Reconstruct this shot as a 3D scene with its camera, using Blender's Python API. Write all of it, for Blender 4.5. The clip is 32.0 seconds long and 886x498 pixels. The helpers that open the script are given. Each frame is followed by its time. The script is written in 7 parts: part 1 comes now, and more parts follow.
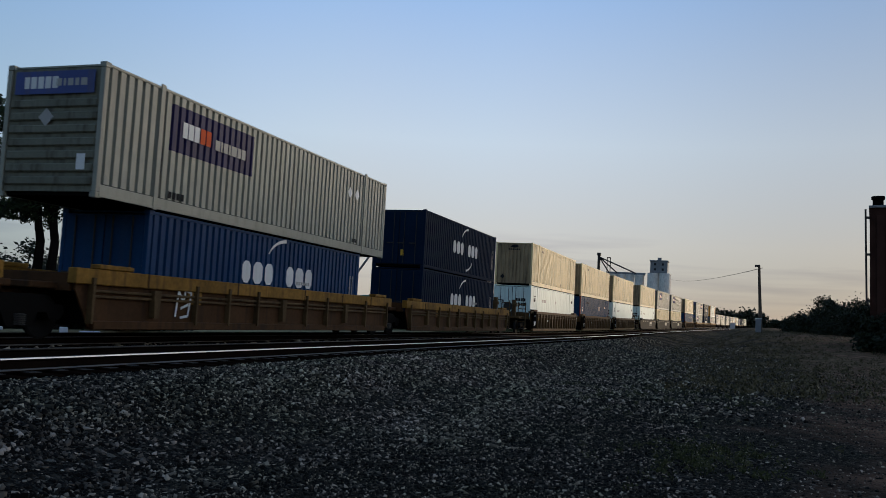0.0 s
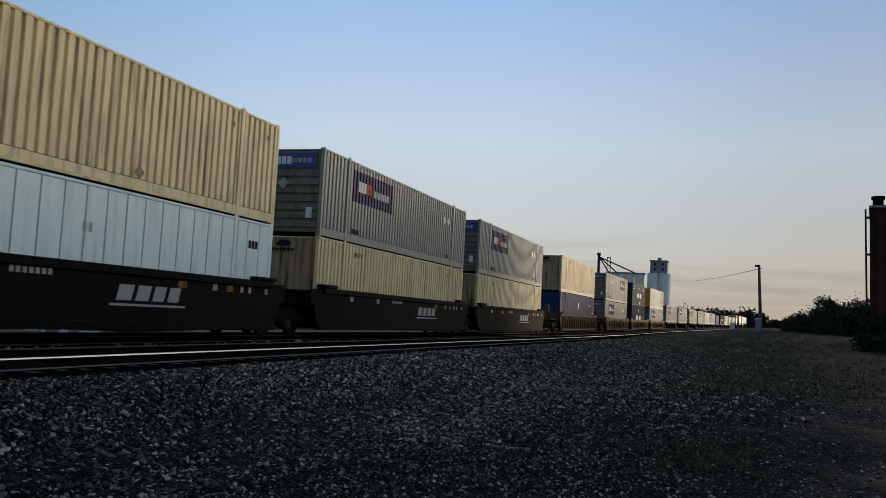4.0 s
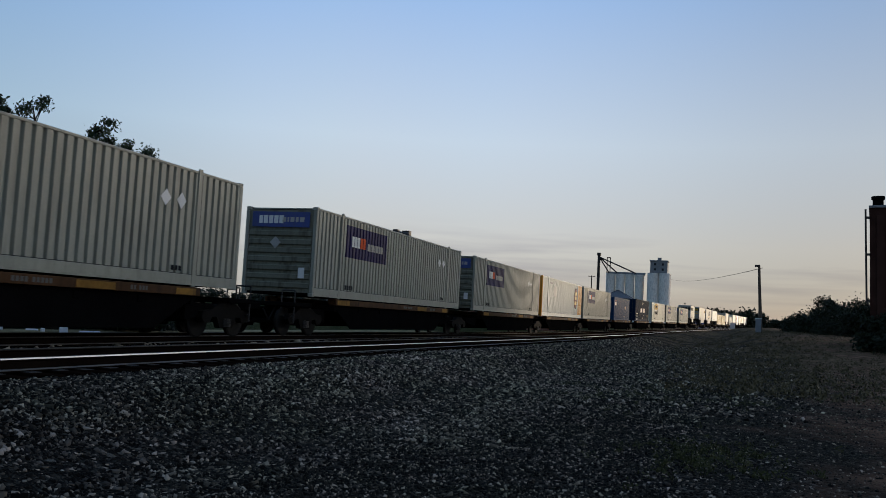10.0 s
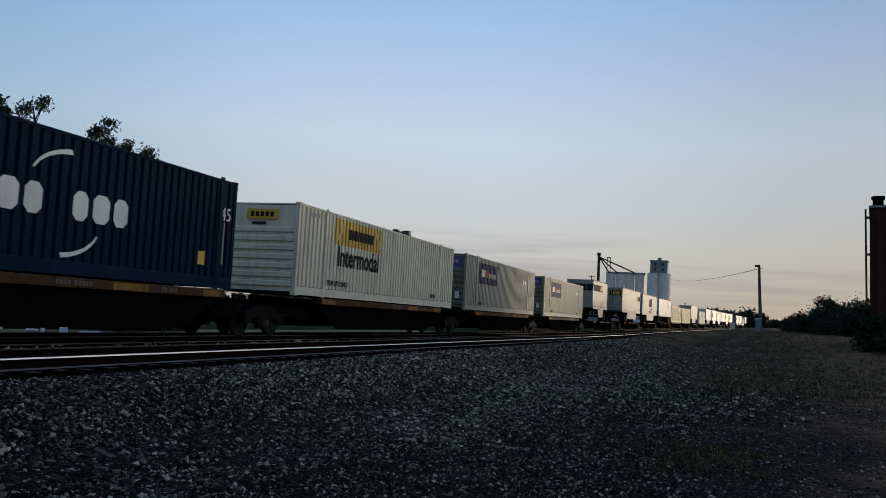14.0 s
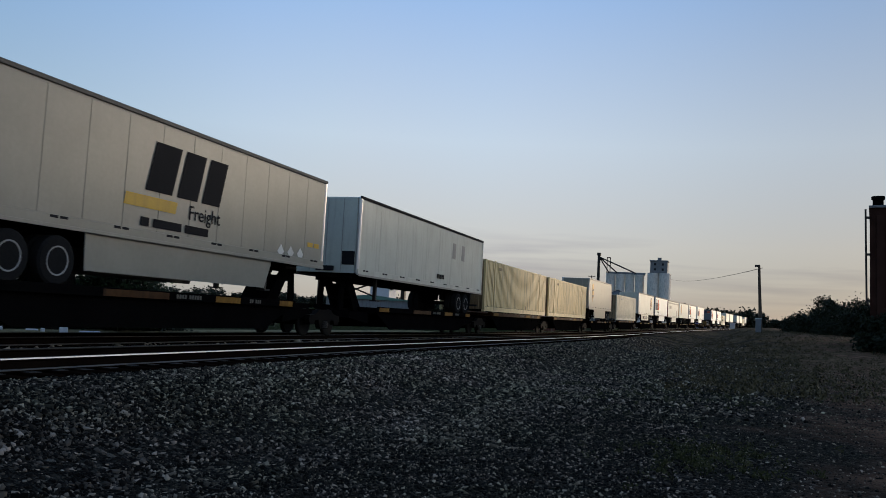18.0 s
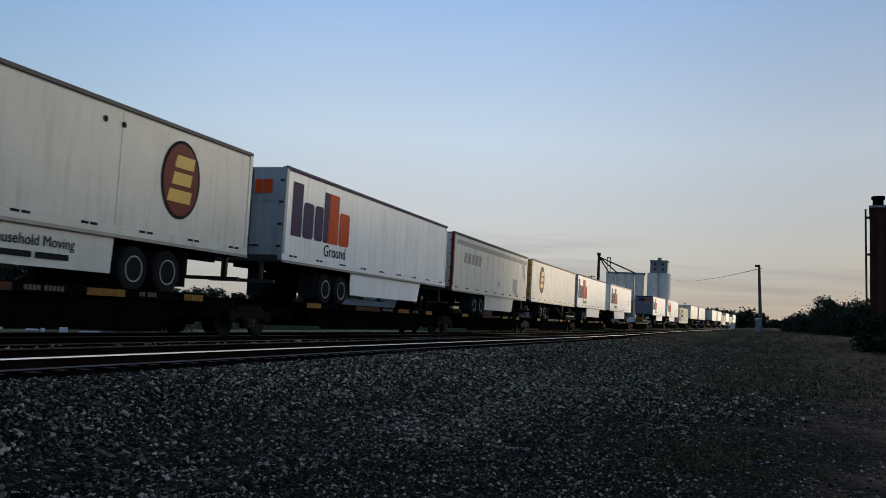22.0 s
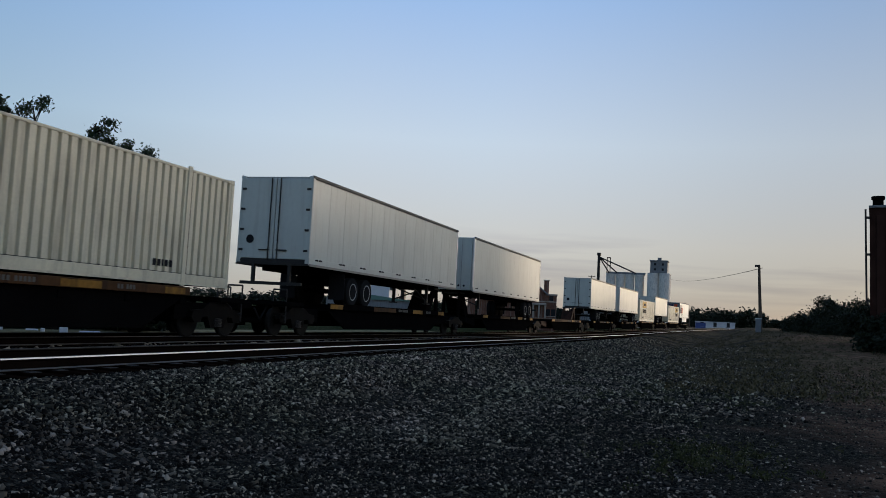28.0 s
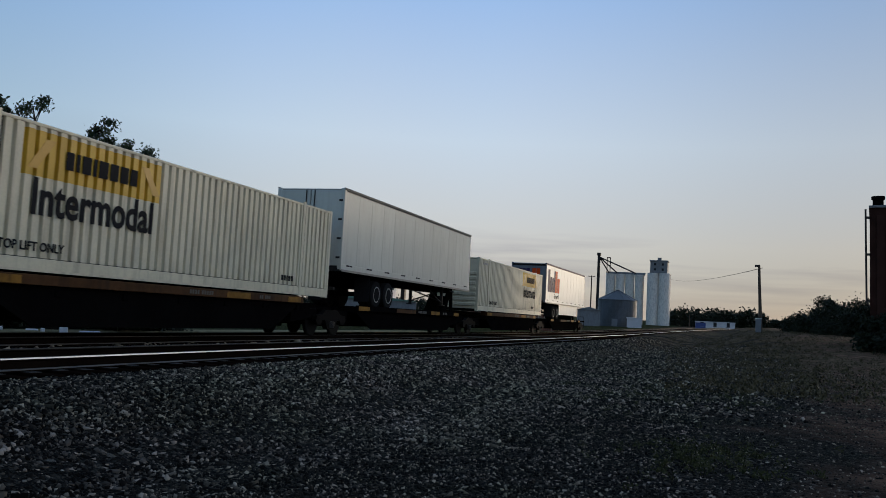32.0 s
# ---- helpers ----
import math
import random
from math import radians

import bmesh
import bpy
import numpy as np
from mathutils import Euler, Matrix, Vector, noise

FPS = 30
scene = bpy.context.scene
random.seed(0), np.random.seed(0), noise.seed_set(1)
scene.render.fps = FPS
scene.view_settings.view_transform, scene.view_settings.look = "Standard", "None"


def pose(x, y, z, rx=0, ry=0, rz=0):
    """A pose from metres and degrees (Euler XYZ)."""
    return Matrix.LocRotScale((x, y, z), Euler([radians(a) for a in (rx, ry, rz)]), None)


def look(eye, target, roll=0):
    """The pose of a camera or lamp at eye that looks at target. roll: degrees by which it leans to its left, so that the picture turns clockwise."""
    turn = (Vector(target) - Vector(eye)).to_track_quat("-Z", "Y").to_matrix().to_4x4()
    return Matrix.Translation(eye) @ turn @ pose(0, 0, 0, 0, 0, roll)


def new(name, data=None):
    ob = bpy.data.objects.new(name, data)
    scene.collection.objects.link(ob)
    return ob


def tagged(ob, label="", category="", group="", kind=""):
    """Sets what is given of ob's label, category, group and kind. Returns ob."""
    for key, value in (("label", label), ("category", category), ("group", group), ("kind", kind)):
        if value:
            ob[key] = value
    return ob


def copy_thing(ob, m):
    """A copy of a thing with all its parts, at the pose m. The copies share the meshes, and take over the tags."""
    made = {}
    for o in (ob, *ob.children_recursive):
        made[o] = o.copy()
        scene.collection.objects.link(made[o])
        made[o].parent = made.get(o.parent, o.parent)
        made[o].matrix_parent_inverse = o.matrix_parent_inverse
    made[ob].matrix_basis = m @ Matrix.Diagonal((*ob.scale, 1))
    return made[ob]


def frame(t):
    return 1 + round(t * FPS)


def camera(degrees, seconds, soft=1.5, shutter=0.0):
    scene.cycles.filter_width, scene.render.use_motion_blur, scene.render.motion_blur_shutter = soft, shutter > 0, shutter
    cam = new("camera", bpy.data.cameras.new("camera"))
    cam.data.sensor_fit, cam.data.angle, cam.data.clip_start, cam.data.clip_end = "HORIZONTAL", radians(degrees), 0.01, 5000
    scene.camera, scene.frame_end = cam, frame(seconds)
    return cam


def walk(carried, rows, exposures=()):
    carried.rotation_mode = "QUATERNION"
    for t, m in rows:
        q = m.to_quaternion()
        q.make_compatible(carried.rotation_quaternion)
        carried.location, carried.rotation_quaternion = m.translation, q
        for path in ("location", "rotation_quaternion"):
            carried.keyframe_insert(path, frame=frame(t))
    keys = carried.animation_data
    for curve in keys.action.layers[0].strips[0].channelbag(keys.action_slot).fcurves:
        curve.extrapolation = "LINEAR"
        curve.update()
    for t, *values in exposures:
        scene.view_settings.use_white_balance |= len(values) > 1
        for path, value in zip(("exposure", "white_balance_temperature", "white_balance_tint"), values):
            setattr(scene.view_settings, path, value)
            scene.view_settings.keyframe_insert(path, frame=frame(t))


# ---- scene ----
# The train runs along +x; it comes towards the camera and passes on the left. z = 0 is the top of the rails.
EYE = (0.0, 0.0, 0.845)
cam = camera(53.97, 32.0, soft=0.85, shutter=0.05)
CAM_POSE = look(EYE, (9.48225, 3.08034, 1.61833), 3.114)
walk(cam, [(0.0, CAM_POSE), (32.0, CAM_POSE)], [(0.0, 1.46), (32.0, 1.46)])

# ---------------------------------------------------------------- light
SUN_AZ, SUN_EL = -35.0, 4.0          # degrees; the azimuth is counted from +x towards +y
world = bpy.data.worlds.new("sky")
scene.world = world
world.use_nodes = True
wn, wl = world.node_tree.nodes, world.node_tree.links
wn.clear()
w_out = wn.new("ShaderNodeOutputWorld")
w_bg = wn.new("ShaderNodeBackground")
w_sky = wn.new("ShaderNodeTexSky")
w_sky.sky_type, w_sky.sun_disc = "NISHITA", False
w_sky.sun_elevation, w_sky.sun_rotation = radians(SUN_EL), radians(90.0 - SUN_AZ)
w_sky.altitude, w_sky.air_density, w_sky.dust_density, w_sky.ozone_density = 300.0, 1.0, 0.4, 2.5
w_bg.inputs["Strength"].default_value = 0.15
w_co = wn.new("ShaderNodeTexCoord")
w_sep = wn.new("ShaderNodeSeparateXYZ")
wl.new(w_co.outputs["Generated"], w_sep.inputs[0])
# thin bands of cloud low over the horizon
w_map = wn.new("ShaderNodeMapping")
w_map.inputs["Scale"].default_value = (2.2, 2.2, 34.0)
wl.new(w_co.outputs["Generated"], w_map.inputs[0])
w_noise = wn.new("ShaderNodeTexNoise")
w_noise.inputs["Scale"].default_value, w_noise.inputs["Detail"].default_value = 1.6, 5.0
wl.new(w_map.outputs[0], w_noise.inputs["Vector"])
w_ramp = wn.new("ShaderNodeValToRGB")
w_ramp.color_ramp.elements[0].position, w_ramp.color_ramp.elements[1].position = 0.5, 0.68
wl.new(w_noise.outputs["Fac"], w_ramp.inputs[0])
w_band = wn.new("ShaderNodeValToRGB")
e = w_band.color_ramp.elements
e[0].position, e[0].color = 0.0, (0.25, 0.25, 0.25, 1)
e[1].position, e[1].color = 0.115, (0, 0, 0, 1)
m_el = e.new(0.075)
m_el.color = (0.62, 0.62, 0.62, 1)
wl.new(w_sep.outputs["Z"], w_band.inputs[0])
w_mul = wn.new("ShaderNodeMath")
w_mul.operation = "MULTIPLY"
wl.new(w_ramp.outputs[0], w_mul.inputs[0])
wl.new(w_band.outputs[0], w_mul.inputs[1])
w_mix = wn.new("ShaderNodeMix")
w_mix.data_type = "RGBA"
wl.new(w_mul.outputs[0], w_mix.inputs["Factor"])
w_tint = wn.new("ShaderNodeMix")
w_tint.data_type, w_tint.blend_type = "RGBA", "MULTIPLY"
w_tint.inputs["Factor"].default_value = 1.0
w_tint.inputs["B"].default_value = (0.62, 0.62, 0.72, 1)
# a thin bright veil of haze over the clear sky
w_veil = wn.new("ShaderNodeValToRGB")
ve = w_veil.color_ramp.elements
ve[0].position, ve[0].color = 0.0, (1.02, 0.92, 0.87, 1)
ve[1].position, ve[1].color = 0.8, (0.6, 0.95, 1.6, 1)
for pos, col in ((0.09, (1.40, 1.36, 1.34, 1)), (0.20, (1.38, 1.60, 1.87, 1)), (0.36, (0.80, 1.23, 1.99, 1))):
    ve.new(pos).color = col
wl.new(w_sep.outputs["Z"], w_veil.inputs[0])
w_haze = wn.new("ShaderNodeMix")
w_haze.data_type = "RGBA"
w_haze.inputs["Factor"].default_value = 0.92
wl.new(w_sky.outputs[0], w_haze.inputs["A"])
wl.new(w_veil.outputs[0], w_haze.inputs["B"])
# the warm glow of the sky all round the low sun
w_dot = wn.new("ShaderNodeVectorMath")
w_dot.operation = "DOT_PRODUCT"
w_dot.inputs[1].default_value = (math.cos(radians(SUN_AZ)), math.sin(radians(SUN_AZ)), math.tan(radians(SUN_EL)))
wl.new(w_co.outputs["Generated"], w_dot.inputs[0])
w_glow = wn.new("ShaderNodeValToRGB")
w_glow.color_ramp.interpolation = "EASE"
ge = w_glow.color_ramp.elements
ge[0].position, ge[0].color = 0.90, (0, 0, 0, 1)
ge[1].position, ge[1].color = 1.0, (6.0, 4.9, 3.2, 1)
wl.new(w_dot.outputs["Value"], w_glow.inputs[0])
w_sum = wn.new("ShaderNodeMix")
w_sum.data_type, w_sum.blend_type = "RGBA", "ADD"
w_sum.inputs["Factor"].default_value = 1.0
w_fall = wn.new("ShaderNodeMapRange")        # the sky dims a little away from the sun
w_fall.inputs["From Min"].default_value, w_fall.inputs["From Max"].default_value = -0.3, 0.4
w_fall.inputs["To Min"].default_value, w_fall.inputs["To Max"].default_value = 0.78, 1.0
wl.new(w_dot.outputs["Value"], w_fall.inputs["Value"])
w_dim = wn.new("ShaderNodeVectorMath")
w_dim.operation = "SCALE"
wl.new(w_haze.outputs["Result"], w_dim.inputs[0])
wl.new(w_fall.outputs[0], w_dim.inputs["Scale"])
wl.new(w_dim.outputs[0], w_sum.inputs["A"])
wl.new(w_glow.outputs[0], w_sum.inputs["B"])
wl.new(w_sum.outputs["Result"], w_tint.inputs["A"])
wl.new(w_sum.outputs["Result"], w_mix.inputs["A"])
wl.new(w_tint.outputs["Result"], w_mix.inputs["B"])
# edge dimming put into the sky's colour: cooler and deeper left, mauve and duller right
w_side = wn.new("ShaderNodeVectorMath")
w_side.operation = "DOT_PRODUCT"
w_side.inputs[1].default_value = (-0.155, 0.475, 0.0)
wl.new(w_co.outputs["Generated"], w_side.inputs[0])
w_half = wn.new("ShaderNodeMath")
w_half.operation = "ADD"
w_half.inputs[1].default_value = 0.5
wl.new(w_side.outputs["Value"], w_half.inputs[0])
w_wash = wn.new("ShaderNodeValToRGB")
w_wash.color_ramp.interpolation = "B_SPLINE"
se = w_wash.color_ramp.elements
# out of view, the sun's side is brightened to light the train
se[0].position, se[0].color = 0.05, (2.5, 2.55, 2.35, 1)
se[1].position, se[1].color = 0.76, (0.62, 0.79, 0.88, 1)
for pos, col in ((0.19, (1.0, 0.92, 0.84, 1)), (0.27, (0.76, 0.725, 0.70, 1)), (0.38, (0.93, 0.915, 0.90, 1)), (0.5, (1.05, 1.04, 1.04, 1)), (0.62, (0.95, 0.98, 1.0, 1))):
    se.new(pos).color = col
wl.new(w_half.outputs[0], w_wash.inputs[0])
w_paint = wn.new("ShaderNodeMix")
w_paint.data_type, w_paint.blend_type = "RGBA", "MULTIPLY"
w_paint.inputs["Factor"].default_value = 1.0
wl.new(w_mix.outputs["Result"], w_paint.inputs["A"])
wl.new(w_wash.outputs[0], w_paint.inputs["B"])
wl.new(w_paint.outputs["Result"], w_bg.inputs["Color"])
wl.new(w_bg.outputs[0], w_out.inputs[0])

sun_data = bpy.data.lights.new("sun", "SUN")
sun_data.energy, sun_data.angle, sun_data.color = 0.68, radians(10.0), (1.0, 0.79, 0.57)
sun = new("sun", sun_data)
sun.matrix_world = look((0, 0, 60), (-math.cos(radians(SUN_AZ)) * 10, -math.sin(radians(SUN_AZ)) * 10, 60 - 10 * math.tan(radians(SUN_EL))))


# ---------------------------------------------------------------- plan
TRACK_Y = 13.79                      # centre of the far track; the near one is 4.25 m closer
NEAR_OFF = -4.25
BEND_K, BEND_A, BEND_B, BEND_K2 = 4.547e-4, 27.7, 162.9, 0.657e-4
GRADE, GRADE_A = 0.0085, 70.0


def bend(x):
    """Sideways shift of the line and its slope at x."""
    d = min(max(x - BEND_A, 0.0), BEND_B - BEND_A)
    e = max(0.0, x - BEND_B)
    return (-BEND_K * d * d / 2 - BEND_K * d * e - BEND_K2 * e * e / 2, -BEND_K * d - BEND_K2 * e)


def rise(x):
    """Height of the line at x."""
    a = x - GRADE_A
    return 0.0 if a < -30 else GRADE * (a + 30) ** 2 / 120 if a < 30 else GRADE * a


def smooth(a, b, x):
    t = min(max((x - a) / (b - a), 0.0), 1.0)
    return t * t * (3 - 2 * t)


def ground_z(x, y):
    """Height of the land: ballast beds under the tracks, a yard on the near side, a bank beyond it."""
    dy, _ = bend(x)
    q = y - dy                       # distance in the frame of the tracks
    yard = -0.78 + 0.05 * noise.noise((x * 0.12, y * 0.12, 0.0))
    bank = 1.45 * smooth(38, 115, x) * (1 - smooth(-4.5, 0.5, y - 0.006 * x))
    z = yard + bank
    far = -0.85 + 0.08 * noise.noise((x * 0.05, y * 0.05, 3.0))
    z = z + (far - z) * smooth(16.6, 18.5, q)
    bed = -0.235
    w = smooth(4.6, 7.5, q) * (1 - smooth(16.2, 17.6, q))
    z = z + (bed - z) * w
    return z + rise(x)


# ---------------------------------------------------------------- materials
MATS = {}


def mat(name, base, rough=0.7, metal=0.0, grain=30.0, spread=0.25, bump=0.1, stain=None, streak=0.0, spec=0.22, rand=0.0):
    """A surface with a fine grain, larger blotches, and (streak) dirt that has run down it."""
    if name in MATS:
        return MATS[name]
    m = bpy.data.materials.new(name)
    m.use_nodes = True
    n, l = m.node_tree.nodes, m.node_tree.links
    b = n["Principled BSDF"]
    b.inputs["Roughness"].default_value, b.inputs["Metallic"].default_value = rough, metal
    b.inputs["Specular IOR Level"].default_value = spec
    co = n.new("ShaderNodeTexCoord")
    fine = n.new("ShaderNodeTexNoise")
    fine.inputs["Scale"].default_value, fine.inputs["Detail"].default_value = grain, 4.0
    l.new(co.outputs["Object"], fine.inputs["Vector"])
    big = n.new("ShaderNodeTexNoise")
    big.inputs["Scale"].default_value, big.inputs["Detail"].default_value = 0.9, 5.0
    info = n.new("ShaderNodeObjectInfo")
    add = n.new("ShaderNodeVectorMath")
    add.operation = "ADD"
    comb = n.new("ShaderNodeCombineXYZ")
    times = n.new("ShaderNodeMath")
    times.operation = "MULTIPLY"
    times.inputs[1].default_value = 37.0
    l.new(info.outputs["Random"], times.inputs[0])
    l.new(times.outputs[0], comb.inputs[0])
    l.new(co.outputs["Object"], add.inputs[0])
    l.new(comb.outputs[0], add.inputs[1])
    l.new(add.outputs[0], big.inputs["Vector"])
    r1 = n.new("ShaderNodeMapRange")
    r1.inputs["To Min"].default_value, r1.inputs["To Max"].default_value = 1 - spread, 1 + spread
    l.new(fine.outputs["Fac"], r1.inputs["Value"])
    r2 = n.new("ShaderNodeMapRange")
    r2.inputs["From Min"].default_value, r2.inputs["From Max"].default_value = 0.3, 0.7
    r2.inputs["To Min"].default_value, r2.inputs["To Max"].default_value = 1 - spread * 0.8, 1 + spread * 0.5
    l.new(big.outputs["Fac"], r2.inputs["Value"])
    mul = n.new("ShaderNodeMath")
    mul.operation = "MULTIPLY"
    l.new(r1.outputs[0], mul.inputs[0])
    l.new(r2.outputs[0], mul.inputs[1])
    if rand:
        r3 = n.new("ShaderNodeMapRange")
        r3.inputs["To Min"].default_value, r3.inputs["To Max"].default_value = 1 - rand, 1 + rand
        l.new(info.outputs["Random"], r3.inputs["Value"])
        mul2 = n.new("ShaderNodeMath")
        mul2.operation = "MULTIPLY"
        l.new(mul.outputs[0], mul2.inputs[0])
        l.new(r3.outputs[0], mul2.inputs[1])
        mul = mul2
    tint = n.new("ShaderNodeVectorMath")
    tint.operation = "SCALE"
    tint.inputs[0].default_value = base
    l.new(mul.outputs[0], tint.inputs["Scale"])
    out = tint.outputs[0]
    if stain or streak:
        st = n.new("ShaderNodeTexNoise")
        st.inputs["Scale"].default_value, st.inputs["Detail"].default_value = 1.0, 6.0
        mp = n.new("ShaderNodeMapping")
        mp.inputs["Scale"].default_value = (5.0, 5.0, 0.5) if streak else (2.2, 2.2, 2.2)
        l.new(add.outputs[0], mp.inputs[0])
        l.new(mp.outputs[0], st.inputs["Vector"])
        rs = n.new("ShaderNodeMapRange")
        rs.inputs["From Min"].default_value, rs.inputs["From Max"].default_value = 0.5, 0.68
        rs.inputs["To Max"].default_value = streak if streak else 0.8
        l.new(st.outputs["Fac"], rs.inputs["Value"])
        mx = n.new("ShaderNodeMix")
        mx.data_type = "RGBA"
        l.new(rs.outputs[0], mx.inputs["Factor"])
        l.new(out, mx.inputs["A"])
        mx.inputs["B"].default_value = (*(stain or (0.06, 0.05, 0.04)), 1)
        out = mx.outputs["Result"]
    l.new(out, b.inputs["Base Color"])
    if bump:
        bp = n.new("ShaderNodeBump")
        bp.inputs["Strength"].default_value, bp.inputs["Distance"].default_value = bump, 0.02
        l.new(fine.outputs["Fac"], bp.inputs["Height"])
        l.new(bp.outputs[0], b.inputs["Normal"])
    MATS[name] = m
    return m


DIRT = (0.09, 0.07, 0.05)
TAN = mat("tan_paint", (0.719, 0.557, 0.278), 0.5, 0, 18, 0.14, 0.05, DIRT, 0.5, spec=0.32)
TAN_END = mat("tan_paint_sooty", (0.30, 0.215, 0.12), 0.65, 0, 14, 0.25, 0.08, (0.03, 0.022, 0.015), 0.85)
CREAM = mat("cream_paint", (0.603, 0.557, 0.412), 0.5, 0, 18, 0.12, 0.05, DIRT, 0.3, spec=0.32)
GREY = mat("grey_paint", (0.238, 0.241, 0.195), 0.5, 0, 18, 0.12, 0.05, DIRT, 0.3, spec=0.32)
WHITE = mat("white_paint", (0.62, 0.73, 0.665), 0.45, 0, 12, 0.08, 0.03, (0.2, 0.18, 0.15), 0.25, spec=0.32)
WHITE2 = mat("white_trailer_skin", (0.499, 0.522, 0.476), 0.38, 0, 8, 0.06, 0.02, (0.25, 0.23, 0.2), 0.2, rand=0.05, spec=0.32)
WHITE3 = mat("clean_white_trailer_skin", (0.742, 0.766, 0.731), 0.38, 0, 8, 0.06, 0.02, (0.25, 0.23, 0.2), 0.15, rand=0.04, spec=0.32)
WHITE_OLD = mat("aged_white_paint", (0.487, 0.51, 0.452), 0.42, 0, 12, 0.1, 0.03, (0.2, 0.18, 0.15), 0.25, spec=0.32)
CHARCOAL = mat("faded_charcoal_paint", (0.017, 0.025, 0.036), 0.55, 0, 18, 0.2, 0.05, DIRT, 0.1, spec=0.05)
# end grey darkened for the dimmer light on that side, with rust streaks
GREY_END = mat("shaded_grey_end", (0.135, 0.135, 0.10), 0.65, 0, 14, 0.25, 0.06, (0.035, 0.026, 0.016), 0.6)
BLUE_D = mat("dark_blue_paint", (0.0042, 0.0145, 0.035), 0.6, 0, 18, 0.2, 0.05, DIRT, 0.04, spec=0.02)
BLUE_M = mat("blue_paint", (0.0072, 0.040, 0.108), 0.5, 0, 18, 0.2, 0.05, DIRT, 0.08, spec=0.05)
NAVY = mat("navy_sign", (0.02, 0.019, 0.078), 0.45, 0, 20, 0.15, 0.02, DIRT, 0.25, spec=0.06)
YELLOW = mat("yellow_paint", (0.56, 0.22, 0.012), 0.5, 0, 18, 0.15, 0.04, DIRT, 0.3, spec=0.42)
SIGN_YELLOW = mat("sign_yellow", (0.55, 0.33, 0.03), 0.45, 0, 20, 0.1, 0.02, DIRT, 0.15)
ORANGE = mat("orange_sign", (0.55, 0.065, 0.012), 0.5, 0, 20, 0.1, 0.02, spec=0.05)
PURPLE = mat("purple_sign", (0.035, 0.022, 0.07), 0.5, 0, 20, 0.1, 0.02, spec=0.05)
RED = mat("red_paint", (0.13, 0.012, 0.012), 0.5, 0, 20, 0.15, 0.03)
MAROON = mat("maroon_sign", (0.12, 0.012, 0.012), 0.45, 0, 20, 0.15, 0.02, spec=0.06)
BROWN_SIGN = mat("brown_sign", (0.08, 0.035, 0.012), 0.45, 0, 20, 0.1, 0.02)
GOLD = mat("gold_sign", (0.5, 0.28, 0.04), 0.4, 0, 20, 0.1, 0.02)
FRONT_BLUE = mat("blue_end_sign", (0.035, 0.055, 0.19), 0.4, 0, 20, 0.15, 0.02, DIRT, 0.3)
LETTER = mat("white_letter", (0.62, 0.62, 0.6), 0.5, 0, 20, 0.1, 0.02, DIRT, 0.15)
DARK = mat("dark_letter", (0.018, 0.018, 0.02), 0.6, 0, 20, 0.15, 0.02, spec=0.02)
SOFT_GREY = mat("faded_grey_letter", (0.25, 0.255, 0.22), 0.5, 0, 20, 0.2, 0.02)
PALE_GREY = mat("pale_grey_letter", (0.30, 0.29, 0.27), 0.5, 0, 20, 0.12, 0.02)
RUST = mat("rusty_brown_steel", (0.074, 0.042, 0.016), 0.7, 0, 7, 0.6, 0.2, (0.082, 0.050, 0.020), 0.0, spec=0.08)
RUST_Y = mat("worn_yellow_steel", (0.23, 0.115, 0.02), 0.7, 0, 9, 0.5, 0.15, (0.06, 0.028, 0.012), 0.55, spec=0.1)
RUST_O = mat("rusty_orange_steel", (0.062, 0.028, 0.011), 0.7, 0, 9, 0.35, 0.2, (0.016, 0.010, 0.008), 0.6, spec=0.08)
BLACK_CAR = mat("black_brown_car_paint", (0.0058, 0.0040, 0.0035), 0.65, 0, 12, 0.3, 0.1, spec=0.04)
# even near-black base, mostly for parts below the decks
UNDER = mat("near_black_underframe", (0.0045, 0.0042, 0.0042), 0.9, 0, 12, 0.35, 0.2, spec=0.0)
STEEL = mat("worn_steel", (0.032, 0.03, 0.028), 0.6, 0.2, 14, 0.3, 0.1)
ALU = mat("bare_aluminium", (0.6, 0.6, 0.6), 0.35, 0.8, 14, 0.1, 0.03)
TYRE = mat("black_rubber", (0.018, 0.018, 0.018), 0.9, 0, 30, 0.3, 0.1, spec=0.0)
SEAM = mat("dark_seam", (0.075, 0.075, 0.07), 0.6, 0, 14, 0.2, 0.03)
RIM = mat("dull_rim", (0.30, 0.30, 0.29), 0.5, 0.0, 20, 0.15, 0.03)
SILVER = mat("silver_paint", (0.218, 0.22, 0.195), 0.38, 0.0, 10, 0.1, 0.02, (0.2, 0.19, 0.17), 0.25, spec=0.32)
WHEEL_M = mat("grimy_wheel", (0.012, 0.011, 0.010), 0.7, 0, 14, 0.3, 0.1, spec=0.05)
RAIL_TOP = mat("polished_rail_head", (0.40, 0.43, 0.48), 0.36, 1.0, 30, 0.08, 0.02)
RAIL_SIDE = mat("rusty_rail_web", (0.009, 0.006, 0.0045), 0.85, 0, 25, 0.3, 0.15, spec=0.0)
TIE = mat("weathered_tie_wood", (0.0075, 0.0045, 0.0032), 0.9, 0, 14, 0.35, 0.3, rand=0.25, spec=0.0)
CONCRETE = mat("weathered_concrete", (0.74, 0.70, 0.63), 0.85, 0, 3, 0.12, 0.1, (0.2, 0.19, 0.18), 0.5)
CONC_DARK = mat("grey_cladding", (0.2, 0.21, 0.22), 0.7, 0, 3, 0.15, 0.08, (0.1, 0.1, 0.1), 0.4)
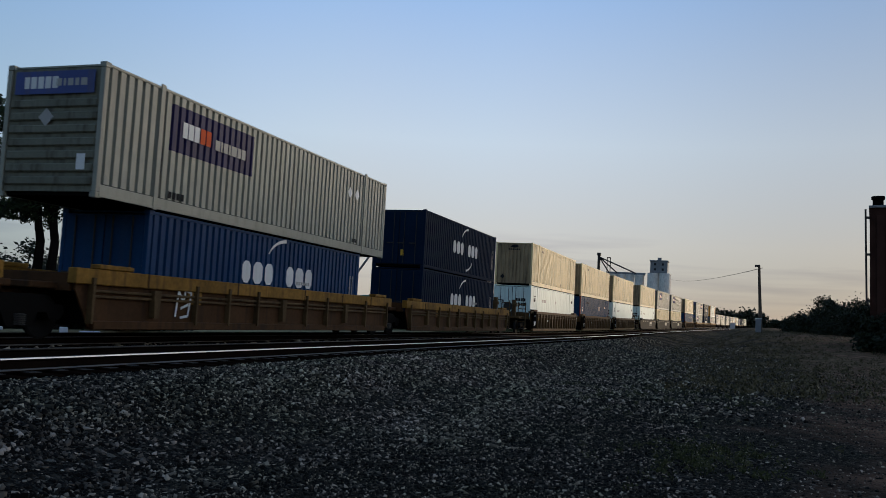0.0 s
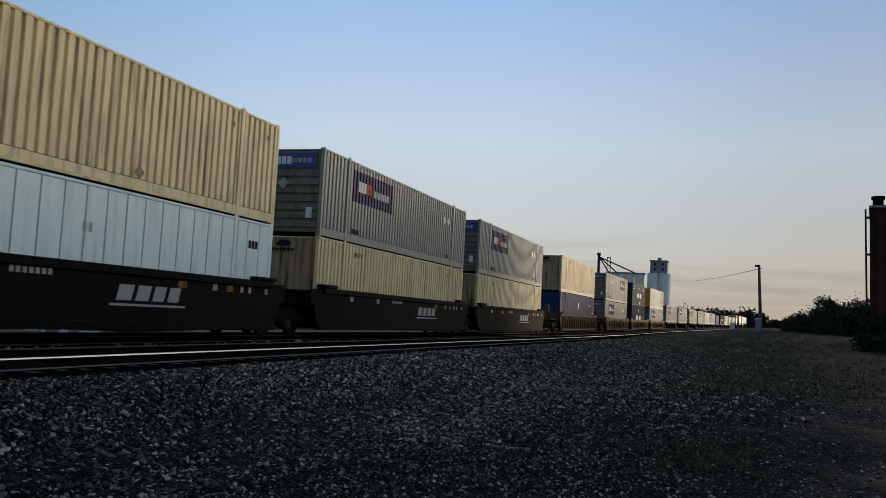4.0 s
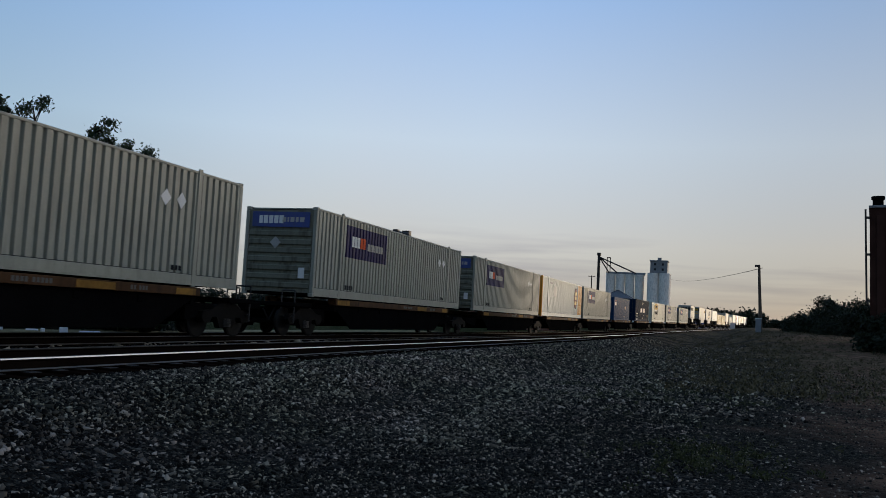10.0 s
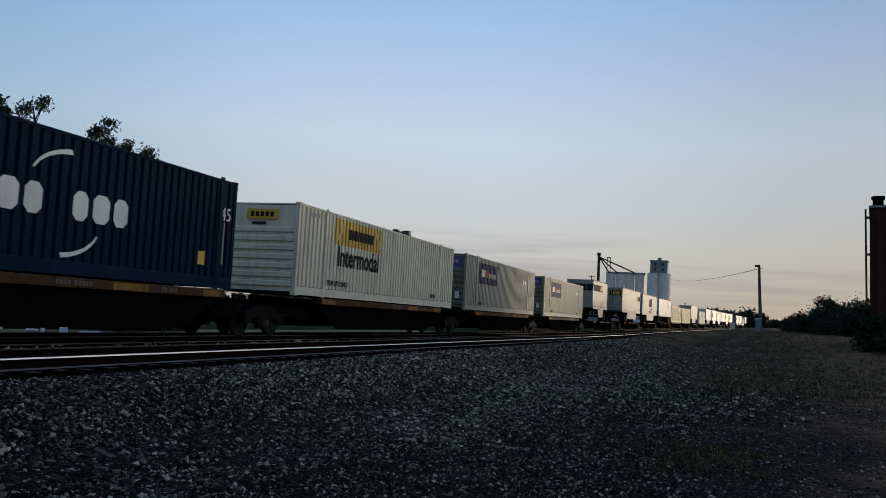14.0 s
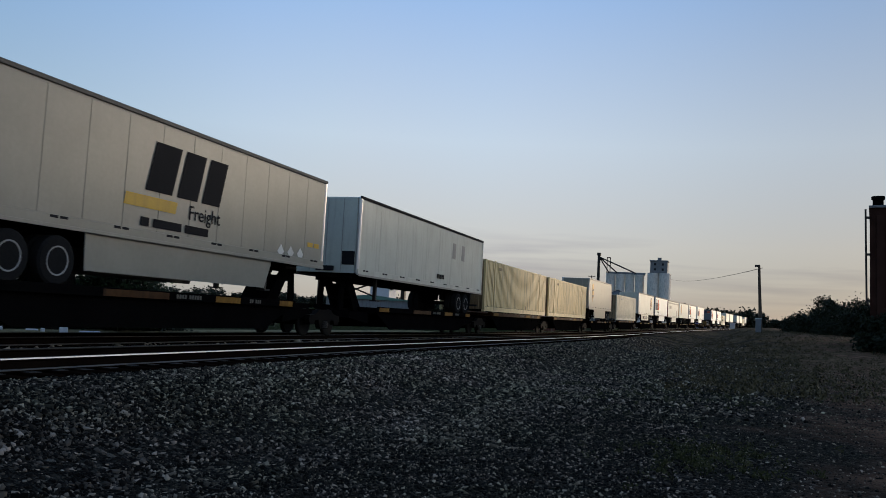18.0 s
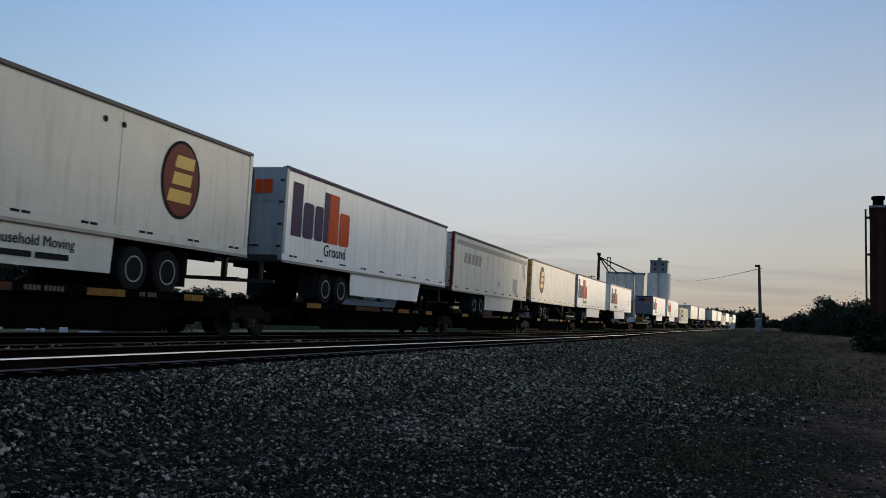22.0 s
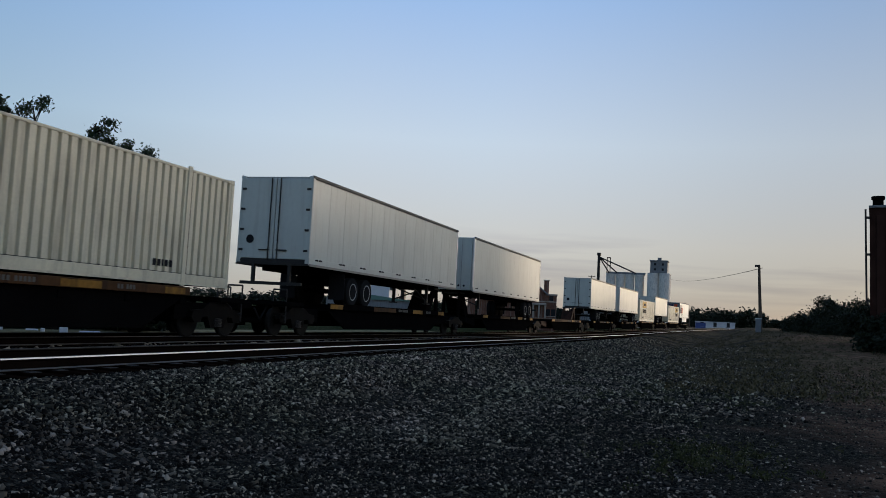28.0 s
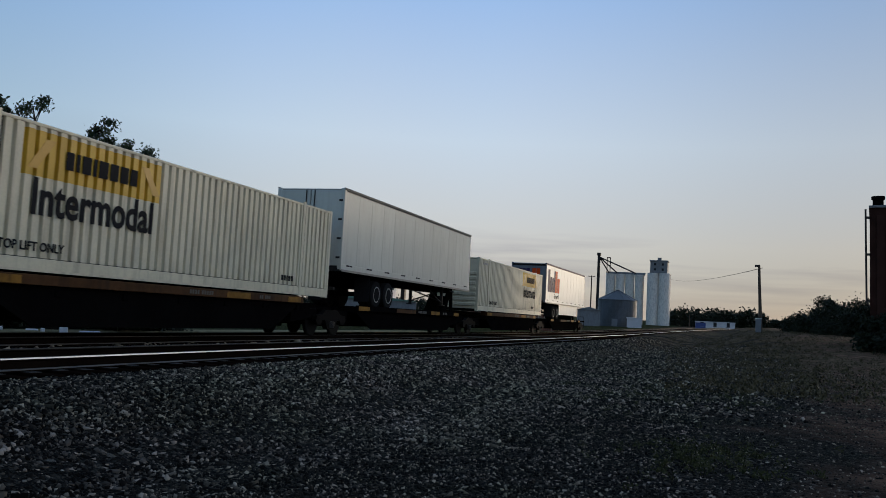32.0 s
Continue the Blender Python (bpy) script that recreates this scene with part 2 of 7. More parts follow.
GALV = mat("galvanised_sheet", (0.085, 0.095, 0.105), 0.5, 0.1, 4, 0.15, 0.05, (0.12, 0.12, 0.12), 0.3)
BRICK = mat("dark_red_brick", (0.045, 0.022, 0.017), 0.9, 0, 16, 0.3, 0.2, rand=0.2, spec=0.0)
WOOD = mat("grey_pole_wood", (0.10, 0.075, 0.055), 0.9, 0, 16, 0.3, 0.25)
BARK = mat("dark_bark", (0.012, 0.010, 0.008), 0.95, 0, 14, 0.4, 0.5, spec=0.0)
GLASS_D = mat("dark_window", (0.02, 0.022, 0.025), 0.12, 0, 5, 0.1, 0.0)


def leaf_mat(name, base):
    m = bpy.data.materials.new(name)
    m.use_nodes = True
    n, l = m.node_tree.nodes, m.node_tree.links
    b = n["Principled BSDF"]
    b.inputs["Roughness"].default_value = 0.6
    b.inputs["Specular IOR Level"].default_value = 0.1
    g = n.new("ShaderNodeNewGeometry")
    ramp = n.new("ShaderNodeValToRGB")
    ramp.color_ramp.elements[0].color = (base[0] * 0.55, base[1] * 0.55, base[2] * 0.55, 1)
    ramp.color_ramp.elements[1].color = (base[0] * 1.6, base[1] * 1.5, base[2] * 1.3, 1)
    l.new(g.outputs["Random Per Island"], ramp.inputs[0])
    l.new(ramp.outputs[0], b.inputs["Base Color"])
    b.inputs["Transmission Weight"].default_value = 0.0
    return m


LEAF = leaf_mat("green_leaves", (0.016, 0.027, 0.010))
LEAF_D = leaf_mat("dark_green_leaves", (0.010, 0.014, 0.006))
WEED = leaf_mat("dry_weeds", (0.065, 0.052, 0.026))


def ground_mat():
    """Gravel near the tracks and in the yard, reddish dirt to the side, dry scrub farther along, grass beyond the line."""
    m = bpy.data.materials.new("gravel_and_dirt")
    m.use_nodes = True
    n, l = m.node_tree.nodes, m.node_tree.links
    b = n["Principled BSDF"]
    b.inputs["Roughness"].default_value = 0.9
    b.inputs["Specular IOR Level"].default_value = 0.01
    co = n.new("ShaderNodeTexCoord")
    sep = n.new("ShaderNodeSeparateXYZ")
    l.new(co.outputs["Object"], sep.inputs[0])

    def ramp(source, *stops):
        r = n.new("ShaderNodeValToRGB")
        el = r.color_ramp.elements
        el[0].position, el[0].color = stops[0][0], (*stops[0][1], 1)
        el[1].position, el[1].color = stops[-1][0], (*stops[-1][1], 1)
        for p, c in stops[1:-1]:
            el.new(p).color = (*c, 1)
        l.new(source, r.inputs[0])
        return r.outputs[0]

    def cells(scale):
        v = n.new("ShaderNodeTexVoronoi")
        v.inputs["Scale"].default_value = scale
        l.new(co.outputs["Object"], v.inputs["Vector"])
        return v

    def cloud(scale, detail=7.0):
        v = n.new("ShaderNodeTexNoise")
        v.inputs["Scale"].default_value, v.inputs["Detail"].default_value = scale, detail
        l.new(co.outputs["Object"], v.inputs["Vector"])
        return v.outputs["Fac"]

    def span(source, a, b_, to=1.0):
        r = n.new("ShaderNodeMapRange")
        r.inputs["From Min"].default_value, r.inputs["From Max"].default_value, r.inputs["To Max"].default_value = a, b_, to
        l.new(source, r.inputs["Value"])
        return r.outputs[0]

    def calc(op, a, b_, c=None):
        q = n.new("ShaderNodeMath")
        q.operation = op
        for k, val in enumerate((a, b_, c)):
            if val is None:
                continue
            if isinstance(val, (int, float)):
                q.inputs[k].default_value = val
            else:
                l.new(val, q.inputs[k])
        return q.outputs[0]

    def blend(fac, a, b_):
        x = n.new("ShaderNodeMix")
        x.data_type = "RGBA"
        l.new(fac, x.inputs["Factor"])
        l.new(a, x.inputs["A"])
        l.new(b_, x.inputs["B"])
        return x.outputs["Result"]

    grit = cells(36.0)
    pebble = cells(14.0)
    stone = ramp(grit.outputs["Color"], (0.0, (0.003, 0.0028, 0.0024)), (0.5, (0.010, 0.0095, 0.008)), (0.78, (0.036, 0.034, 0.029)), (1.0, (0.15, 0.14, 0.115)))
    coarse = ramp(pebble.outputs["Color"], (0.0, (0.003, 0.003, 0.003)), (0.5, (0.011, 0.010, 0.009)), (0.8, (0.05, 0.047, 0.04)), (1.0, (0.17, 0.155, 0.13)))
    big = cloud(0.35)
    gravel = blend(span(cloud(0.8), 0.42, 0.58), stone, coarse)
    # reddish dirt with paler scuffs, on the side away from the tracks
    dirt = ramp(cloud(1.6), (0.34, (0.052, 0.030, 0.020)), (0.5, (0.13, 0.075, 0.050)), (0.68, (0.25, 0.145, 0.098)))
    side = calc("ADD", calc("MULTIPLY_ADD", sep.outputs["X"], -0.045, -1.9), calc("MULTIPLY", sep.outputs["Y"], -1.0))
    edge = calc("ADD", side, calc("MULTIPLY_ADD", big, 7.0, -3.5))
    col = blend(span(edge, -1.2, 1.6), gravel, dirt)
    # dry scrub and trodden earth farther along
    scrub = ramp(cloud(2.4), (0.32, (0.036, 0.030, 0.014)), (0.48, (0.108, 0.078, 0.044)), (0.62, (0.18, 0.125, 0.077)), (0.75, (0.25, 0.17, 0.112)))
    away = calc("MULTIPLY", span(sep.outputs["X"], 24.0, 58.0), span(cloud(0.22), 0.36, 0.58, 0.85))
    col = blend(away, col, scrub)
    # grass beyond the tracks
    grass = ramp(cloud(2.5), (0.3, (0.008, 0.011, 0.005)), (0.7, (0.034, 0.042, 0.014)))
    col = blend(span(sep.outputs["Y"], 17.5, 19.5), col, grass)
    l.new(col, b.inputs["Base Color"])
    bp = n.new("ShaderNodeBump")
    bp.inputs["Strength"].default_value, bp.inputs["Distance"].default_value = 1.0, 0.04
    l.new(calc("ADD", grit.outputs["Distance"], calc("MULTIPLY", pebble.outputs["Distance"], 0.8)), bp.inputs["Height"])
    l.new(bp.outputs[0], b.inputs["Normal"])
    return m


GROUND = ground_mat()


# ---------------------------------------------------------------- mesh helpers
def finish(name, bm, material):
    me = bpy.data.meshes.new(name)
    bm.normal_update()
    bm.to_mesh(me)
    bm.free()
    me.materials.append(material)
    return me


def part(name, bm, material, parent, label=""):
    """One mesh object under a thing or a part; bm may be a mesh that is shared."""
    me = finish(name, bm, material) if isinstance(bm, bmesh.types.BMesh) else bm
    ob = new(name, me)
    if parent is not None:
        ob.parent = parent
    return tagged(ob, label)


def empty(name, label, category, group="", kind=""):
    ob = new(name)
    ob.empty_display_size = 0.2
    return tagged(ob, label, category, group, kind)


def box(bm, x0, x1, y0, y1, z0, z1, bev=0.0):
    r = bmesh.ops.create_cube(bm, size=1.0, matrix=Matrix.LocRotScale(((x0 + x1) / 2, (y0 + y1) / 2, (z0 + z1) / 2), None, (abs(x1 - x0), abs(y1 - y0), abs(z1 - z0))))
    if bev:
        es = list({e for v in r["verts"] for e in v.link_edges})
        bmesh.ops.bevel(bm, geom=es, offset=bev, segments=1, affect="EDGES")
    return bm


def boxes(*dims, bev=0.0):
    bm = bmesh.new()
    for d in dims:
        box(bm, *d, bev=bev)
    return bm


def prism(outline, y0, y1):
    """A solid with the outline (x, z) between y0 and y1."""
    bm = bmesh.new()
    a = [bm.verts.new((x, y0, z)) for x, z in outline]
    b = [bm.verts.new((x, y1, z)) for x, z in outline]
    bm.faces.new(a)
    bm.faces.new(b[::-1])
    for i in range(len(a)):
        j = (i + 1) % len(a)
        bm.faces.new((a[j], a[i], b[i], b[j]))
    bmesh.ops.recalc_face_normals(bm, faces=bm.faces)
    return bm


def tube(bm, a, b, r, seg=10, r2=None):
    a, b = Vector(a), Vector(b)
    d = b - a
    m = Matrix.Translation((a + b) / 2) @ d.to_track_quat("Z", "Y").to_matrix().to_4x4()
    bmesh.ops.create_cone(bm, cap_ends=True, segments=seg, radius1=r, radius2=r if r2 is None else r2, depth=d.length, matrix=m)
    return bm


def lathe(profile, seg=24, axis="z"):
    """A turned solid from (radius, height) pairs."""
    bm = bmesh.new()
    rings = []
    for r, h in profile:
        ring = []
        for i in range(seg):
            a = 2 * math.pi * i / seg
            c, s = math.cos(a) * r, math.sin(a) * r
            ring.append(bm.verts.new((c, s, h) if axis == "z" else (c, h, s)))
        rings.append(ring)
    for p, q in zip(rings, rings[1:]):
        for i in range(seg):
            j = (i + 1) % seg
            bm.faces.new((p[i], p[j], q[j], q[i]))
    bm.faces.new(rings[0][::-1])
    bm.faces.new(rings[-1])
    bmesh.ops.recalc_face_normals(bm, faces=bm.faces)
    return bm


def corrugated(x0, x1, y, z0, z1, pitch=0.28, depth=0.065, proud=0.0, thick=0.05):
    """Upright trapezoid waves along x on the side -y, with a flat back."""
    bm = bmesh.new()
    prof, x = [], math.floor(x0 / pitch) * pitch
    while x < x1 + pitch:
        for f, o in ((0.0, 0.0), (0.60, 0.0), (0.68, 1.0), (0.92, 1.0)):
            prof.append((x + f * pitch, o))
        x += pitch
    pts = [(px, o) for px, o in prof if x0 < px < x1]
    pts = [(x0, pts[0][1])] + pts + [(x1, pts[-1][1])]
    for (xa, oa), (xb, ob) in zip(pts, pts[1:]):
        ya, yb = y - proud + oa * depth, y - proud + ob * depth
        v = [bm.verts.new(c) for c in ((xa, ya, z0), (xb, yb, z0), (xb, yb, z1), (xa, ya, z1))]
        bm.faces.new(v)
    bmesh.ops.remove_doubles(bm, verts=bm.verts, dist=1e-5)
    if proud == 0.0:
        box(bm, x0, x1, y + depth + 0.004, y + depth + thick, z0, z1)
    return bm


def words(text, size, parent, m, material, name="lettering", shear=0.0, stretch=1.0, deep=0.003, bold=0.0):
    """Built-in letters as a thin mesh; its x is the reading direction."""
    cu = bpy.data.curves.new(name, "FONT")
    cu.body, cu.size, cu.extrude, cu.shear = text, size, deep, shear
    cu.offset = bold
    cu.align_x, cu.align_y = "CENTER", "CENTER"
    cu.resolution_u = 3
    tmp = new(name, cu)
    me = bpy.data.meshes.new_from_object(tmp.evaluated_get(bpy.context.evaluated_depsgraph_get()))
    bpy.data.objects.remove(tmp)
    me.transform(m @ Matrix.Diagonal((stretch, 1, 1, 1)))
    me.materials.clear()
    me.materials.append(material)
    return part(name, me, None, parent)


def on_side(x, z, w, proud=0.006):
    """Where a flat mark sits on the near side of a box of width w: its x runs along the train, its y upwards."""
    return Matrix.Translation((x, -w / 2 - proud, z)) @ pose(0, 0, 0, 90, 0, 0)


def on_front(y, z, half, proud=0.006):
    """The same on the end that leads."""
    return Matrix.Translation((-half - proud, y, z)) @ pose(0, 0, 0, 90, 0, -90)


def plate(pts, m, thick=0.004):
    """A thin flat mark with the outline pts in its own plane."""
    bm = bmesh.new()
    a = [bm.verts.new((x, y, 0)) for x, y in pts]
    b = [bm.verts.new((x, y, -thick)) for x, y in pts]
    bm.faces.new(a)
    bm.faces.new(b[::-1])
    for i in range(len(a)):
        j = (i + 1) % len(a)
        bm.faces.new((a[j], a[i], b[i], b[j]))
    bmesh.ops.recalc_face_normals(bm, faces=bm.faces)
    bmesh.ops.transform(bm, matrix=m, verts=bm.verts)
    return bm


def rect(w, h, cx=0.0, cy=0.0, lean=0.0):
    return [(cx - w / 2 - lean * h / 2, cy - h / 2), (cx + w / 2 - lean * h / 2, cy - h / 2), (cx + w / 2 + lean * h / 2, cy + h / 2), (cx - w / 2 + lean * h / 2, cy + h / 2)]


def disc(rx, ry, seg=28):
    return [(rx * math.cos(2 * math.pi * i / seg), ry * math.sin(2 * math.pi * i / seg)) for i in range(seg)]


def arc_band(cx, cy, r, w, a0, a1, seg=10):
    o = [(cx + r * math.cos(a0 + (a1 - a0) * i / seg), cy + r * 0.55 * math.sin(a0 + (a1 - a0) * i / seg)) for i in range(seg + 1)]
    inn = [(cx + (r - w * (0.25 + 0.75 * i / seg)) * math.cos(a0 + (a1 - a0) * i / seg), cy + (r - w * (0.25 + 0.75 * i / seg)) * 0.55 * math.sin(a0 + (a1 - a0) * i / seg)) for i in range(seg + 1)]
    return o + inn[::-1]


def bars(parent, m, sizes, gap, h, material, name="mark", lean=0.0):
    """A row of plain bars in place of writing."""
    total = sum(sizes) + gap * (len(sizes) - 1)
    x = -total / 2
    for s in sizes:
        part(name, plate(rect(s, h, x + s / 2, 0, lean), m), material, parent)
        x += s + gap


# ---------------------------------------------------------------- land
def build_ground():
    xs = [-600, -300, -150, -80, -40] + [-20 + 1.25 * i for i in range(112)] + [122, 128, 136, 146, 160, 180, 210, 250, 300, 370, 460, 600, 800, 1100, 1600, 2400, 4000]
    ys = [-3000, -1600, -900, -500, -300, -180, -110, -70, -45, -30] + [-22 + 1.0 * i for i in range(46)] + [26, 30, 36, 44, 56, 75, 100, 140, 200, 300, 500, 900, 1600, 3000]
    verts, faces = [], []
    for x in xs:
        for y in ys:
            yy = y + bend(x)[0]      # rows follow the line as it bends away
            verts.append((x, yy, ground_z(x, yy)))
    ny = len(ys)
    for i in range(len(xs) - 1):
        for j in range(ny - 1):
            a = i * ny + j
            faces.append((a, a + ny, a + ny + 1, a + 1))
    me = bpy.data.meshes.new("ground")
    me.from_pydata(verts, [], faces)
    me.materials.append(GROUND)
    for p in me.polygons:
        p.use_smooth = True
    tagged(new("ground", me), "dark gravel yard turning to reddish dirt and dry weeds", "ground", "", "structure")


build_ground()


def along(off, x0, x1, step, prof, material, name, parent, label=""):
    """A bar with the cross-section prof (y, z) along a track."""
    bm = bmesh.new()
    rings, x = [], x0
    while x <= x1 + 0.01:
        dy, sl = bend(x)
        h = rise(x)
        rings.append([bm.verts.new((x - sl * py, TRACK_Y + off + dy + py, pz + h)) for py, pz in prof])
        x += step if x < 180 else step * 4
    for p, q in zip(rings, rings[1:]):
        for i in range(len(prof)):
            j = (i + 1) % len(prof)
            bm.faces.new((p[i], p[j], q[j], q[i]))
    bmesh.ops.recalc_face_normals(bm, faces=bm.faces)
    return part(name, bm, material, parent, label)


# lighter strip that paints the highlight along the rail foot
FOOT = mat("lit_rail_foot", (0.13, 0.12, 0.11), 0.5, 0.2, 30, 0.3, 0.05)


def build_track(name, off, label):
    tr = empty(name, label, "railway track", "", "structure")
    for s in (-0.7535, 0.7535):
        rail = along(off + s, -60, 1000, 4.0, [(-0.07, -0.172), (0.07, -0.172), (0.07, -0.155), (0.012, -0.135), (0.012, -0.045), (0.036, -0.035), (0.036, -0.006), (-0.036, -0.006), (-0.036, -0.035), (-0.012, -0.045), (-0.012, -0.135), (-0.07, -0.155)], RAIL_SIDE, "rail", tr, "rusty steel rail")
        # only the nearest head stays bright; dull steel paints out the others' glint
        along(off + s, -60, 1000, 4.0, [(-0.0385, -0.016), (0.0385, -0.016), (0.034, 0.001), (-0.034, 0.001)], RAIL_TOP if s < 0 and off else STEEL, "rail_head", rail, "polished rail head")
        along(off + s, -20, 60, 4.0, [(-0.072, -0.158), (-0.03, -0.142), (-0.03, -0.139), (-0.072, -0.155)], FOOT, "rail_foot", rail, "rail foot with a painted highlight")
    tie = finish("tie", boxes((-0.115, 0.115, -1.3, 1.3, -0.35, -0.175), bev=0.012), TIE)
    plate_m = finish("tie_plate", boxes((-0.1, 0.1, -0.93, -0.58, -0.178, -0.168), (-0.1, 0.1, 0.58, 0.93, -0.178, -0.168)), STEEL)
    n = 170 if off else 110
    for i in range(n):
        x = -6 + i * 0.53
        dy, sl = bend(x)
        t = part("tie", tie, None, tr)
        t.matrix_basis = pose(x + random.uniform(-0.03, 0.03), TRACK_Y + off + dy + random.uniform(-0.04, 0.04), rise(x) - random.uniform(0, 0.012), 0, 0, math.degrees(math.atan(sl)) + random.uniform(-1, 1))
        if off and i < 60:
            part("tie_plate", plate_m, None, t)
    return tr


build_track("track_near", NEAR_OFF, "empty main track with polished rails on dark wooden ties")
build_track("track_far", 0.0, "railway track that carries the train")


def scatter(name, n, region, size, material, label, sink=0.35, seed=1):
    """Loose stones: rough eight-cornered lumps, all in one sheet of stuff."""
    rng = np.random.default_rng(seed)
    base = np.array([(-1, -1, -1), (1, -1, -1), (1, 1, -1), (-1, 1, -1), (-1, -1, 1), (1, -1, 1), (1, 1, 1), (-1, 1, 1)], float) * 0.5
    quads = np.array([(4, 5, 6, 7), (0, 1, 5, 4), (1, 2, 6, 5), (2, 3, 7, 6), (3, 0, 4, 7)])     # the buried underside stays open
    pts = region(rng, n)
    n = len(pts)
    v = base[None] * rng.uniform(0.55, 1.15, (n, 8, 1)) * rng.uniform(0.55, 1.2, (n, 1, 3)) * np.array((1.6, 0.9, 0.85))
    s = rng.uniform(size[0], size[1], n) * (1 + 0.35 * rng.standard_normal(n)).clip(0.5, 2.0)
    a, b, c = rng.uniform(0, 6.28, n), rng.uniform(-0.7, 0.7, n), rng.uniform(-0.7, 0.7, n)
    ca, sa, cb, sb, cc, sc = np.cos(a), np.sin(a), np.cos(b), np.sin(b), np.cos(c), np.sin(c)
    R = np.stack([np.stack([ca * cb, ca * sb * sc - sa * cc, ca * sb * cc + sa * sc], -1), np.stack([sa * cb, sa * sb * sc + ca * cc, sa * sb * cc - ca * sc], -1), np.stack([-sb, cb * sc, cb * cc], -1)], 1)
    v = np.einsum("nij,nkj->nki", R, v) * s[:, None, None]
    v += pts[:, None, :]
    v[:, :, 2] += (s * (0.5 - sink))[:, None]
    me = bpy.data.meshes.new(name)
    me.vertices.add(n * 8)
    me.vertices.foreach_set("co", v.reshape(-1))
    f = (quads[None] + (np.arange(n) * 8)[:, None, None]).reshape(-1)
    me.loops.add(len(f))
    me.loops.foreach_set("vertex_index", f.astype(np.int32))
    me.polygons.add(n * 5)
    me.polygons.foreach_set("loop_start", np.arange(0, n * 20, 4, dtype=np.int32))
    me.update(calc_edges=True)
    me.materials.append(material)
    return tagged(new(name, me), label, "gravel", "", "stuff")


def stone_mat(name, ramp):
    m = bpy.data.materials.new(name)
    m.use_nodes = True
    n, l = m.node_tree.nodes, m.node_tree.links
    b = n["Principled BSDF"]
    b.inputs["Roughness"].default_value = 0.75
    b.inputs["Specular IOR Level"].default_value = 0.05
    g = n.new("ShaderNodeNewGeometry")
    r = n.new("ShaderNodeValToRGB")
    e = r.color_ramp.elements
    e[0].color, e[1].color = ramp[0], ramp[3]
    e.new(0.5).color = ramp[1]
    e.new(0.85).color = ramp[2]
    l.new(g.outputs["Random Per Island"], r.inputs[0])
    co = n.new("ShaderNodeTexCoord")          # mossy and dusty patches
    nz = n.new("ShaderNodeTexNoise")
    nz.inputs["Scale"].default_value, nz.inputs["Detail"].default_value = 0.55, 4.0
    l.new(co.outputs["Object"], nz.inputs["Vector"])
    pt = n.new("ShaderNodeValToRGB")
    pt.color_ramp.elements[0].position, pt.color_ramp.elements[1].position = 0.36, 0.64
    pt.color_ramp.elements[0].color, pt.color_ramp.elements[1].color = (1.0, 1.0, 0.86, 1), (1.12, 1.0, 1.0, 1)
    l.new(nz.outputs["Fac"], pt.inputs[0])
    mm = n.new("ShaderNodeMix")
    mm.data_type, mm.blend_type = "RGBA", "MULTIPLY"
    mm.inputs["Factor"].default_value = 1.0
    l.new(r.outputs[0], mm.inputs["A"])
    l.new(pt.outputs[0], mm.inputs["B"])
    l.new(mm.outputs["Result"], b.inputs["Base Color"])
    return m


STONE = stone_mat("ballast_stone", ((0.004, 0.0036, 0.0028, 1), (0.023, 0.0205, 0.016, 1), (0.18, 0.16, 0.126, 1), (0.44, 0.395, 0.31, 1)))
# darker copy for the nearest ballast; its dimmer look is put into the colour
STONE_DIM = stone_mat("dimmed_ballast_stone", ((0.0025, 0.0023, 0.0018, 1), (0.0095, 0.0085, 0.0067, 1), (0.085, 0.077, 0.061, 1), (0.33, 0.295, 0.235, 1)))
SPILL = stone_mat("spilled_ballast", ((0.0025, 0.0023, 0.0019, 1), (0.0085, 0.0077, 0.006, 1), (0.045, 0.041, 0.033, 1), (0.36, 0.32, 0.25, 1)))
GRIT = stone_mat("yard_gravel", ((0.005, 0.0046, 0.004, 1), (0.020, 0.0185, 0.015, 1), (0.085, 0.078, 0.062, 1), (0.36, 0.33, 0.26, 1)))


def heights(p):
    """Ground heights for many points."""
    out = np.empty(len(p))
    for i, (x, y) in enumerate(p):
        out[i] = ground_z(x, y)
    return out


def ballast_region(x0, x1, q0, q1, power=1.0, taper=1.0, fray=0.0):
    """Points between x0 and x1, q0 and q1 from the line; fray blurs the edges that lie away from the track."""
    def f(rng, n):
        x = x0 + (x1 - x0) * rng.random(n) ** power + fray * 2.0 * rng.standard_normal(n)
        r = rng.random(n) ** taper
        q = q1 - (q1 - q0) * r - fray * np.abs(rng.standard_normal(n)) * r
        y = q + np.array([bend(v)[0] for v in x])
        p = np.stack([x, y], 1)
        return np.column_stack([p, heights(p)])
    return f


scatter("ballast_stones", 50000, ballast_region(4.5, 13, 4.0, 8.28, 1.0, 1.1), (0.019, 0.036), STONE_DIM, "coarse ballast stones beside the near track, colour dimmed", seed=3)
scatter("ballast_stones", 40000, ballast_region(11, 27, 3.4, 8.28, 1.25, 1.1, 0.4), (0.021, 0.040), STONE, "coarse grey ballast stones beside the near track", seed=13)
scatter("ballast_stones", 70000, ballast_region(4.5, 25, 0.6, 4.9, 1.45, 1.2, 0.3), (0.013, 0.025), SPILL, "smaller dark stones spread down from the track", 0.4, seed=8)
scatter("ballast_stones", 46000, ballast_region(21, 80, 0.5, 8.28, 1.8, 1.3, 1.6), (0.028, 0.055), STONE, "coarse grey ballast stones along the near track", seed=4)
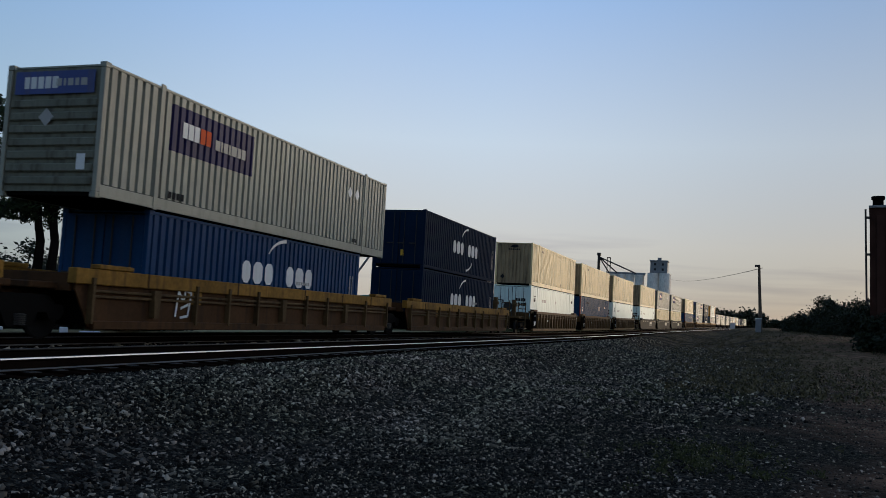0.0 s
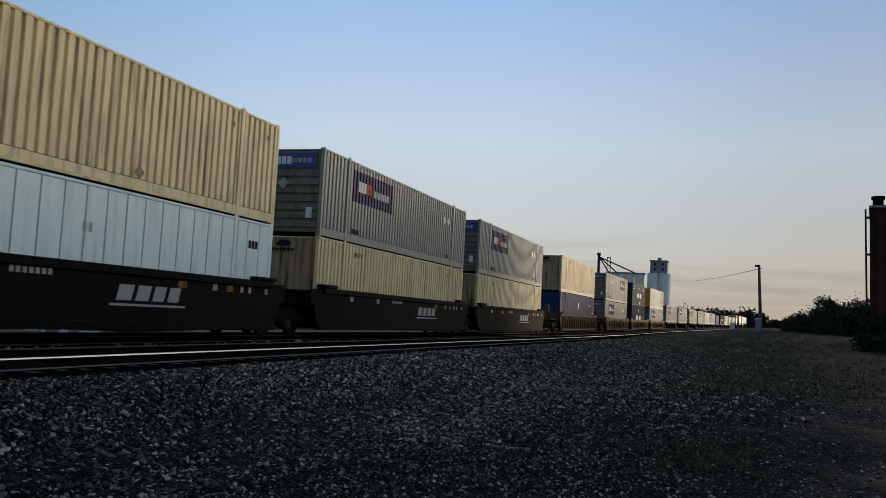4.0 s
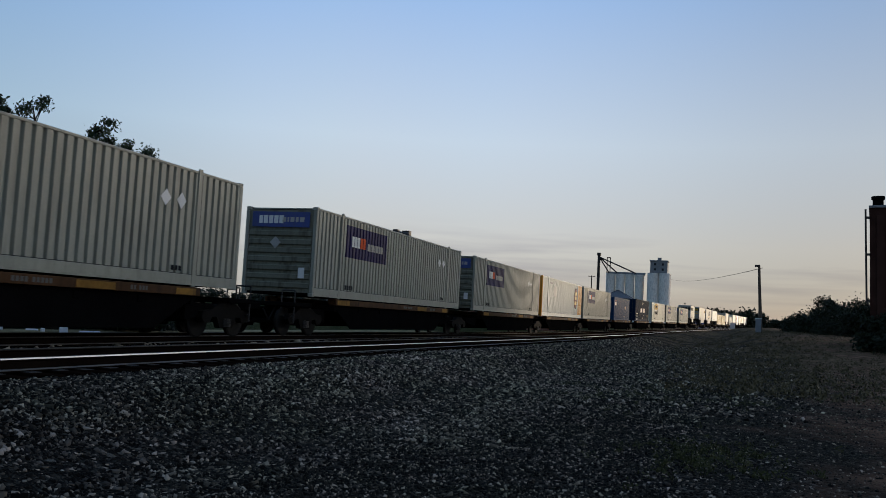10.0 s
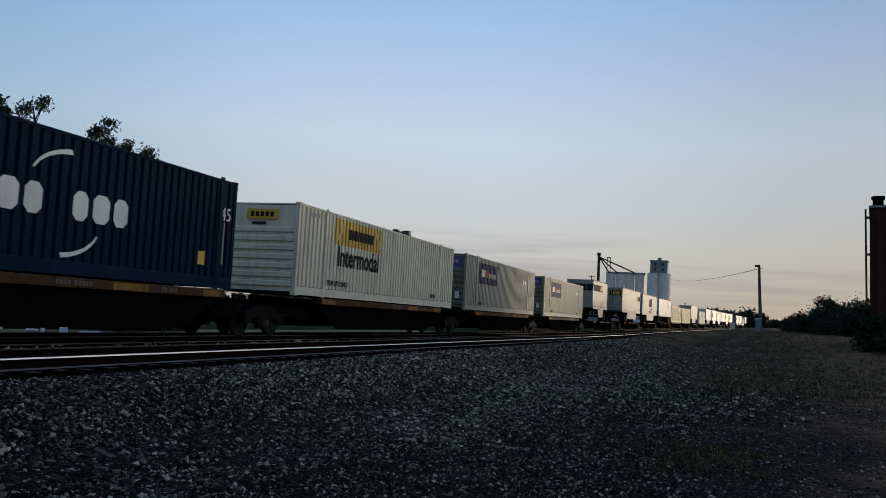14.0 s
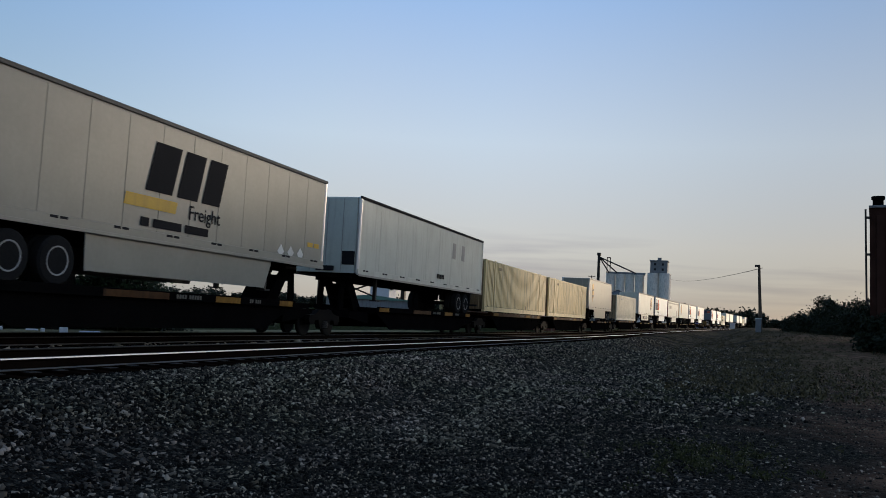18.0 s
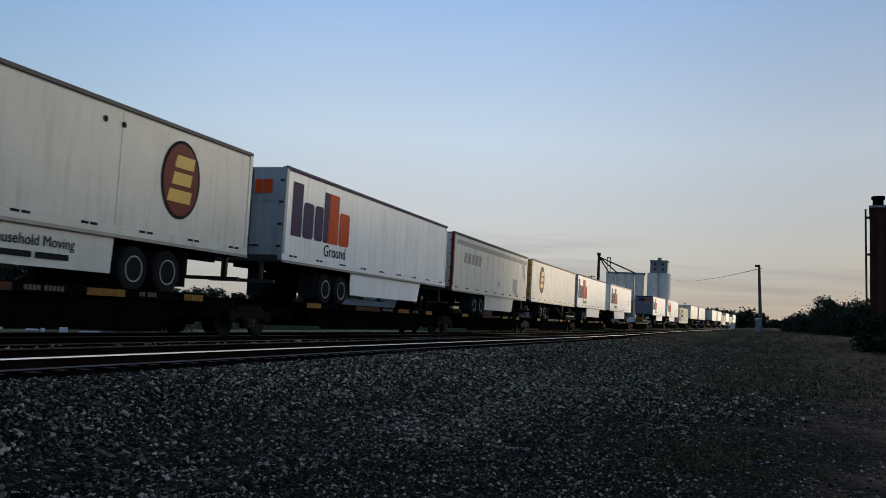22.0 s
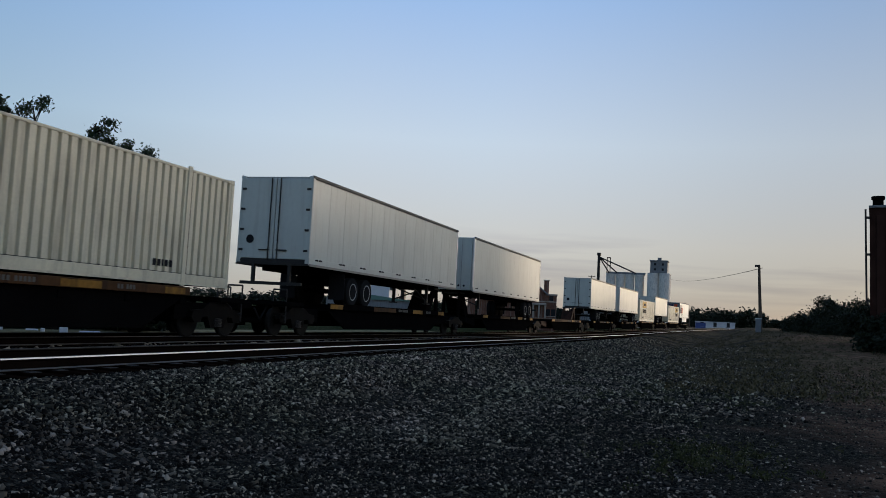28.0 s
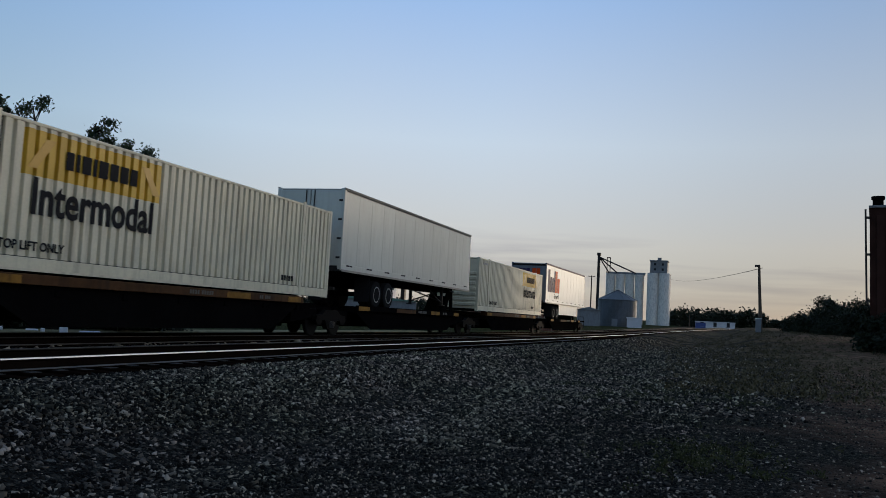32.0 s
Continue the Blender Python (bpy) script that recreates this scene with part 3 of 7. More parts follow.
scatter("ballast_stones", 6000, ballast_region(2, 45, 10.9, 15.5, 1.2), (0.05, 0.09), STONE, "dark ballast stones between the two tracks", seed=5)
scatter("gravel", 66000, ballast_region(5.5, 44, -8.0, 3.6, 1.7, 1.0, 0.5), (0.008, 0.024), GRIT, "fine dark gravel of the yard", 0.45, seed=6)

# ---------------------------------------------------------------- train: running gear
_wheel = finish("wheel", lathe([(0.03, -0.07), (0.42, -0.07), (0.46, -0.045), (0.46, -0.03), (0.425, -0.02), (0.42, 0.065), (0.34, 0.065), (0.32, 0.02), (0.12, 0.03), (0.11, 0.07), (0.03, 0.07)], 22, "y"), WHEEL_M)
_axle = finish("axle", tube(bmesh.new(), (0, -0.72, 0), (0, 0.72, 0), 0.08, 8), UNDER)


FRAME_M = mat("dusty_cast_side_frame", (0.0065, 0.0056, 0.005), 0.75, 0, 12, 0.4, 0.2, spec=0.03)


def side_frame_mesh():
    bm = prism([(-1.18, 0.50), (-1.12, 0.66), (-0.75, 0.70), (-0.42, 0.86), (0.42, 0.86), (0.75, 0.70), (1.12, 0.66), (1.18, 0.50), (1.05, 0.36), (0.78, 0.36), (0.70, 0.50), (0.48, 0.52), (0.30, 0.22), (-0.30, 0.22), (-0.48, 0.52), (-0.70, 0.50), (-0.78, 0.36), (-1.05, 0.36)], -0.08, 0.08)
    return finish("side_frame", bm, FRAME_M)


_side_frame = side_frame_mesh()
_bolster = finish("bolster", boxes((-0.2, 0.2, -1.05, 1.05, 0.45, 0.72), (-0.28, 0.28, -0.2, 0.2, 0.72, 0.85), bev=0.02), UNDER)


def spring_mesh():
    prof = [(0.001, 0.25)]           # a wide coil, its turns standing out one over the other
    for k in range(6):
        prof += [(0.17, 0.252 + k * 0.037), (0.17, 0.270 + k * 0.037), (0.14, 0.274 + k * 0.037), (0.14, 0.284 + k * 0.037)]
    return finish("spring", lathe(prof + [(0.001, 0.476)], 12, "z"), STEEL)


_spring = spring_mesh()


def add_truck(car, x):
    """A two-axle truck: side frames, bolster, springs, wheels."""
    tr = part("truck", _bolster, None, car, "grimy two-axle freight truck")
    tr.location = (x, 0, 0)
    for y in (-1.03, 1.03):
        part("side_frame", _side_frame, None, tr).location = (0, y, 0)
        part("spring", _spring, None, tr).location = (0, y - 0.02, 0)
    for dx in (-0.89, 0.89):
        part("axle", _axle, None, tr).location = (dx, 0, 0.42)
        for y in (-0.75, 0.75):
            w = part("wheel", _wheel, None, tr)
            w.location = (dx, y, 0.42)
            if y > 0:
                w.rotation_euler = (0, 0, math.pi)
    return tr


WELL_L = 17.4
RUSSET = mat("russet_car_side", (0.088, 0.041, 0.015), 0.7, 0, 7, 0.6, 0.2, (0.03, 0.016, 0.008), 0.6, spec=0.08)
RUST_T = mat("dusty_chord_lit_post_brown", (0.09, 0.055, 0.024), 0.7, 0, 9, 0.4, 0.15, (0.03, 0.018, 0.01), 0.6, spec=0.08)
_rib = {}


def well_car(style, lead, trail, label, russet=False):
    """One unit of a well car: two side walls with posts between top and bottom chords, end platforms, trucks at its ends."""
    wall, chord = {"brown": (RUST, RUST_T), "yellow": (RUST_O, RUST_Y), "black": (BLACK_CAR, BLACK_CAR)}[style]
    if russet:
        wall, chord = RUSSET, RUST_T
    car = empty("well_car", label, "rail car", "cars of the train")
    h, top, bot = WELL_L / 2, {"brown": 1.46, "yellow": 1.37, "black": 1.5}[style], 0.25
    for s in (-1, 1):
        y = s * 1.43
        if style == "black":
            w = part("side_wall", prism([(-h, 1.02), (-h + 0.2, 1.02), (-h + 0.6, bot), (h - 0.6, bot), (h - 0.2, 1.02), (h, 1.02), (h, top), (-h, top)], y - 0.03, y + 0.03), wall, car, "smooth dark side wall")
        else:
            w = part("side_wall", prism([(-h + 0.1, 1.0), (-h + 0.55, bot), (h - 0.55, bot), (h - 0.1, 1.0), (h - 0.1, top), (-h + 0.1, top)], y - 0.02, y + 0.02), wall, car, "rusty side wall with upright posts")
            if style not in _rib:
                wide = (0.045, 0.095) if style == "brown" else (0.03, 0.045)
                # posts take the lighter chord brown, standing in for their lit edges
                _rib[style] = (finish("side_post", prism([(-wide[0], bot + 0.06), (wide[0], bot + 0.06), (wide[1], top - 0.12), (-wide[1], top - 0.12)], -0.08, 0.08), RUST_T),
                               finish("side_post", prism([(-0.08, bot + 0.2), (0.08, bot + 0.2), (0.13, top - 0.3), (-0.13, top - 0.3)], -0.09, 0.09), RUST_T),
                               finish("stiffener", boxes((-h + 0.5, h - 0.5, -0.05, 0.05, -0.03, 0.03), bev=0.01), RUST_T))
            xs = [-h + 0.9 + i * (WELL_L - 1.8) / 16 for i in range(17)] if style == "brown" else [-8.2, -6.1] + [-4.5 + 1.48 * i for i in range(7)] + [6.1, 8.2]
            for i, px in enumerate(xs):
                p = part("side_post", _rib[style][1 if style == "yellow" and i in (1, 5, 8) else 0], None, w)
                p.location = (px, y + s * 0.08, 0)
            for z in ((top - 0.39, top - 0.5) if style == "yellow" else (top - 0.2, top - 0.33)):
                part("stiffener", _rib[style][2], None, w).location = (0, y + s * 0.045, z)
        deep = 0.26 if style == "yellow" else 0.12
        part("top_chord", boxes((-h + (0.0 if style != "black" else 0.8), h - (0.0 if style != "black" else 0.8), y - 0.11, y + 0.11, top - deep, top + 0.06), bev=0.015), chord, car)
        if style == "yellow" and s < 0:
            for px in (-6.4, -2.6, 1.3, 4.1, 6.6):       # butt joints of the chord plates
                part("chord_joint", boxes((px - 0.03, px + 0.03, y - 0.118, y - 0.111, top - deep, top + 0.06)), RUST_O, car)
        part("bottom_chord", boxes((-h + 0.6, h - 0.6, y - 0.12, y + 0.10, bot - 0.06, bot + 0.12), bev=0.015), wall, car)
        for e in (-1, 1):        # raised guide shoes near the ends of the well
            part("guide", boxes((e * (h - 1.2) - 0.55, e * (h - 1.2) + 0.55, y - 0.13, y + 0.13, top + 0.065, top + 0.17), bev=0.02), chord, car)
    part("well_floor", boxes((-h + 1.4, h - 1.4, -1.38, -0.9, 0.26, 0.33), (-h + 1.4, h - 1.4, 0.9, 1.38, 0.26, 0.33), (-0.2, 0.2, -0.9, 0.9, 0.22, 0.32), (-h + 1.5, -h + 1.9, -0.9, 0.9, 0.22, 0.32), (h - 1.9, h - 1.5, -0.9, 0.9, 0.22, 0.32)), wall, car)
    for e, kind in ((-1, lead), (1, trail)):
        o = e * h
        ext = 1.35 if kind == "coupler" else 0.7
        part("end_platform", boxes((o - e * 0.6, o + e * ext, -1.05, 1.05, 0.98, 1.12), (o - e * 0.6, o + e * ext, -0.35, 0.35, 0.62, 0.98), bev=0.02), wall, car)
        part("well_end", boxes((o - e * 0.62, o - e * 0.57, -1.4, 1.4, bot, 0.97)), UNDER, car)
        part("end_bulkhead", boxes((o - e * 0.12, o - e * 0.02, -1.36, 1.36, 0.95, top - 0.05), bev=0.01), wall, car)
        if kind == "coupler":
            add_truck(car, o + e * 0.15)
            part("coupler", boxes((o + e * 1.3, o + e * 2.05, -0.1, 0.1, 0.75, 0.98), (o + e * 1.9, o + e * 2.15, -0.17, 0.17, 0.7, 1.02), bev=0.03), UNDER, car)
            lad = bmesh.new()
            for y in (-1.34, -0.85):
                tube(lad, (o + e * 0.9, y, 0.35), (o + e * 0.9, y, 2.05), 0.034, 6)
            for k in range(6):
                tube(lad, (o + e * 0.9, -1.34, 0.5 + 0.28 * k), (o + e * 0.9, -0.85, 0.5 + 0.28 * k), 0.026, 6)
            part("ladder", lad, RUST_T, car)
            part("brake_stand", boxes((o + e * 0.55, o + e * 0.8, -0.62, -0.4, 1.1, 2.2), (o + e * 0.5, o + e * 0.85, -0.7, -0.3, 1.75, 1.95), bev=0.02), RUST_T, car)
            part("step_board", boxes((o + e * 0.7, o + e * 1.3, -1.42, -1.0, 0.32, 0.37)), STEEL, car)
            rl = bmesh.new()
            for y in (-0.5, 0.1, 0.5):
                tube(rl, (o + e * 1.2, y, 1.1), (o + e * 1.2, y, 2.15), 0.022, 6)
            tube(rl, (o + e * 1.2, 0.1, 2.15), (o + e * 1.2, 0.5, 2.15), 0.022, 6)
            part("handrail", rl, STEEL, car)
            part("brake_wheel", lathe([(0.28, -0.02), (0.3, 0.0), (0.28, 0.02), (0.22, 0.0)], 14, "y"), STEEL, car).matrix_basis = pose(o + e * 1.1, -0.2, 1.75, 0, 0, 90)
        elif kind == "truck":
            add_truck(car, o + e * 0.9)
            part("articulation", boxes((o + e * 0.5, o + e * 1.3, -0.3, 0.3, 0.85, 1.08), bev=0.03), UNDER, car)
    return car


SPINE_L = 16.4
SILL_OCHRE = mat("worn_ochre_sill", (0.105, 0.058, 0.016), 0.8, 0, 6, 0.5, 0.15, (0.02, 0.012, 0.008), 0.8, spec=0.06)
SILL_RED = mat("dark_red_sill", (0.034, 0.015, 0.010), 0.8, 0, 8, 0.5, 0.15, (0.008, 0.006, 0.005), 0.7, spec=0.06)
_car_number = finish("car_number", boxes(*[(x, x + 0.075, -1.364, -1.360, 0.93, 1.03) for x in (0.2, 0.31, 0.42, 0.53, 0.72, 0.83, 0.94, 1.05, 1.16, 3.6, 3.71, 3.9, 4.01, 4.12)]), SEAM)


def spine_car(lead, trail, label, load="box", flip=False, worn=RUST_O):
    """One unit of a spine car: a platform with deep webs, lower ends over the trucks, a hitch for trailers."""
    car = empty("spine_car", label, "rail car", "cars of the train")
    h = SPINE_L / 2
    dl = h - 1.9
    d = -1 if flip else 1
    z = 1.08
    zs = 1.225 if load == "box" else z        # the sill rises to the container's foot
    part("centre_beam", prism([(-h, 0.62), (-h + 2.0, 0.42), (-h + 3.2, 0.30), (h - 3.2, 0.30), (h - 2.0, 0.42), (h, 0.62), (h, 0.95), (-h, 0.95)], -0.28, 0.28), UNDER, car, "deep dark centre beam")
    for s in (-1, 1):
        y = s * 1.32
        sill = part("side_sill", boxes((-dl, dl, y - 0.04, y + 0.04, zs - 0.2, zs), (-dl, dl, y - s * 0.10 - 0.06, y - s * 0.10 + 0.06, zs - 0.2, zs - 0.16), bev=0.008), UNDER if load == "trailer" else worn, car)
        for i, (x, w_, m_) in enumerate(((-dl + 0.1, 1.0, RUST_Y), (-2.4, 2.3, RUST_O), (1.9, 1.2, RUST_Y), (dl - 1.0, 0.8, RUST_Y))):
            part("paint_patch", boxes((x, x + w_, y + s * 0.042 - 0.002, y + s * 0.042 + 0.002, zs - 0.185, zs - 0.03)), m_, sill)
        if s < 0:
            num = part("car_number", _car_number, None, sill)
            num.location.z = zs - z
            tagged(num, "pale worn car number", "", "", "stuff")
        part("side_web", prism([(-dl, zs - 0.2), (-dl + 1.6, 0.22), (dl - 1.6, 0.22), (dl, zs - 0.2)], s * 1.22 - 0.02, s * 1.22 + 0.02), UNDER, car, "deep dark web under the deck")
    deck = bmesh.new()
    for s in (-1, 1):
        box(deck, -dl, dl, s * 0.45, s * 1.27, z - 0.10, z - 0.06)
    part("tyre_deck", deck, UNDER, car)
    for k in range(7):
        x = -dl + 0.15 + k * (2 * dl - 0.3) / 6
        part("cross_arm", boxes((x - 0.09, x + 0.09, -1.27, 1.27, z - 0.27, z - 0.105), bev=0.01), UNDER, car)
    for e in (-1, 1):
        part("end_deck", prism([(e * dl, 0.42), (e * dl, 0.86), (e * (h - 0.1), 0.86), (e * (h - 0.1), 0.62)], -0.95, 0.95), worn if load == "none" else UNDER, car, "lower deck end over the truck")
    if load == "trailer" or load == "none":
        hx = d * (h - 0.75)
        for s in (-1, 1):
            part("hitch_leg", prism([(hx - d * 1.55, 0.87), (hx - d * 0.55, 1.98), (hx - d * 0.3, 2.1), (hx + d * 0.3, 2.1), (hx + d * 0.42, 1.4), (hx + d * 0.42, 0.87), (hx + d * 0.15, 0.87), (hx + d * 0.1, 1.72), (hx - d * 0.22, 1.72), (hx - d * 0.85, 0.87)], s * 0.42 - 0.05, s * 0.42 + 0.05), worn if load == "none" else UNDER, car, "grimy leg of the trailer hitch")
        part("hitch_shield", prism([(hx - d * 1.5, 0.9), (hx - d * 0.62, 1.88), (hx - d * 0.56, 1.83), (hx - d * 1.43, 0.87)], -0.36, 0.36), worn if load == "none" else UNDER, car)
        part("hitch_plate", boxes((hx - 0.35, hx + 0.4, -0.52, 0.52, 2.1, 2.19), bev=0.02), STEEL, car)
        part("hitch_brace", boxes((hx - d * 0.5 - 0.04, hx - d * 0.5 + 0.04, -0.42, 0.42, 1.3, 1.42)), UNDER, car)
    else:
        for x in (-6.05, 6.05):
            for y in (-1.12, 1.12):
                part("pedestal", boxes((x - 0.16, x + 0.16, y - 0.14, y + 0.14, z - 0.02, z + 0.163), bev=0.02), worn, car)
    for e, kind in ((-1, lead), (1, trail)):
        o = e * h
        if kind == "coupler":
            add_truck(car, o - e * 0.2)
            part("end_sill", boxes((o - e * 0.3, o + e * 0.9, -1.25, 1.25, 0.9, 1.03), bev=0.02), UNDER, car)
            part("coupler", boxes((o + e * 0.9, o + e * 1.75, -0.1, 0.1, 0.75, 0.98), (o + e * 1.6, o + e * 1.85, -0.17, 0.17, 0.7, 1.02), bev=0.03), UNDER, car)
            for y in (-1.2, 0.75):
                g = bmesh.new()
                for q in (y, y + 0.45):
                    tube(g, (o + e * 0.8, q, 0.4), (o + e * 0.8, q, 1.4), 0.026, 6)
                for z in (0.6, 1.0, 1.4):
                    tube(g, (o + e * 0.8, y, z), (o + e * 0.8, y + 0.45, z), 0.024, 6)
                part("grab_rail", g, STEEL, car)
        elif kind == "truck":
            add_truck(car, o + e * 0.75)
            part("articulation", boxes((o - e * 0.1, o + e * 1.2, -0.3, 0.3, 0.82, 1.04), bev=0.03), UNDER, car)
        if kind:
            part("hose", tube(tube(bmesh.new(), (o + e * 0.7, -0.5, 0.9), (o + e * 1.0, -0.45, 0.45), 0.03, 6), (o + e * 1.0, -0.45, 0.45), (o + e * 1.3, -0.4, 0.8), 0.03, 6), TYRE, car)
    return car


# ---------------------------------------------------------------- train: containers
def container(L, H, W, paint, label, front="waves", post=None, posts40=True, flat=False, group="containers on the train", end_paint=None):
    """A shipping container: waved or panelled sides, rails, posts, castings, roof, ends."""
    c = empty("shipping_container", label, "container", group)
    h, w = L / 2, W / 2
    z0, z1 = (0.30 if L > 13 else 0.17), H - 0.09
    post = post or paint
    end_paint = end_paint or paint
    for s in (-1, 1):
        rot = 0 if s < 0 else math.pi
        if flat:
            back = part("side_wall", boxes((-h + 0.12, h - 0.12, -w + 0.02, -w + 0.06, z0, z1)), DARK, c)
            n = 25
            pw = (L - 0.24) / n
            sheet = finish("side_panel", boxes((-pw / 2 + 0.014, pw / 2 - 0.014, -0.008, 0.008, z0 + 0.01, z1 - 0.01), bev=0.004), paint)
            for i in range(n):
                part("side_panel", sheet, None, back).location = (-h + 0.12 + pw * (i + 0.5), -w + 0.012, 0)
        else:
            back = part("side_panel", corrugated(-h + 0.12, h - 0.12, -w + 0.012, z0, z1), paint, c)
        back.rotation_euler = (0, 0, rot)
        part("top_rail", boxes((-h + 0.1, h - 0.1, -0.035, 0.035, z1, H - 0.025), bev=0.01), paint, c).location = (0, s * (w - 0.035), 0)
        part("bottom_rail", boxes((-h + 0.1, h - 0.1, -0.035, 0.035, 0.03, z0 - 0.012), bev=0.01), paint, c).location = (0, s * (w - 0.03), 0)
        if L > 13 and s < 0:
            part("rail_groove", boxes((-h + 0.12, h - 0.12, -w + 0.012, -w + 0.03, z0 - 0.012, z0 + 0.004)), DARK, c)
            part("rail_lip", boxes((-h + 0.1, h - 0.1, -w - 0.012, -w - 0.004, 0.03, 0.075)), paint, c)
        if posts40 and L > 13:
            for x in (-6.06, 6.06):
                part("stacking_post", boxes((x - 0.10, x + 0.06, -0.02, 0.02, 0.0, H + 0.03), bev=0.006), paint, c).location = (0, s * (w - 0.002), 0)
                # dark strip beside the post, painted as its shadow line
                part("post_gap", boxes((x + 0.07, x + 0.10, -0.004, 0.004, z0, z1)), DARK, c).location = (0, s * (w - 0.002), 0)
    for sx in (-1, 1):
        for sy in (-1, 1):
            part("corner_post", boxes((sx * (h - 0.07) - 0.07, sx * (h - 0.07) + 0.07, sy * (w - 0.06) - 0.06, sy * (w - 0.06) + 0.06, 0.12, H - 0.12), bev=0.012), post, c)
            for z in (0.0, H - 0.12):
                part("corner_casting", boxes((sx * (h - 0.09) - 0.09, sx * (h - 0.09) + 0.09, sy * (w - 0.08) - 0.082, sy * (w - 0.08) + 0.082, z, z + 0.12), bev=0.012), post, c)
    part("roof", boxes((-h + 0.1, h - 0.1, -w + 0.06, w - 0.06, H - 0.07, H - 0.03)), paint, c)
    part("floor", boxes((-h + 0.1, h - 0.1, -w + 0.06, w - 0.06, 0.04, 0.14)), UNDER, c)
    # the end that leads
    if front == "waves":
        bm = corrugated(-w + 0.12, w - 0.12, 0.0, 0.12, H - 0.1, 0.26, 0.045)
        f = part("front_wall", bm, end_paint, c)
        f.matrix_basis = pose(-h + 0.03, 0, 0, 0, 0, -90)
    elif front == "slats":
        f = part("front_wall", boxes((-h + 0.05, -h + 0.1, -w + 0.1, w - 0.1, 0.12, H - 0.1)), end_paint, c)
        for i in range(7):
            z = 0.25 + i * 0.28
            part("front_rib", boxes((-h + 0.0, -h + 0.06, -w + 0.14, w - 0.14, z, z + 0.19), bev=0.03), end_paint, f)
    elif front == "flat":
        f = part("front_wall", boxes((-h + 0.03, -h + 0.1, -w + 0.1, w - 0.1, 0.12, H - 0.1)), end_paint, c)
        for y in (-0.42, 0.42):
            part("front_rib", boxes((-h + 0.012, -h + 0.03, y - 0.03, y + 0.03, 0.2, H - 0.95), bev=0.006), end_paint, f)
    else:
        f = part("front_wall", boxes((-h + 0.05, -h + 0.1, -w + 0.1, w - 0.1, 0.12, H - 0.1)), DARK, c)
        for sy in (-1, 1):
            dr = part("door", boxes((-h + 0.01, -h + 0.05, min(sy * 0.02, sy * (w - 0.12)), max(sy * 0.02, sy * (w - 0.12)), 0.14, H - 0.12), bev=0.01), end_paint, c)
            for yy in (0.25, 0.8):
                part("lock_rod", tube(bmesh.new(), (-h - 0.02, sy * yy, 0.18), (-h - 0.02, sy * yy, H - 0.16), 0.02, 8), STEEL, dr)
                part("lock_handle", boxes((-h - 0.04, -h - 0.01, sy * yy - 0.02, sy * yy + 0.3, 1.05, 1.1)), STEEL, dr)
    part("rear_wall", boxes((h - 0.1, h - 0.04, -w + 0.1, w - 0.1, 0.12, H - 0.1)), paint, c)
    return c


def parcel_panel(c, L, W, x0, x1, z0, z1):
    """The dark blue company panel on a grey box, with the name as plain bars."""
    p = part("sign_panel", corrugated(x0, x1, -W / 2 + 0.012, z0, z1, proud=0.004), NAVY, c, "navy sign panel with pale bars")
    cx, cz, k = (x0 + x1) / 2, (z0 + z1) / 2, (x1 - x0) / 4.4
    m = on_side(cx, cz, W, 0.01)
    bars(p, m @ Matrix.Translation((-1.25 * k, 0.02, 0)), [0.22 * k, 0.24 * k, 0.24 * k], 0.05 * k, 0.44 * k, LETTER)
    bars(p, m @ Matrix.Translation((-0.52 * k, 0.02, 0)), [0.24 * k, 0.24 * k], 0.05 * k, 0.44 * k, ORANGE)
    bars(p, m @ Matrix.Translation((0.85 * k, -0.06, 0)), [0.24 * k, 0.1 * k, 0.24 * k, 0.1 * k, 0.3 * k, 0.2 * k, 0.22 * k], 0.05 * k, 0.3 * k, PALE_GREY)


def front_sign(c, L, W, H, paint=None):
    paint = paint or FRONT_BLUE
    s = part("front_sign", plate(rect(W - 0.5, 0.5), on_front(0, H - 0.42, L / 2, 0.004)), paint, c, "sign on the end wall")
    bars(s, on_front(0.35, H - 0.42, L / 2, 0.009), [0.13, 0.15, 0.15, 0.15, 0.15], 0.04, 0.26, LETTER)
    bars(s, on_front(-0.45, H - 0.42, L / 2, 0.009), [0.14, 0.06, 0.14, 0.1, 0.16], 0.05, 0.16, PALE_GREY)


def diamonds(c, W, x, z, n=2, material=None):
    for i in range(n):
        part("placard", plate([(0, -0.2), (0.2, 0), (0, 0.2), (-0.2, 0)], on_side(x + i * 0.62, z, W, 0.004)), material or LETTER, c, "diamond placard")


def ocean_logo(c, W, cx, cz, k=1.0, lower=True):
    """White name blocks between two sweeping arcs."""
    m = on_side(cx, cz, W, 0.004)
    for off in (-1.32, 1.36):        # plain blocks with cut corners
        for x, w in ((-0.66, 0.46), (0.0, 0.54), (0.66, 0.48)):
            a, t, u, ch = w * k / 2, 0.32 * k, (off + x) * k, 0.13 * k
            part("company_mark", plate([(u - a + ch, -t), (u + a - ch, -t), (u + a, -t + ch), (u + a, t - ch), (u + a - ch, t), (u - a + ch, t), (u - a, t - ch), (u - a, -t + ch)], m), LETTER, c)
    part("company_mark", plate(arc_band(0.55 * k, 0.42 * k, 1.35 * k, 0.2 * k, radians(165), radians(100)), m), LETTER, c)
    if lower:
        part("company_mark", plate(arc_band(0.0 * k, -0.42 * k, 1.35 * k, 0.2 * k, radians(-15), radians(-80)), m), LETTER, c)


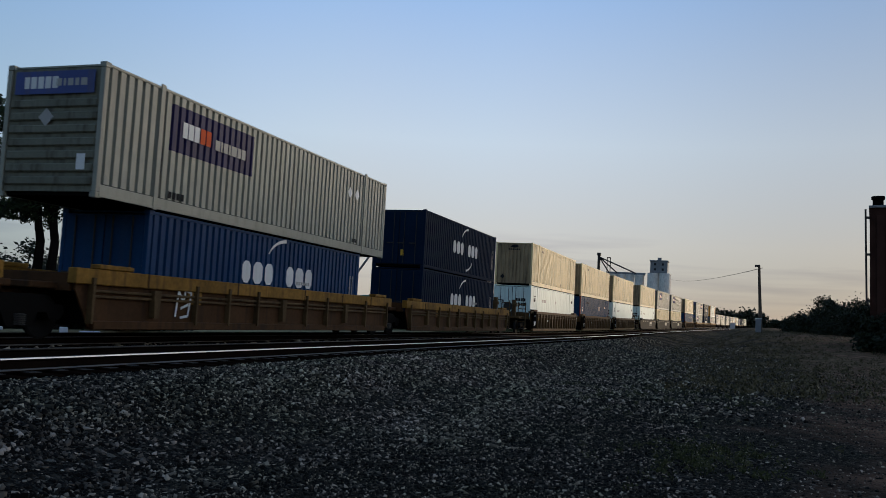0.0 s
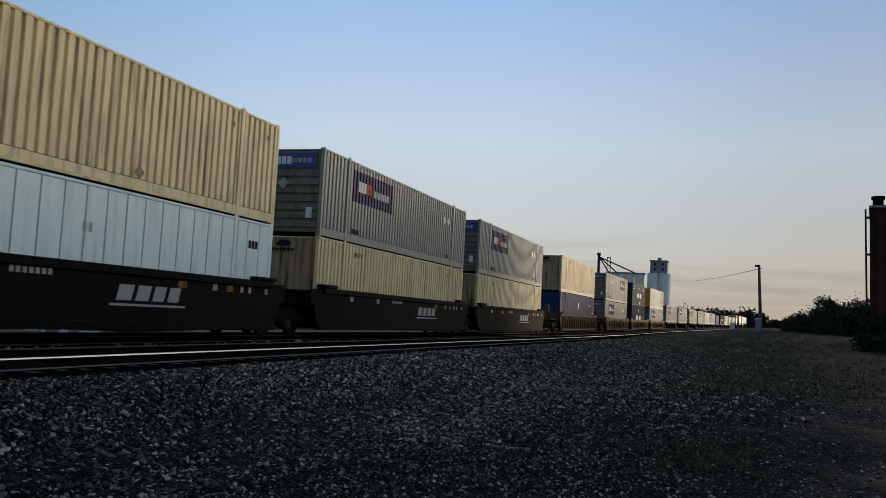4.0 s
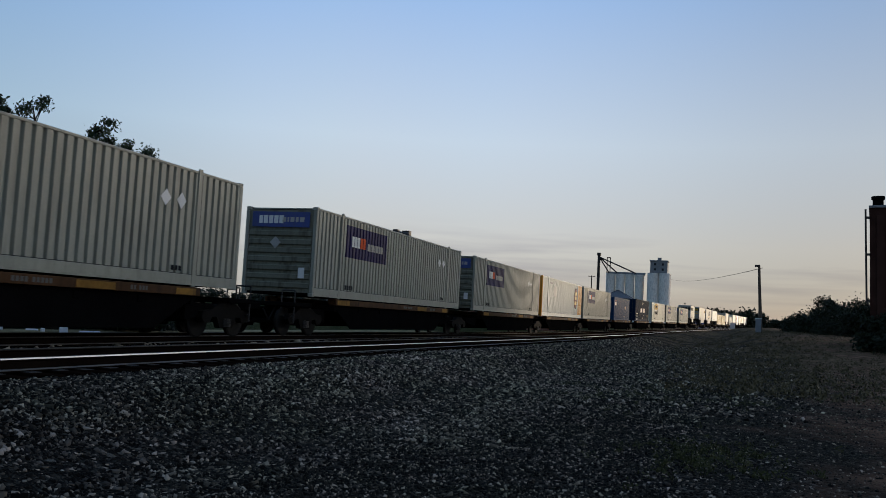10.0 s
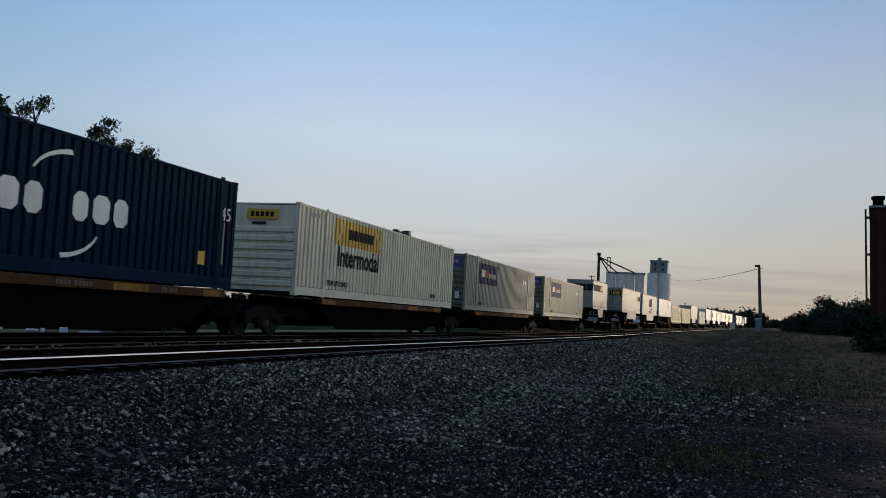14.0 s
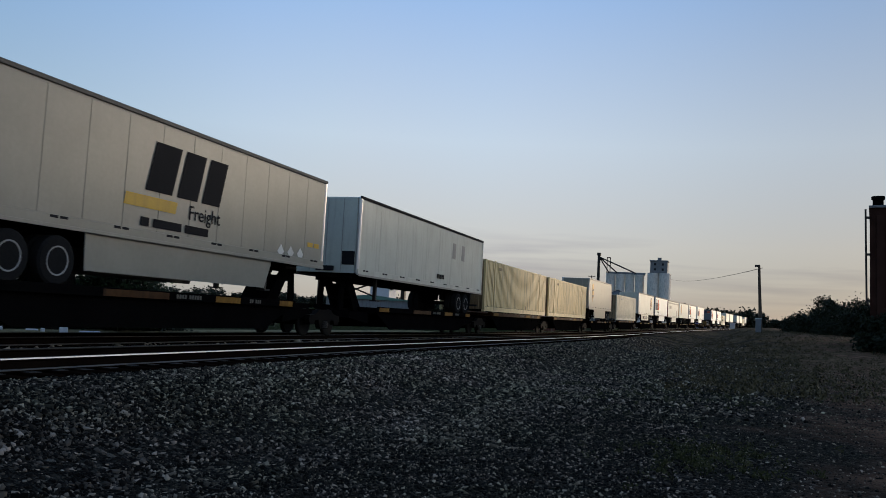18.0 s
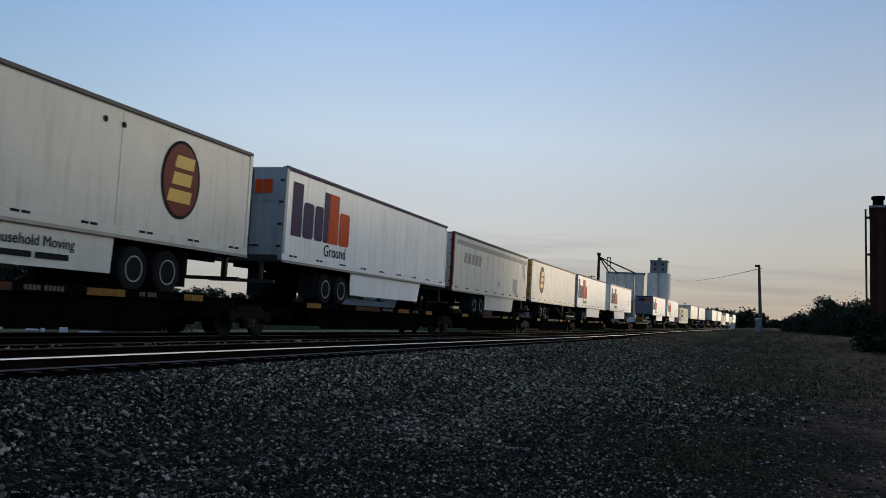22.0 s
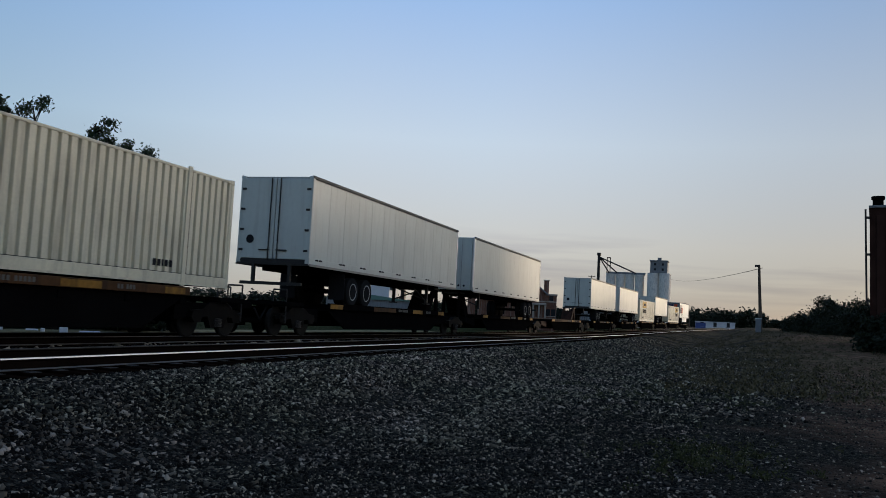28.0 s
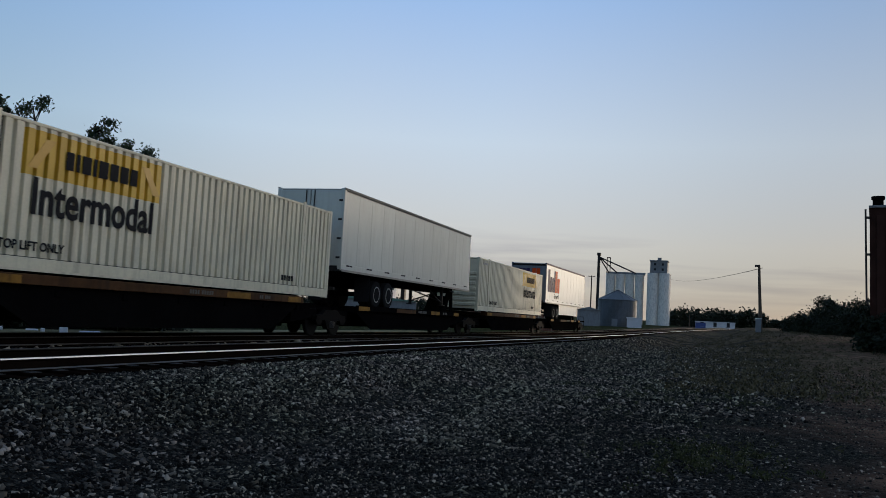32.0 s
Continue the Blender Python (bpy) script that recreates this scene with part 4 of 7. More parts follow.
def oval_logo(c, W, cx, cz, k=1.0):
    m = on_side(cx, cz, W, 0.004)
    o = part("company_mark", plate(disc(0.78 * k, 0.95 * k), m), DARK, c, "oval mark in dark red and orange")
    m = on_side(cx, cz, W, 0.009)
    part("mark", plate(disc(0.70 * k, 0.87 * k), m), MAROON, o)
    m = on_side(cx, cz, W, 0.013)
    for dz, a, b in ((0.45, -0.30, 0.46), (0.04, -0.38, 0.38), (-0.38, -0.52, 0.40)):
        part("mark", plate([(a * k, (dz - 0.17) * k), (b * k, (dz - 0.17) * k), ((b + 0.05) * k, (dz + 0.13) * k), ((a + 0.08) * k, (dz + 0.13) * k)], m), SIGN_YELLOW, o)


def intermodal_sign(c, W, cx, cz):
    p = part("sign_panel", corrugated(cx - 2.1, cx + 2.1, -W / 2 + 0.012, cz - 0.1, cz + 0.78, proud=0.004), SIGN_YELLOW, c, "yellow sign panel with dark bars")
    bars(p, on_side(cx + 0.1, cz + 0.33, W, 0.014), [0.22, 0.1, 0.26, 0.1, 0.28, 0.26, 0.26, 0.24], 0.07, 0.36, DARK)
    part("mark", plate([(-0.35, -0.3), (-0.1, -0.3), (0.35, 0.3), (0.1, 0.3)], on_side(cx - 1.65, cz + 0.34, W, 0.002)), GOLD, p)
    part("mark", plate([(-0.35, 0.3), (-0.1, 0.3), (0.35, -0.3), (0.1, -0.3)], on_side(cx + 1.7, cz + 0.34, W, 0.002)), GOLD, p)
    words("Intermodal", 0.98, c, on_side(cx + 0.02, cz - 0.52, W, 0.004), DARK, stretch=0.86, bold=0.022)


# ---------------------------------------------------------------- train: highway trailers
_tyre = finish("tyre", lathe([(0.28, -0.14), (0.46, -0.14), (0.51, -0.10), (0.51, 0.10), (0.46, 0.14), (0.28, 0.14)], 22, "y"), TYRE)
_rim = finish("rim", lathe([(0.002, -0.13), (0.07, -0.13), (0.085, -0.085), (0.19, -0.075), (0.245, -0.12), (0.275, -0.146), (0.30, -0.146), (0.30, 0.12), (0.002, 0.12)], 20, "y"), RIM)


def trailer(L, label, skin, doors_lead=True, wheels=0.25, skirt=True, top=5.1, H=2.86, single=False, frame_paint=None, panels=13, nose=None, front="doors", red=False, door_paint=None):
    """A highway trailer. Local z = 0 is the deck that its tyres stand on. wheels: where the bogie sits, as a share of the length from the door end."""
    t = empty("highway_trailer", label, "trailer", "trailers on the train")
    W = 2.6
    h, w = L / 2, W / 2
    z1 = top
    z0 = z1 - H
    d = -1 if doors_lead else 1          # the way the doors look
    core = part("body", boxes((-h + 0.06, h - 0.06, -w + 0.03, w - 0.03, z0 + 0.1, z1 - 0.05)), SEAM if red else PALE_GREY, t)
    gap = 0.016 if red else 0.006
    pw = (L - 0.3) / panels
    sheet = finish("side_panel", boxes((-pw / 2 + gap, pw / 2 - gap, -0.01, 0.01, z0 + 0.22, z1 - 0.14), bev=0.004), skin)
    part("side_panel", boxes((-h + 0.15, h - 0.15, w - 0.032, w - 0.012, z0 + 0.22, z1 - 0.14), bev=0.004), skin, core)
    for s in (-1, 1):
        for i in range(panels if s < 0 else 0):
            p = part("side_panel", sheet, None, core)
            p.location = (-h + 0.15 + pw * (i + 0.5), s * (w - 0.022), 0)
        part("top_rail", boxes((-h, h, s * (w - 0.02) - 0.03, s * (w - 0.02) + 0.03, z1 - 0.10, z1), bev=0.012), frame_paint or SEAM, t)
        br = part("bottom_rail", boxes((-h, h, s * (w - 0.015) - 0.03, s * (w - 0.015) + 0.03, z0, z0 + 0.22), bev=0.012), skin, t)
        part("rub_rail", boxes((-h + 0.02, h - 0.02, s * (w + 0.02) - 0.015, s * (w + 0.02) + 0.015, z0 - 0.045, z0 + 0.035), bev=0.008), SILVER, br)
        for i in range(18 if s < 0 else 0):
            x = -h + 0.55 + (i // 2) * (L - 1.4) / 8 + (i % 2) * 0.27
            part("marker_strip", boxes((x - 0.11, x + 0.11, s * (w + 0.017) - 0.003, s * (w + 0.017) + 0.003, z0 + 0.15, z0 + 0.205)), DARK, br)
    for sx in (-1, 1):
        for sy in (-1, 1):
            isnose = sx == -d
            part("corner_post", boxes((sx * (h - 0.08) - 0.085, sx * (h - 0.08) + 0.085, sy * (w - 0.07) - 0.075, sy * (w - 0.07) + 0.075, z0 + 0.02, z1 - 0.02), bev=0.05 if isnose else 0.015), ALU if isnose else (RED if red else door_paint or skin), t)
    part("roof", boxes((-h + 0.08, h - 0.08, -w + 0.05, w - 0.05, z1 - 0.06, z1 - 0.03)), ALU, t)
    # door end
    o = d * h
    if front == "doors":
        for sy in (-1, 1):
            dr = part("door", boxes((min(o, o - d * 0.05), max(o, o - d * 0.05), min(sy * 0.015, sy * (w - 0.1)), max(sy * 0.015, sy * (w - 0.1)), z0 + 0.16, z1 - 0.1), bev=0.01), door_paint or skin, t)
            part("lock_rod", tube(bmesh.new(), (o + d * 0.03, sy * 0.16, z0 + 0.1), (o + d * 0.03, sy * 0.16, z1 - 0.1), 0.02, 8), STEEL, dr)
            for k in range(4):
                z = z0 + 0.4 + k * 0.66
                part("hinge", boxes((o - 0.03, o + 0.03, sy * (w - 0.13) - 0.07, sy * (w - 0.13) + 0.07, z, z + 0.07)), STEEL, dr)
            part("lock_handle", boxes((o + d * 0.01, o + d * 0.05, sy * 0.12, sy * 0.5, z0 + 0.42, z0 + 0.46)), STEEL, dr)
    else:
        part("roll_up_door", boxes((min(o, o - d * 0.05), max(o, o - d * 0.05), -w + 0.1, w - 0.1, z0 + 0.16, z1 - 0.1), bev=0.01), door_paint or skin, t)
    part("rear_sill", boxes((min(o, o - d * 0.1), max(o, o - d * 0.1), -w, w, z0 - 0.04, z0 + 0.15), bev=0.01), STEEL, t)
    ug = boxes((o - 0.05, o + 0.05, -1.1, 1.1, z0 - 0.68, z0 - 0.58), (o - 0.05, o + 0.05, -0.7, -0.6, z0 - 0.6, z0), (o - 0.05, o + 0.05, 0.6, 0.7, z0 - 0.6, z0))
    part("underride_guard", ug, STEEL, t)
    # nose end
    n = -d * h
    nw = part("nose_wall", boxes((min(n, n + d * 0.05), max(n, n + d * 0.05), -w + 0.14, w - 0.14, z0 + 0.05, z1 - 0.06), bev=0.01), nose or skin, t)
    for y in (-0.62, 0.0, 0.62):
        part("seam", boxes((n - d * 0.006 - 0.004, n - d * 0.006 + 0.004, y - 0.012, y + 0.012, z0 + 0.1, z1 - 0.1)), PALE_GREY, nw)
    part("connection_box", boxes((min(n, n - d * 0.06), max(n, n - d * 0.06), -0.35, 0.35, z0 + 0.12, z0 + 0.3), bev=0.01), DARK, nw)
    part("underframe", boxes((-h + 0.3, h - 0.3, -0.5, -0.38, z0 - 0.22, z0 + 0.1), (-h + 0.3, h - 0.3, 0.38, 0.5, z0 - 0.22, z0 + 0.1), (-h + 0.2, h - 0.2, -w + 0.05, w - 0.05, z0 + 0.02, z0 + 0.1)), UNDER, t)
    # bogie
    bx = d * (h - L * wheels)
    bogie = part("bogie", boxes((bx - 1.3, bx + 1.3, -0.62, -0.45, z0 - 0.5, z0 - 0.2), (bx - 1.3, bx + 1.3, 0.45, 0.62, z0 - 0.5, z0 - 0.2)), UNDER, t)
    for dx in ((0.0,) if single else (-0.62, 0.62)):
        part("axle", tube(bmesh.new(), (bx + dx, -1.0, 0.51), (bx + dx, 1.0, 0.51), 0.07, 8), UNDER, bogie)
        for s in (-1, 1):
            for y in (1.12, 0.80):
                q = part("tyre", _tyre, None, bogie)
                q.location = (bx + dx, s * y, 0.51)
                r = part("rim", _rim, None, bogie)
                r.location = (bx + dx, s * y, 0.51)
                if s > 0:
                    r.rotation_euler = (0, 0, math.pi)
    for s in (-1, 1):
        part("mud_flap", boxes((bx + d * 1.35 - 0.01, bx + d * 1.35 + 0.01, s * 0.95 - 0.3, s * 0.95 + 0.3, 0.2, z0 - 0.1)), DARK, t)
    # landing legs
    lx = -d * (h - 2.9)
    for s in (-1, 1):
        leg = part("landing_leg", boxes((lx - 0.07, lx + 0.07, s * 0.8 - 0.06, s * 0.8 + 0.06, z0 - 0.85, z0), (lx - 0.15, lx + 0.15, s * 0.8 - 0.14, s * 0.8 + 0.14, z0 - 0.88, z0 - 0.84)), STEEL, t)
    br = bmesh.new()
    tube(br, (lx, -0.8, z0 - 0.75), (lx + d * 1.0, -0.4, z0 - 0.05), 0.035, 6)
    tube(br, (lx, 0.8, z0 - 0.75), (lx + d * 1.0, 0.4, z0 - 0.05), 0.035, 6)
    tube(br, (lx, -0.8, z0 - 0.7), (lx, 0.8, z0 - 0.15), 0.03, 6)
    tube(br, (lx, 0.8, z0 - 0.7), (lx, -0.8, z0 - 0.15), 0.03, 6)
    part("leg_brace", br, STEEL, t)
    if skirt:
        xa, xb = bx - d * 1.35, lx + d * 0.4
        if single:
            xa = bx - d * 0.8
        x0, x1 = min(xa, xb), max(xa, xb)
        for s in (-1, 1):
            part("side_skirt", prism([(x0 + (0.35 if d > 0 else 0.05), z0 - 0.82), (x1 - (0.05 if d > 0 else 0.35), z0 - 0.82), (x1, z0 - 0.02), (x0, z0 - 0.02)], s * (w - 0.06) - 0.012, s * (w - 0.06) + 0.012), skin, t, "pale side skirt panel")
    return t


def letter_blocks(parent, m, blocks, k, name="company_mark"):
    """Plain blocks of uneven height on one baseline: (x, width, height, paint)."""
    for x, w, h, paint in blocks:
        part(name, plate(rect(w * k, h * k, (x + w / 2) * k, (h / 2 - 0.5) * k), m), paint, parent)


def parcel_letters(t, L, cx, cz, k=1.0, W=2.6):
    """Three purple and two orange blocks in place of the company name."""
    m = on_side(cx, cz, W, 0.004)
    letter_blocks(t, m, ((-1.5, 0.40, 1.0, PURPLE), (-0.16, 0.2, 1.0, PURPLE), (0.06, 0.46, 1.0, ORANGE)), k)
    for x, w, paint in ((-1.04, 0.42, PURPLE), (-0.56, 0.36, PURPLE), (0.57, 0.5, ORANGE)):
        c, lo, hi = 0.05, -0.5, 0.18
        part("company_mark", plate([(u * k, v * k) for u, v in ((x + c, lo), (x + w - c, lo), (x + w, lo + c), (x + w, hi - c), (x + w - c, hi), (x + c, hi), (x, hi - c), (x, lo + c))], m), paint, t)


def freight_letters(t, cx, cz, k, material, W=2.6, h=0.55):
    bars(t, on_side(cx, cz, W, 0.006), [0.5 * k, 0.42 * k, 0.4 * k], 0.1 * k, h * k, material, "company_mark", 0.25)


# ---------------------------------------------------------------- the train, from its head to its tail
SPEED = 27.84
# seconds and metres by which the train lags behind an even run
LAGS = [(0, 0.20), (1, -0.07), (2, -1.69), (3, 0.52), (5.5, 1.41), (6, 0.51), (7, 0.0), (8, 0.68), (9, 0.60), (10, 0.34), (11, 0.13), (12, -0.26), (13, -0.47), (14, -2.25), (16.5, -1.44), (17, -0.98),
        (18, -1.21), (19, -1.22), (20, 1.15), (21, 0.86), (22, 0.73), (23, 0.38), (24, 0.30), (25, 1.53), (25.5, 0.79), (27.5, 1.75), (28, 0.86), (29, 0.45), (30, -1.47), (31, -0.86), (32, -1.29)]
MOVING = []                          # thing, place along the train, height


def roll(thing, u, z):
    MOVING.append((thing, u, z))
    return thing


# well cars
WELLS = [(3.9, "yellow", "", "truck"), (23.14, "yellow", "", "truck"), (42.3, "yellow", "", "coupler"),
         (65.8, "brown", "coupler", "truck"), (85.3, "brown", "", "truck"), (104.5, "brown", "", "coupler"),
         (127.9, "black", "coupler", "truck"), (147.1, "black", "", "truck"), (166.2, "black", "", "coupler"),
         (189.6, "brown", "coupler", "coupler"),
         (212.8, "yellow", "coupler", "truck"), (232.1, "yellow", "", "truck"), (251.6, "yellow", "", "coupler")]
_cars = {}
WELL_LABEL = {"yellow": "rusty orange well car with a worn yellow top chord", "brown": "rusty brown well car with ribbed sides", "black": "dark smooth-sided well car with pale marks"}
def marked_well(style, a, b):
    russet = style == "brown" and a == b
    car = well_car(style, a, b, "single russet well car with yellowed patches and ribbed sides" if russet else WELL_LABEL[style], russet)
    if style == "black":
        m = on_side(2.4, 1.0, 2.92, 0.01)
        bars(car, m, [0.5, 0.46, 0.42, 0.42], 0.14, 0.34, PALE_GREY, "company_mark", 0.3)
        part("company_mark", plate(rect(2.7, 0.05, 0, -0.27, 0.3), m), PALE_GREY, car)
        for x, w, mt in ((-5.6, 0.3, PALE_GREY), (-3.2, 0.25, PALE_GREY), (3.6, 0.35, RUST_Y), (5.0, 0.2, PALE_GREY), (5.7, 0.3, RUST_Y), (6.3, 0.14, PALE_GREY), (6.7, 0.14, PALE_GREY), (7.6, 0.14, PALE_GREY)):
            part("mark", plate(rect(w, 0.16), on_side(x, 1.27, 2.92, 0.01)), mt, car)
        bars(car, on_side(-1.2, 1.3, 2.92, 0.01), [0.1] * 7, 0.06, 0.12, PALE_GREY)
    elif russet:
        for x, z, w, h, m_ in ((-6.9, 0.95, 0.16, 0.2, RUST_Y), (-5.55, 0.72, 0.72, 0.6, RUST_Y), (-4.45, 1.0, 0.5, 0.24, RUST_Y), (-1.9, 0.9, 0.3, 0.2, RUST_Y), (6.3, 0.7, 0.6, 0.55, RUST_Y), (7.55, 0.8, 0.5, 0.7, RUST_T)):
            part("paint_patch", plate(rect(w, h), on_side(x, z, 2.92, 0.004)), m_, car)
        for x in (2.75, 3.85, 5.0):
            part("mark", plate(rect(0.78, 0.46), on_side(x, 1.0, 2.92, 0.004)), DARK, car)
            bars(car, on_side(x, 1.0, 2.92, 0.009), [0.16, 0.12, 0.16], 0.06, 0.26, PALE_GREY)
        part("mark", plate(rect(0.34, 0.22), on_side(7.55, 0.72, 2.92, 0.009)), PALE_GREY, car)
    elif style == "brown":
        words("53", 0.62, car, on_side(7.0, 0.95, 2.92, 0.035), DARK, bold=0.02)
        part("warning_panel", plate(rect(0.62, 0.95), on_side(8.05, 1.05, 2.92, 0.09)), DARK, car, "black panel with white marks")
        bars(car, on_side(8.05, 1.2, 2.92, 0.095), [0.1, 0.1, 0.1], 0.07, 0.12, LETTER)
        part("warning_panel", plate(rect(0.95, 1.1), on_side(-8.0, 0.95, 2.92, 0.17)), UNDER, car, "black panel with white marks")
        words("35T", 0.36, car, on_side(-8.0, 0.68, 2.92, 0.175), LETTER, bold=0.012)
        bars(car, on_side(-8.0, 1.2, 2.92, 0.175), [0.08, 0.08], 0.1, 0.1, PALE_GREY)
        part("mark", plate(rect(0.5, 0.12), on_side(-3.2, 0.9, 2.92, 0.03)), PALE_GREY, car)
        bars(car, on_side(-6.0, 1.0, 2.92, 0.03), [0.1, 0.1, 0.1, 0.1], 0.06, 0.16, RUST_Y)
    else:
        part("mark", plate(rect(0.6, 0.3), on_side(-4.5, 0.95, 2.92, 0.03)), RUST_Y, car)
        bars(car, on_side(1.0, 1.6, 2.92, 0.125), [0.1, 0.1, 0.1, 0.1, 0.1, 0.1], 0.05, 0.1, PALE_GREY)
    return car


def scrawl(car):
    """A pale sprayed scribble: a few thin strokes on the side wall."""
    m = on_side(-4.95, 0.8, 2.92, 0.034)
    for a, b_ in (((-0.3, -0.3), (-0.22, 0.3)), ((-0.22, 0.3), (0.0, 0.05)), ((0.0, 0.05), (0.06, 0.34)), ((0.06, 0.34), (0.3, 0.28)), ((0.3, 0.28), (0.2, -0.28)), ((0.2, -0.28), (-0.1, -0.32)), ((-0.1, -0.1), (0.2, 0.0))):
        d = Vector((b_[0] - a[0], b_[1] - a[1])).normalized() * 0.03
        part("graffiti_stroke", plate([(a[0] - d.y, a[1] + d.x), (a[0] + d.y, a[1] - d.x), (b_[0] + d.y, b_[1] - d.x), (b_[0] - d.y, b_[1] + d.x)], m), LETTER, car)


for u, style, a, b in WELLS:
    key = (style, a, b)
    if key in _cars:
        car = copy_thing(_cars[key], Matrix())
    else:
        car = _cars[key] = marked_well(style, a, b)
    roll(car, u, 0.0)
    if u == 232.1:
        scrawl(MOVING[1][0])

HC, STD = 2.896, 2.591
FLOOR = 0.34
_boxes = {}


def box_like(key, maker):
    """A first box of its kind, or a copy of it."""
    if key in _boxes:
        return copy_thing(_boxes[key], Matrix())
    _boxes[key] = maker()
    return _boxes[key]


def tan_box():
    def make():
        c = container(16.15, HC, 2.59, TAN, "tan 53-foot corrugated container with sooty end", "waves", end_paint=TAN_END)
        part("placard", plate([(0, -0.17), (0.17, 0), (0, 0.17), (-0.17, 0)], on_side(1.9, 0.45, 2.59, 0.004)), TAN_END, c, "empty placard holder")
        bars(c, on_side(-4.9, 2.5, 2.59, 0.004), [0.14, 0.14, 0.14, 0.14], 0.05, 0.16, TAN_END)
        for x in (-7.4, -6.5, 5.6, 7.4):
            part("label_plate", plate(rect(0.1, 0.14), on_side(x, 0.32 if x < 0 else 2.4, 2.59, 0.004)), TAN_END, c)
        part("end_mark", plate([(-0.3, -0.06), (-0.12, 0.1), (0.15, 0.12), (0.32, 0.0), (0.1, -0.1)], on_front(0.0, 2.62, 8.07, 0.01)), DARK, c, "dark logo shape")
        bars(c, on_front(0.0, 2.42, 8.07, 0.01), [0.1] * 6, 0.04, 0.09, DARK)
        part("placard", plate([(0, -0.16), (0.16, 0), (0, 0.16), (-0.16, 0)], on_front(0.75, 0.55, 8.07, 0.01)), DARK, c)
        return c
    return box_like("tan", make)


def grey_box(panel=(-5.7, -1.9), mx=4.7):
    def make():
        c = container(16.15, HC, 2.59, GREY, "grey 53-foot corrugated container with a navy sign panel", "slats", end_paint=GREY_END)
        parcel_panel(c, 16.15, 2.59, panel[0], panel[1], HC - 1.42, HC - 0.3)
        front_sign(c, 16.15, 2.59, HC)
        diamonds(c, 2.59, mx, HC - 0.85)
        part("placard", plate(rect(0.22, 0.34), on_front(-0.85, 0.75, 8.07, 0.012)), LETTER, c)
        part("placard", plate([(0, -0.2), (0.2, 0), (0, 0.2), (-0.2, 0)], on_front(0.15, 1.72, 8.07, 0.012)), PALE_GREY, c)
        bars(c, on_side(-5.3, 0.42, 2.59, 0.004), [0.12, 0.12, 0.12, 0.12], 0.05, 0.16, DARK)
        bars(c, on_side(5.3, 0.42, 2.59, 0.004), [0.1, 0.1, 0.1], 0.05, 0.12, DARK)
        return c
    return box_like(("grey", panel), make)


def ocean_box(L, H, paint, label, k=0.95, lower=True, cz=1.35, text=False):
    def make():
        c = container(L, H, 2.44, CHARCOAL if text else paint, label, "doors")
        ocean_logo(c, 2.44, 0.2, cz, k, lower)
        for x in (L / 2 - 0.75, L / 2 - 0.55):
            part("mark", plate(rect(0.05, 1.1), on_side(x, 1.2, 2.44, 0.004)), PALE_GREY, c)
        part("placard", plate(rect(0.16, 0.26), on_front(-0.2, 0.65, L / 2, 0.012)), SIGN_YELLOW, c)
        if text:
            words("eco container\nbamboo flooring", 0.3, c, on_side(4.2, 2.35, 2.44, 0.004), LETTER)
            words("eco container\nlight steel", 0.3, c, on_side(-4.6, 2.35, 2.44, 0.004), LETTER)
        return c
    return box_like((L, H, paint.name, text), make)


def white_box():
    def make():
        c = container(16.15, HC, 2.59, WHITE, "white 53-foot container with flat seamed sides", "doors", flat=True)
        bars(c, on_side(-6.9, 1.95, 2.59, 0.004), [0.16, 0.12, 0.12], 0.05, 0.24, DARK)
        part("mark", plate(rect(0.7, 0.05), on_side(-6.9, 2.2, 2.59, 0.004)), DARK, c)
        bars(c, on_side(-3.9, 1.95, 2.59, 0.004), [0.3, 0.1, 0.22, 0.22], 0.16, 0.2, PALE_GREY)
        bars(c, on_side(0.4, 1.95, 2.59, 0.004), [0.1, 0.1], 0.08, 0.2, PALE_GREY)
        bars(c, on_side(7.0, 2.2, 2.59, 0.004), [0.14, 0.14, 0.14], 0.03, 0.22, DARK)
        bars(c, on_front(-0.6, 1.9, 8.07, 0.012), [0.14, 0.14, 0.14, 0.14], 0.04, 0.2, DARK)
        bars(c, on_front(-0.6, 1.6, 8.07, 0.012), [0.14, 0.14, 0.14, 0.14], 0.04, 0.2, DARK)
        return c
    return box_like("white53", make)


def blue_box(plain=False):
    def make():
        c = container(16.15, HC, 2.59, BLUE_M, "blue 53-foot container with red corner posts", "waves", post=RED)
        if plain:
            words("53", 0.5, c, on_side(7.35, 1.25, 2.59, 0.004), LETTER, bold=0.01)
            part("placard", plate(rect(0.36, 0.5), on_side(7.35, 0.62, 2.59, 0.004)), LETTER, c)
            part("placard", plate(rect(0.42, 0.5), on_side(-0.15, 1.98, 2.59, 0.004)), LETTER, c)
            bars(c, on_front(0.72, 1.42, 8.07, 0.004), [0.12, 0.12, 0.12], 0.03, 0.2, LETTER)
            bars(c, on_front(0.72, 1.12, 8.07, 0.004), [0.16], 0.03, 0.2, PALE_GREY)
        else:
            words("53", 0.5, c, on_side(-7.1, 1.7, 2.59, 0.004), LETTER, bold=0.01)
            part("placard", plate(rect(0.28, 0.4), on_side(2.0, 1.95, 2.59, 0.004)), LETTER, c)
            bars(c, on_side(-4.6, 2.35, 2.59, 0.004), [0.3, 0.3, 0.3, 0.3], 0.1, 0.2, BLUE_D)
        part("mark", plate(rect(0.5, 0.12), on_side(5.6, 2.1, 2.59, 0.004)), LETTER, c)
        return c
    return box_like(("blue53", plain), make)


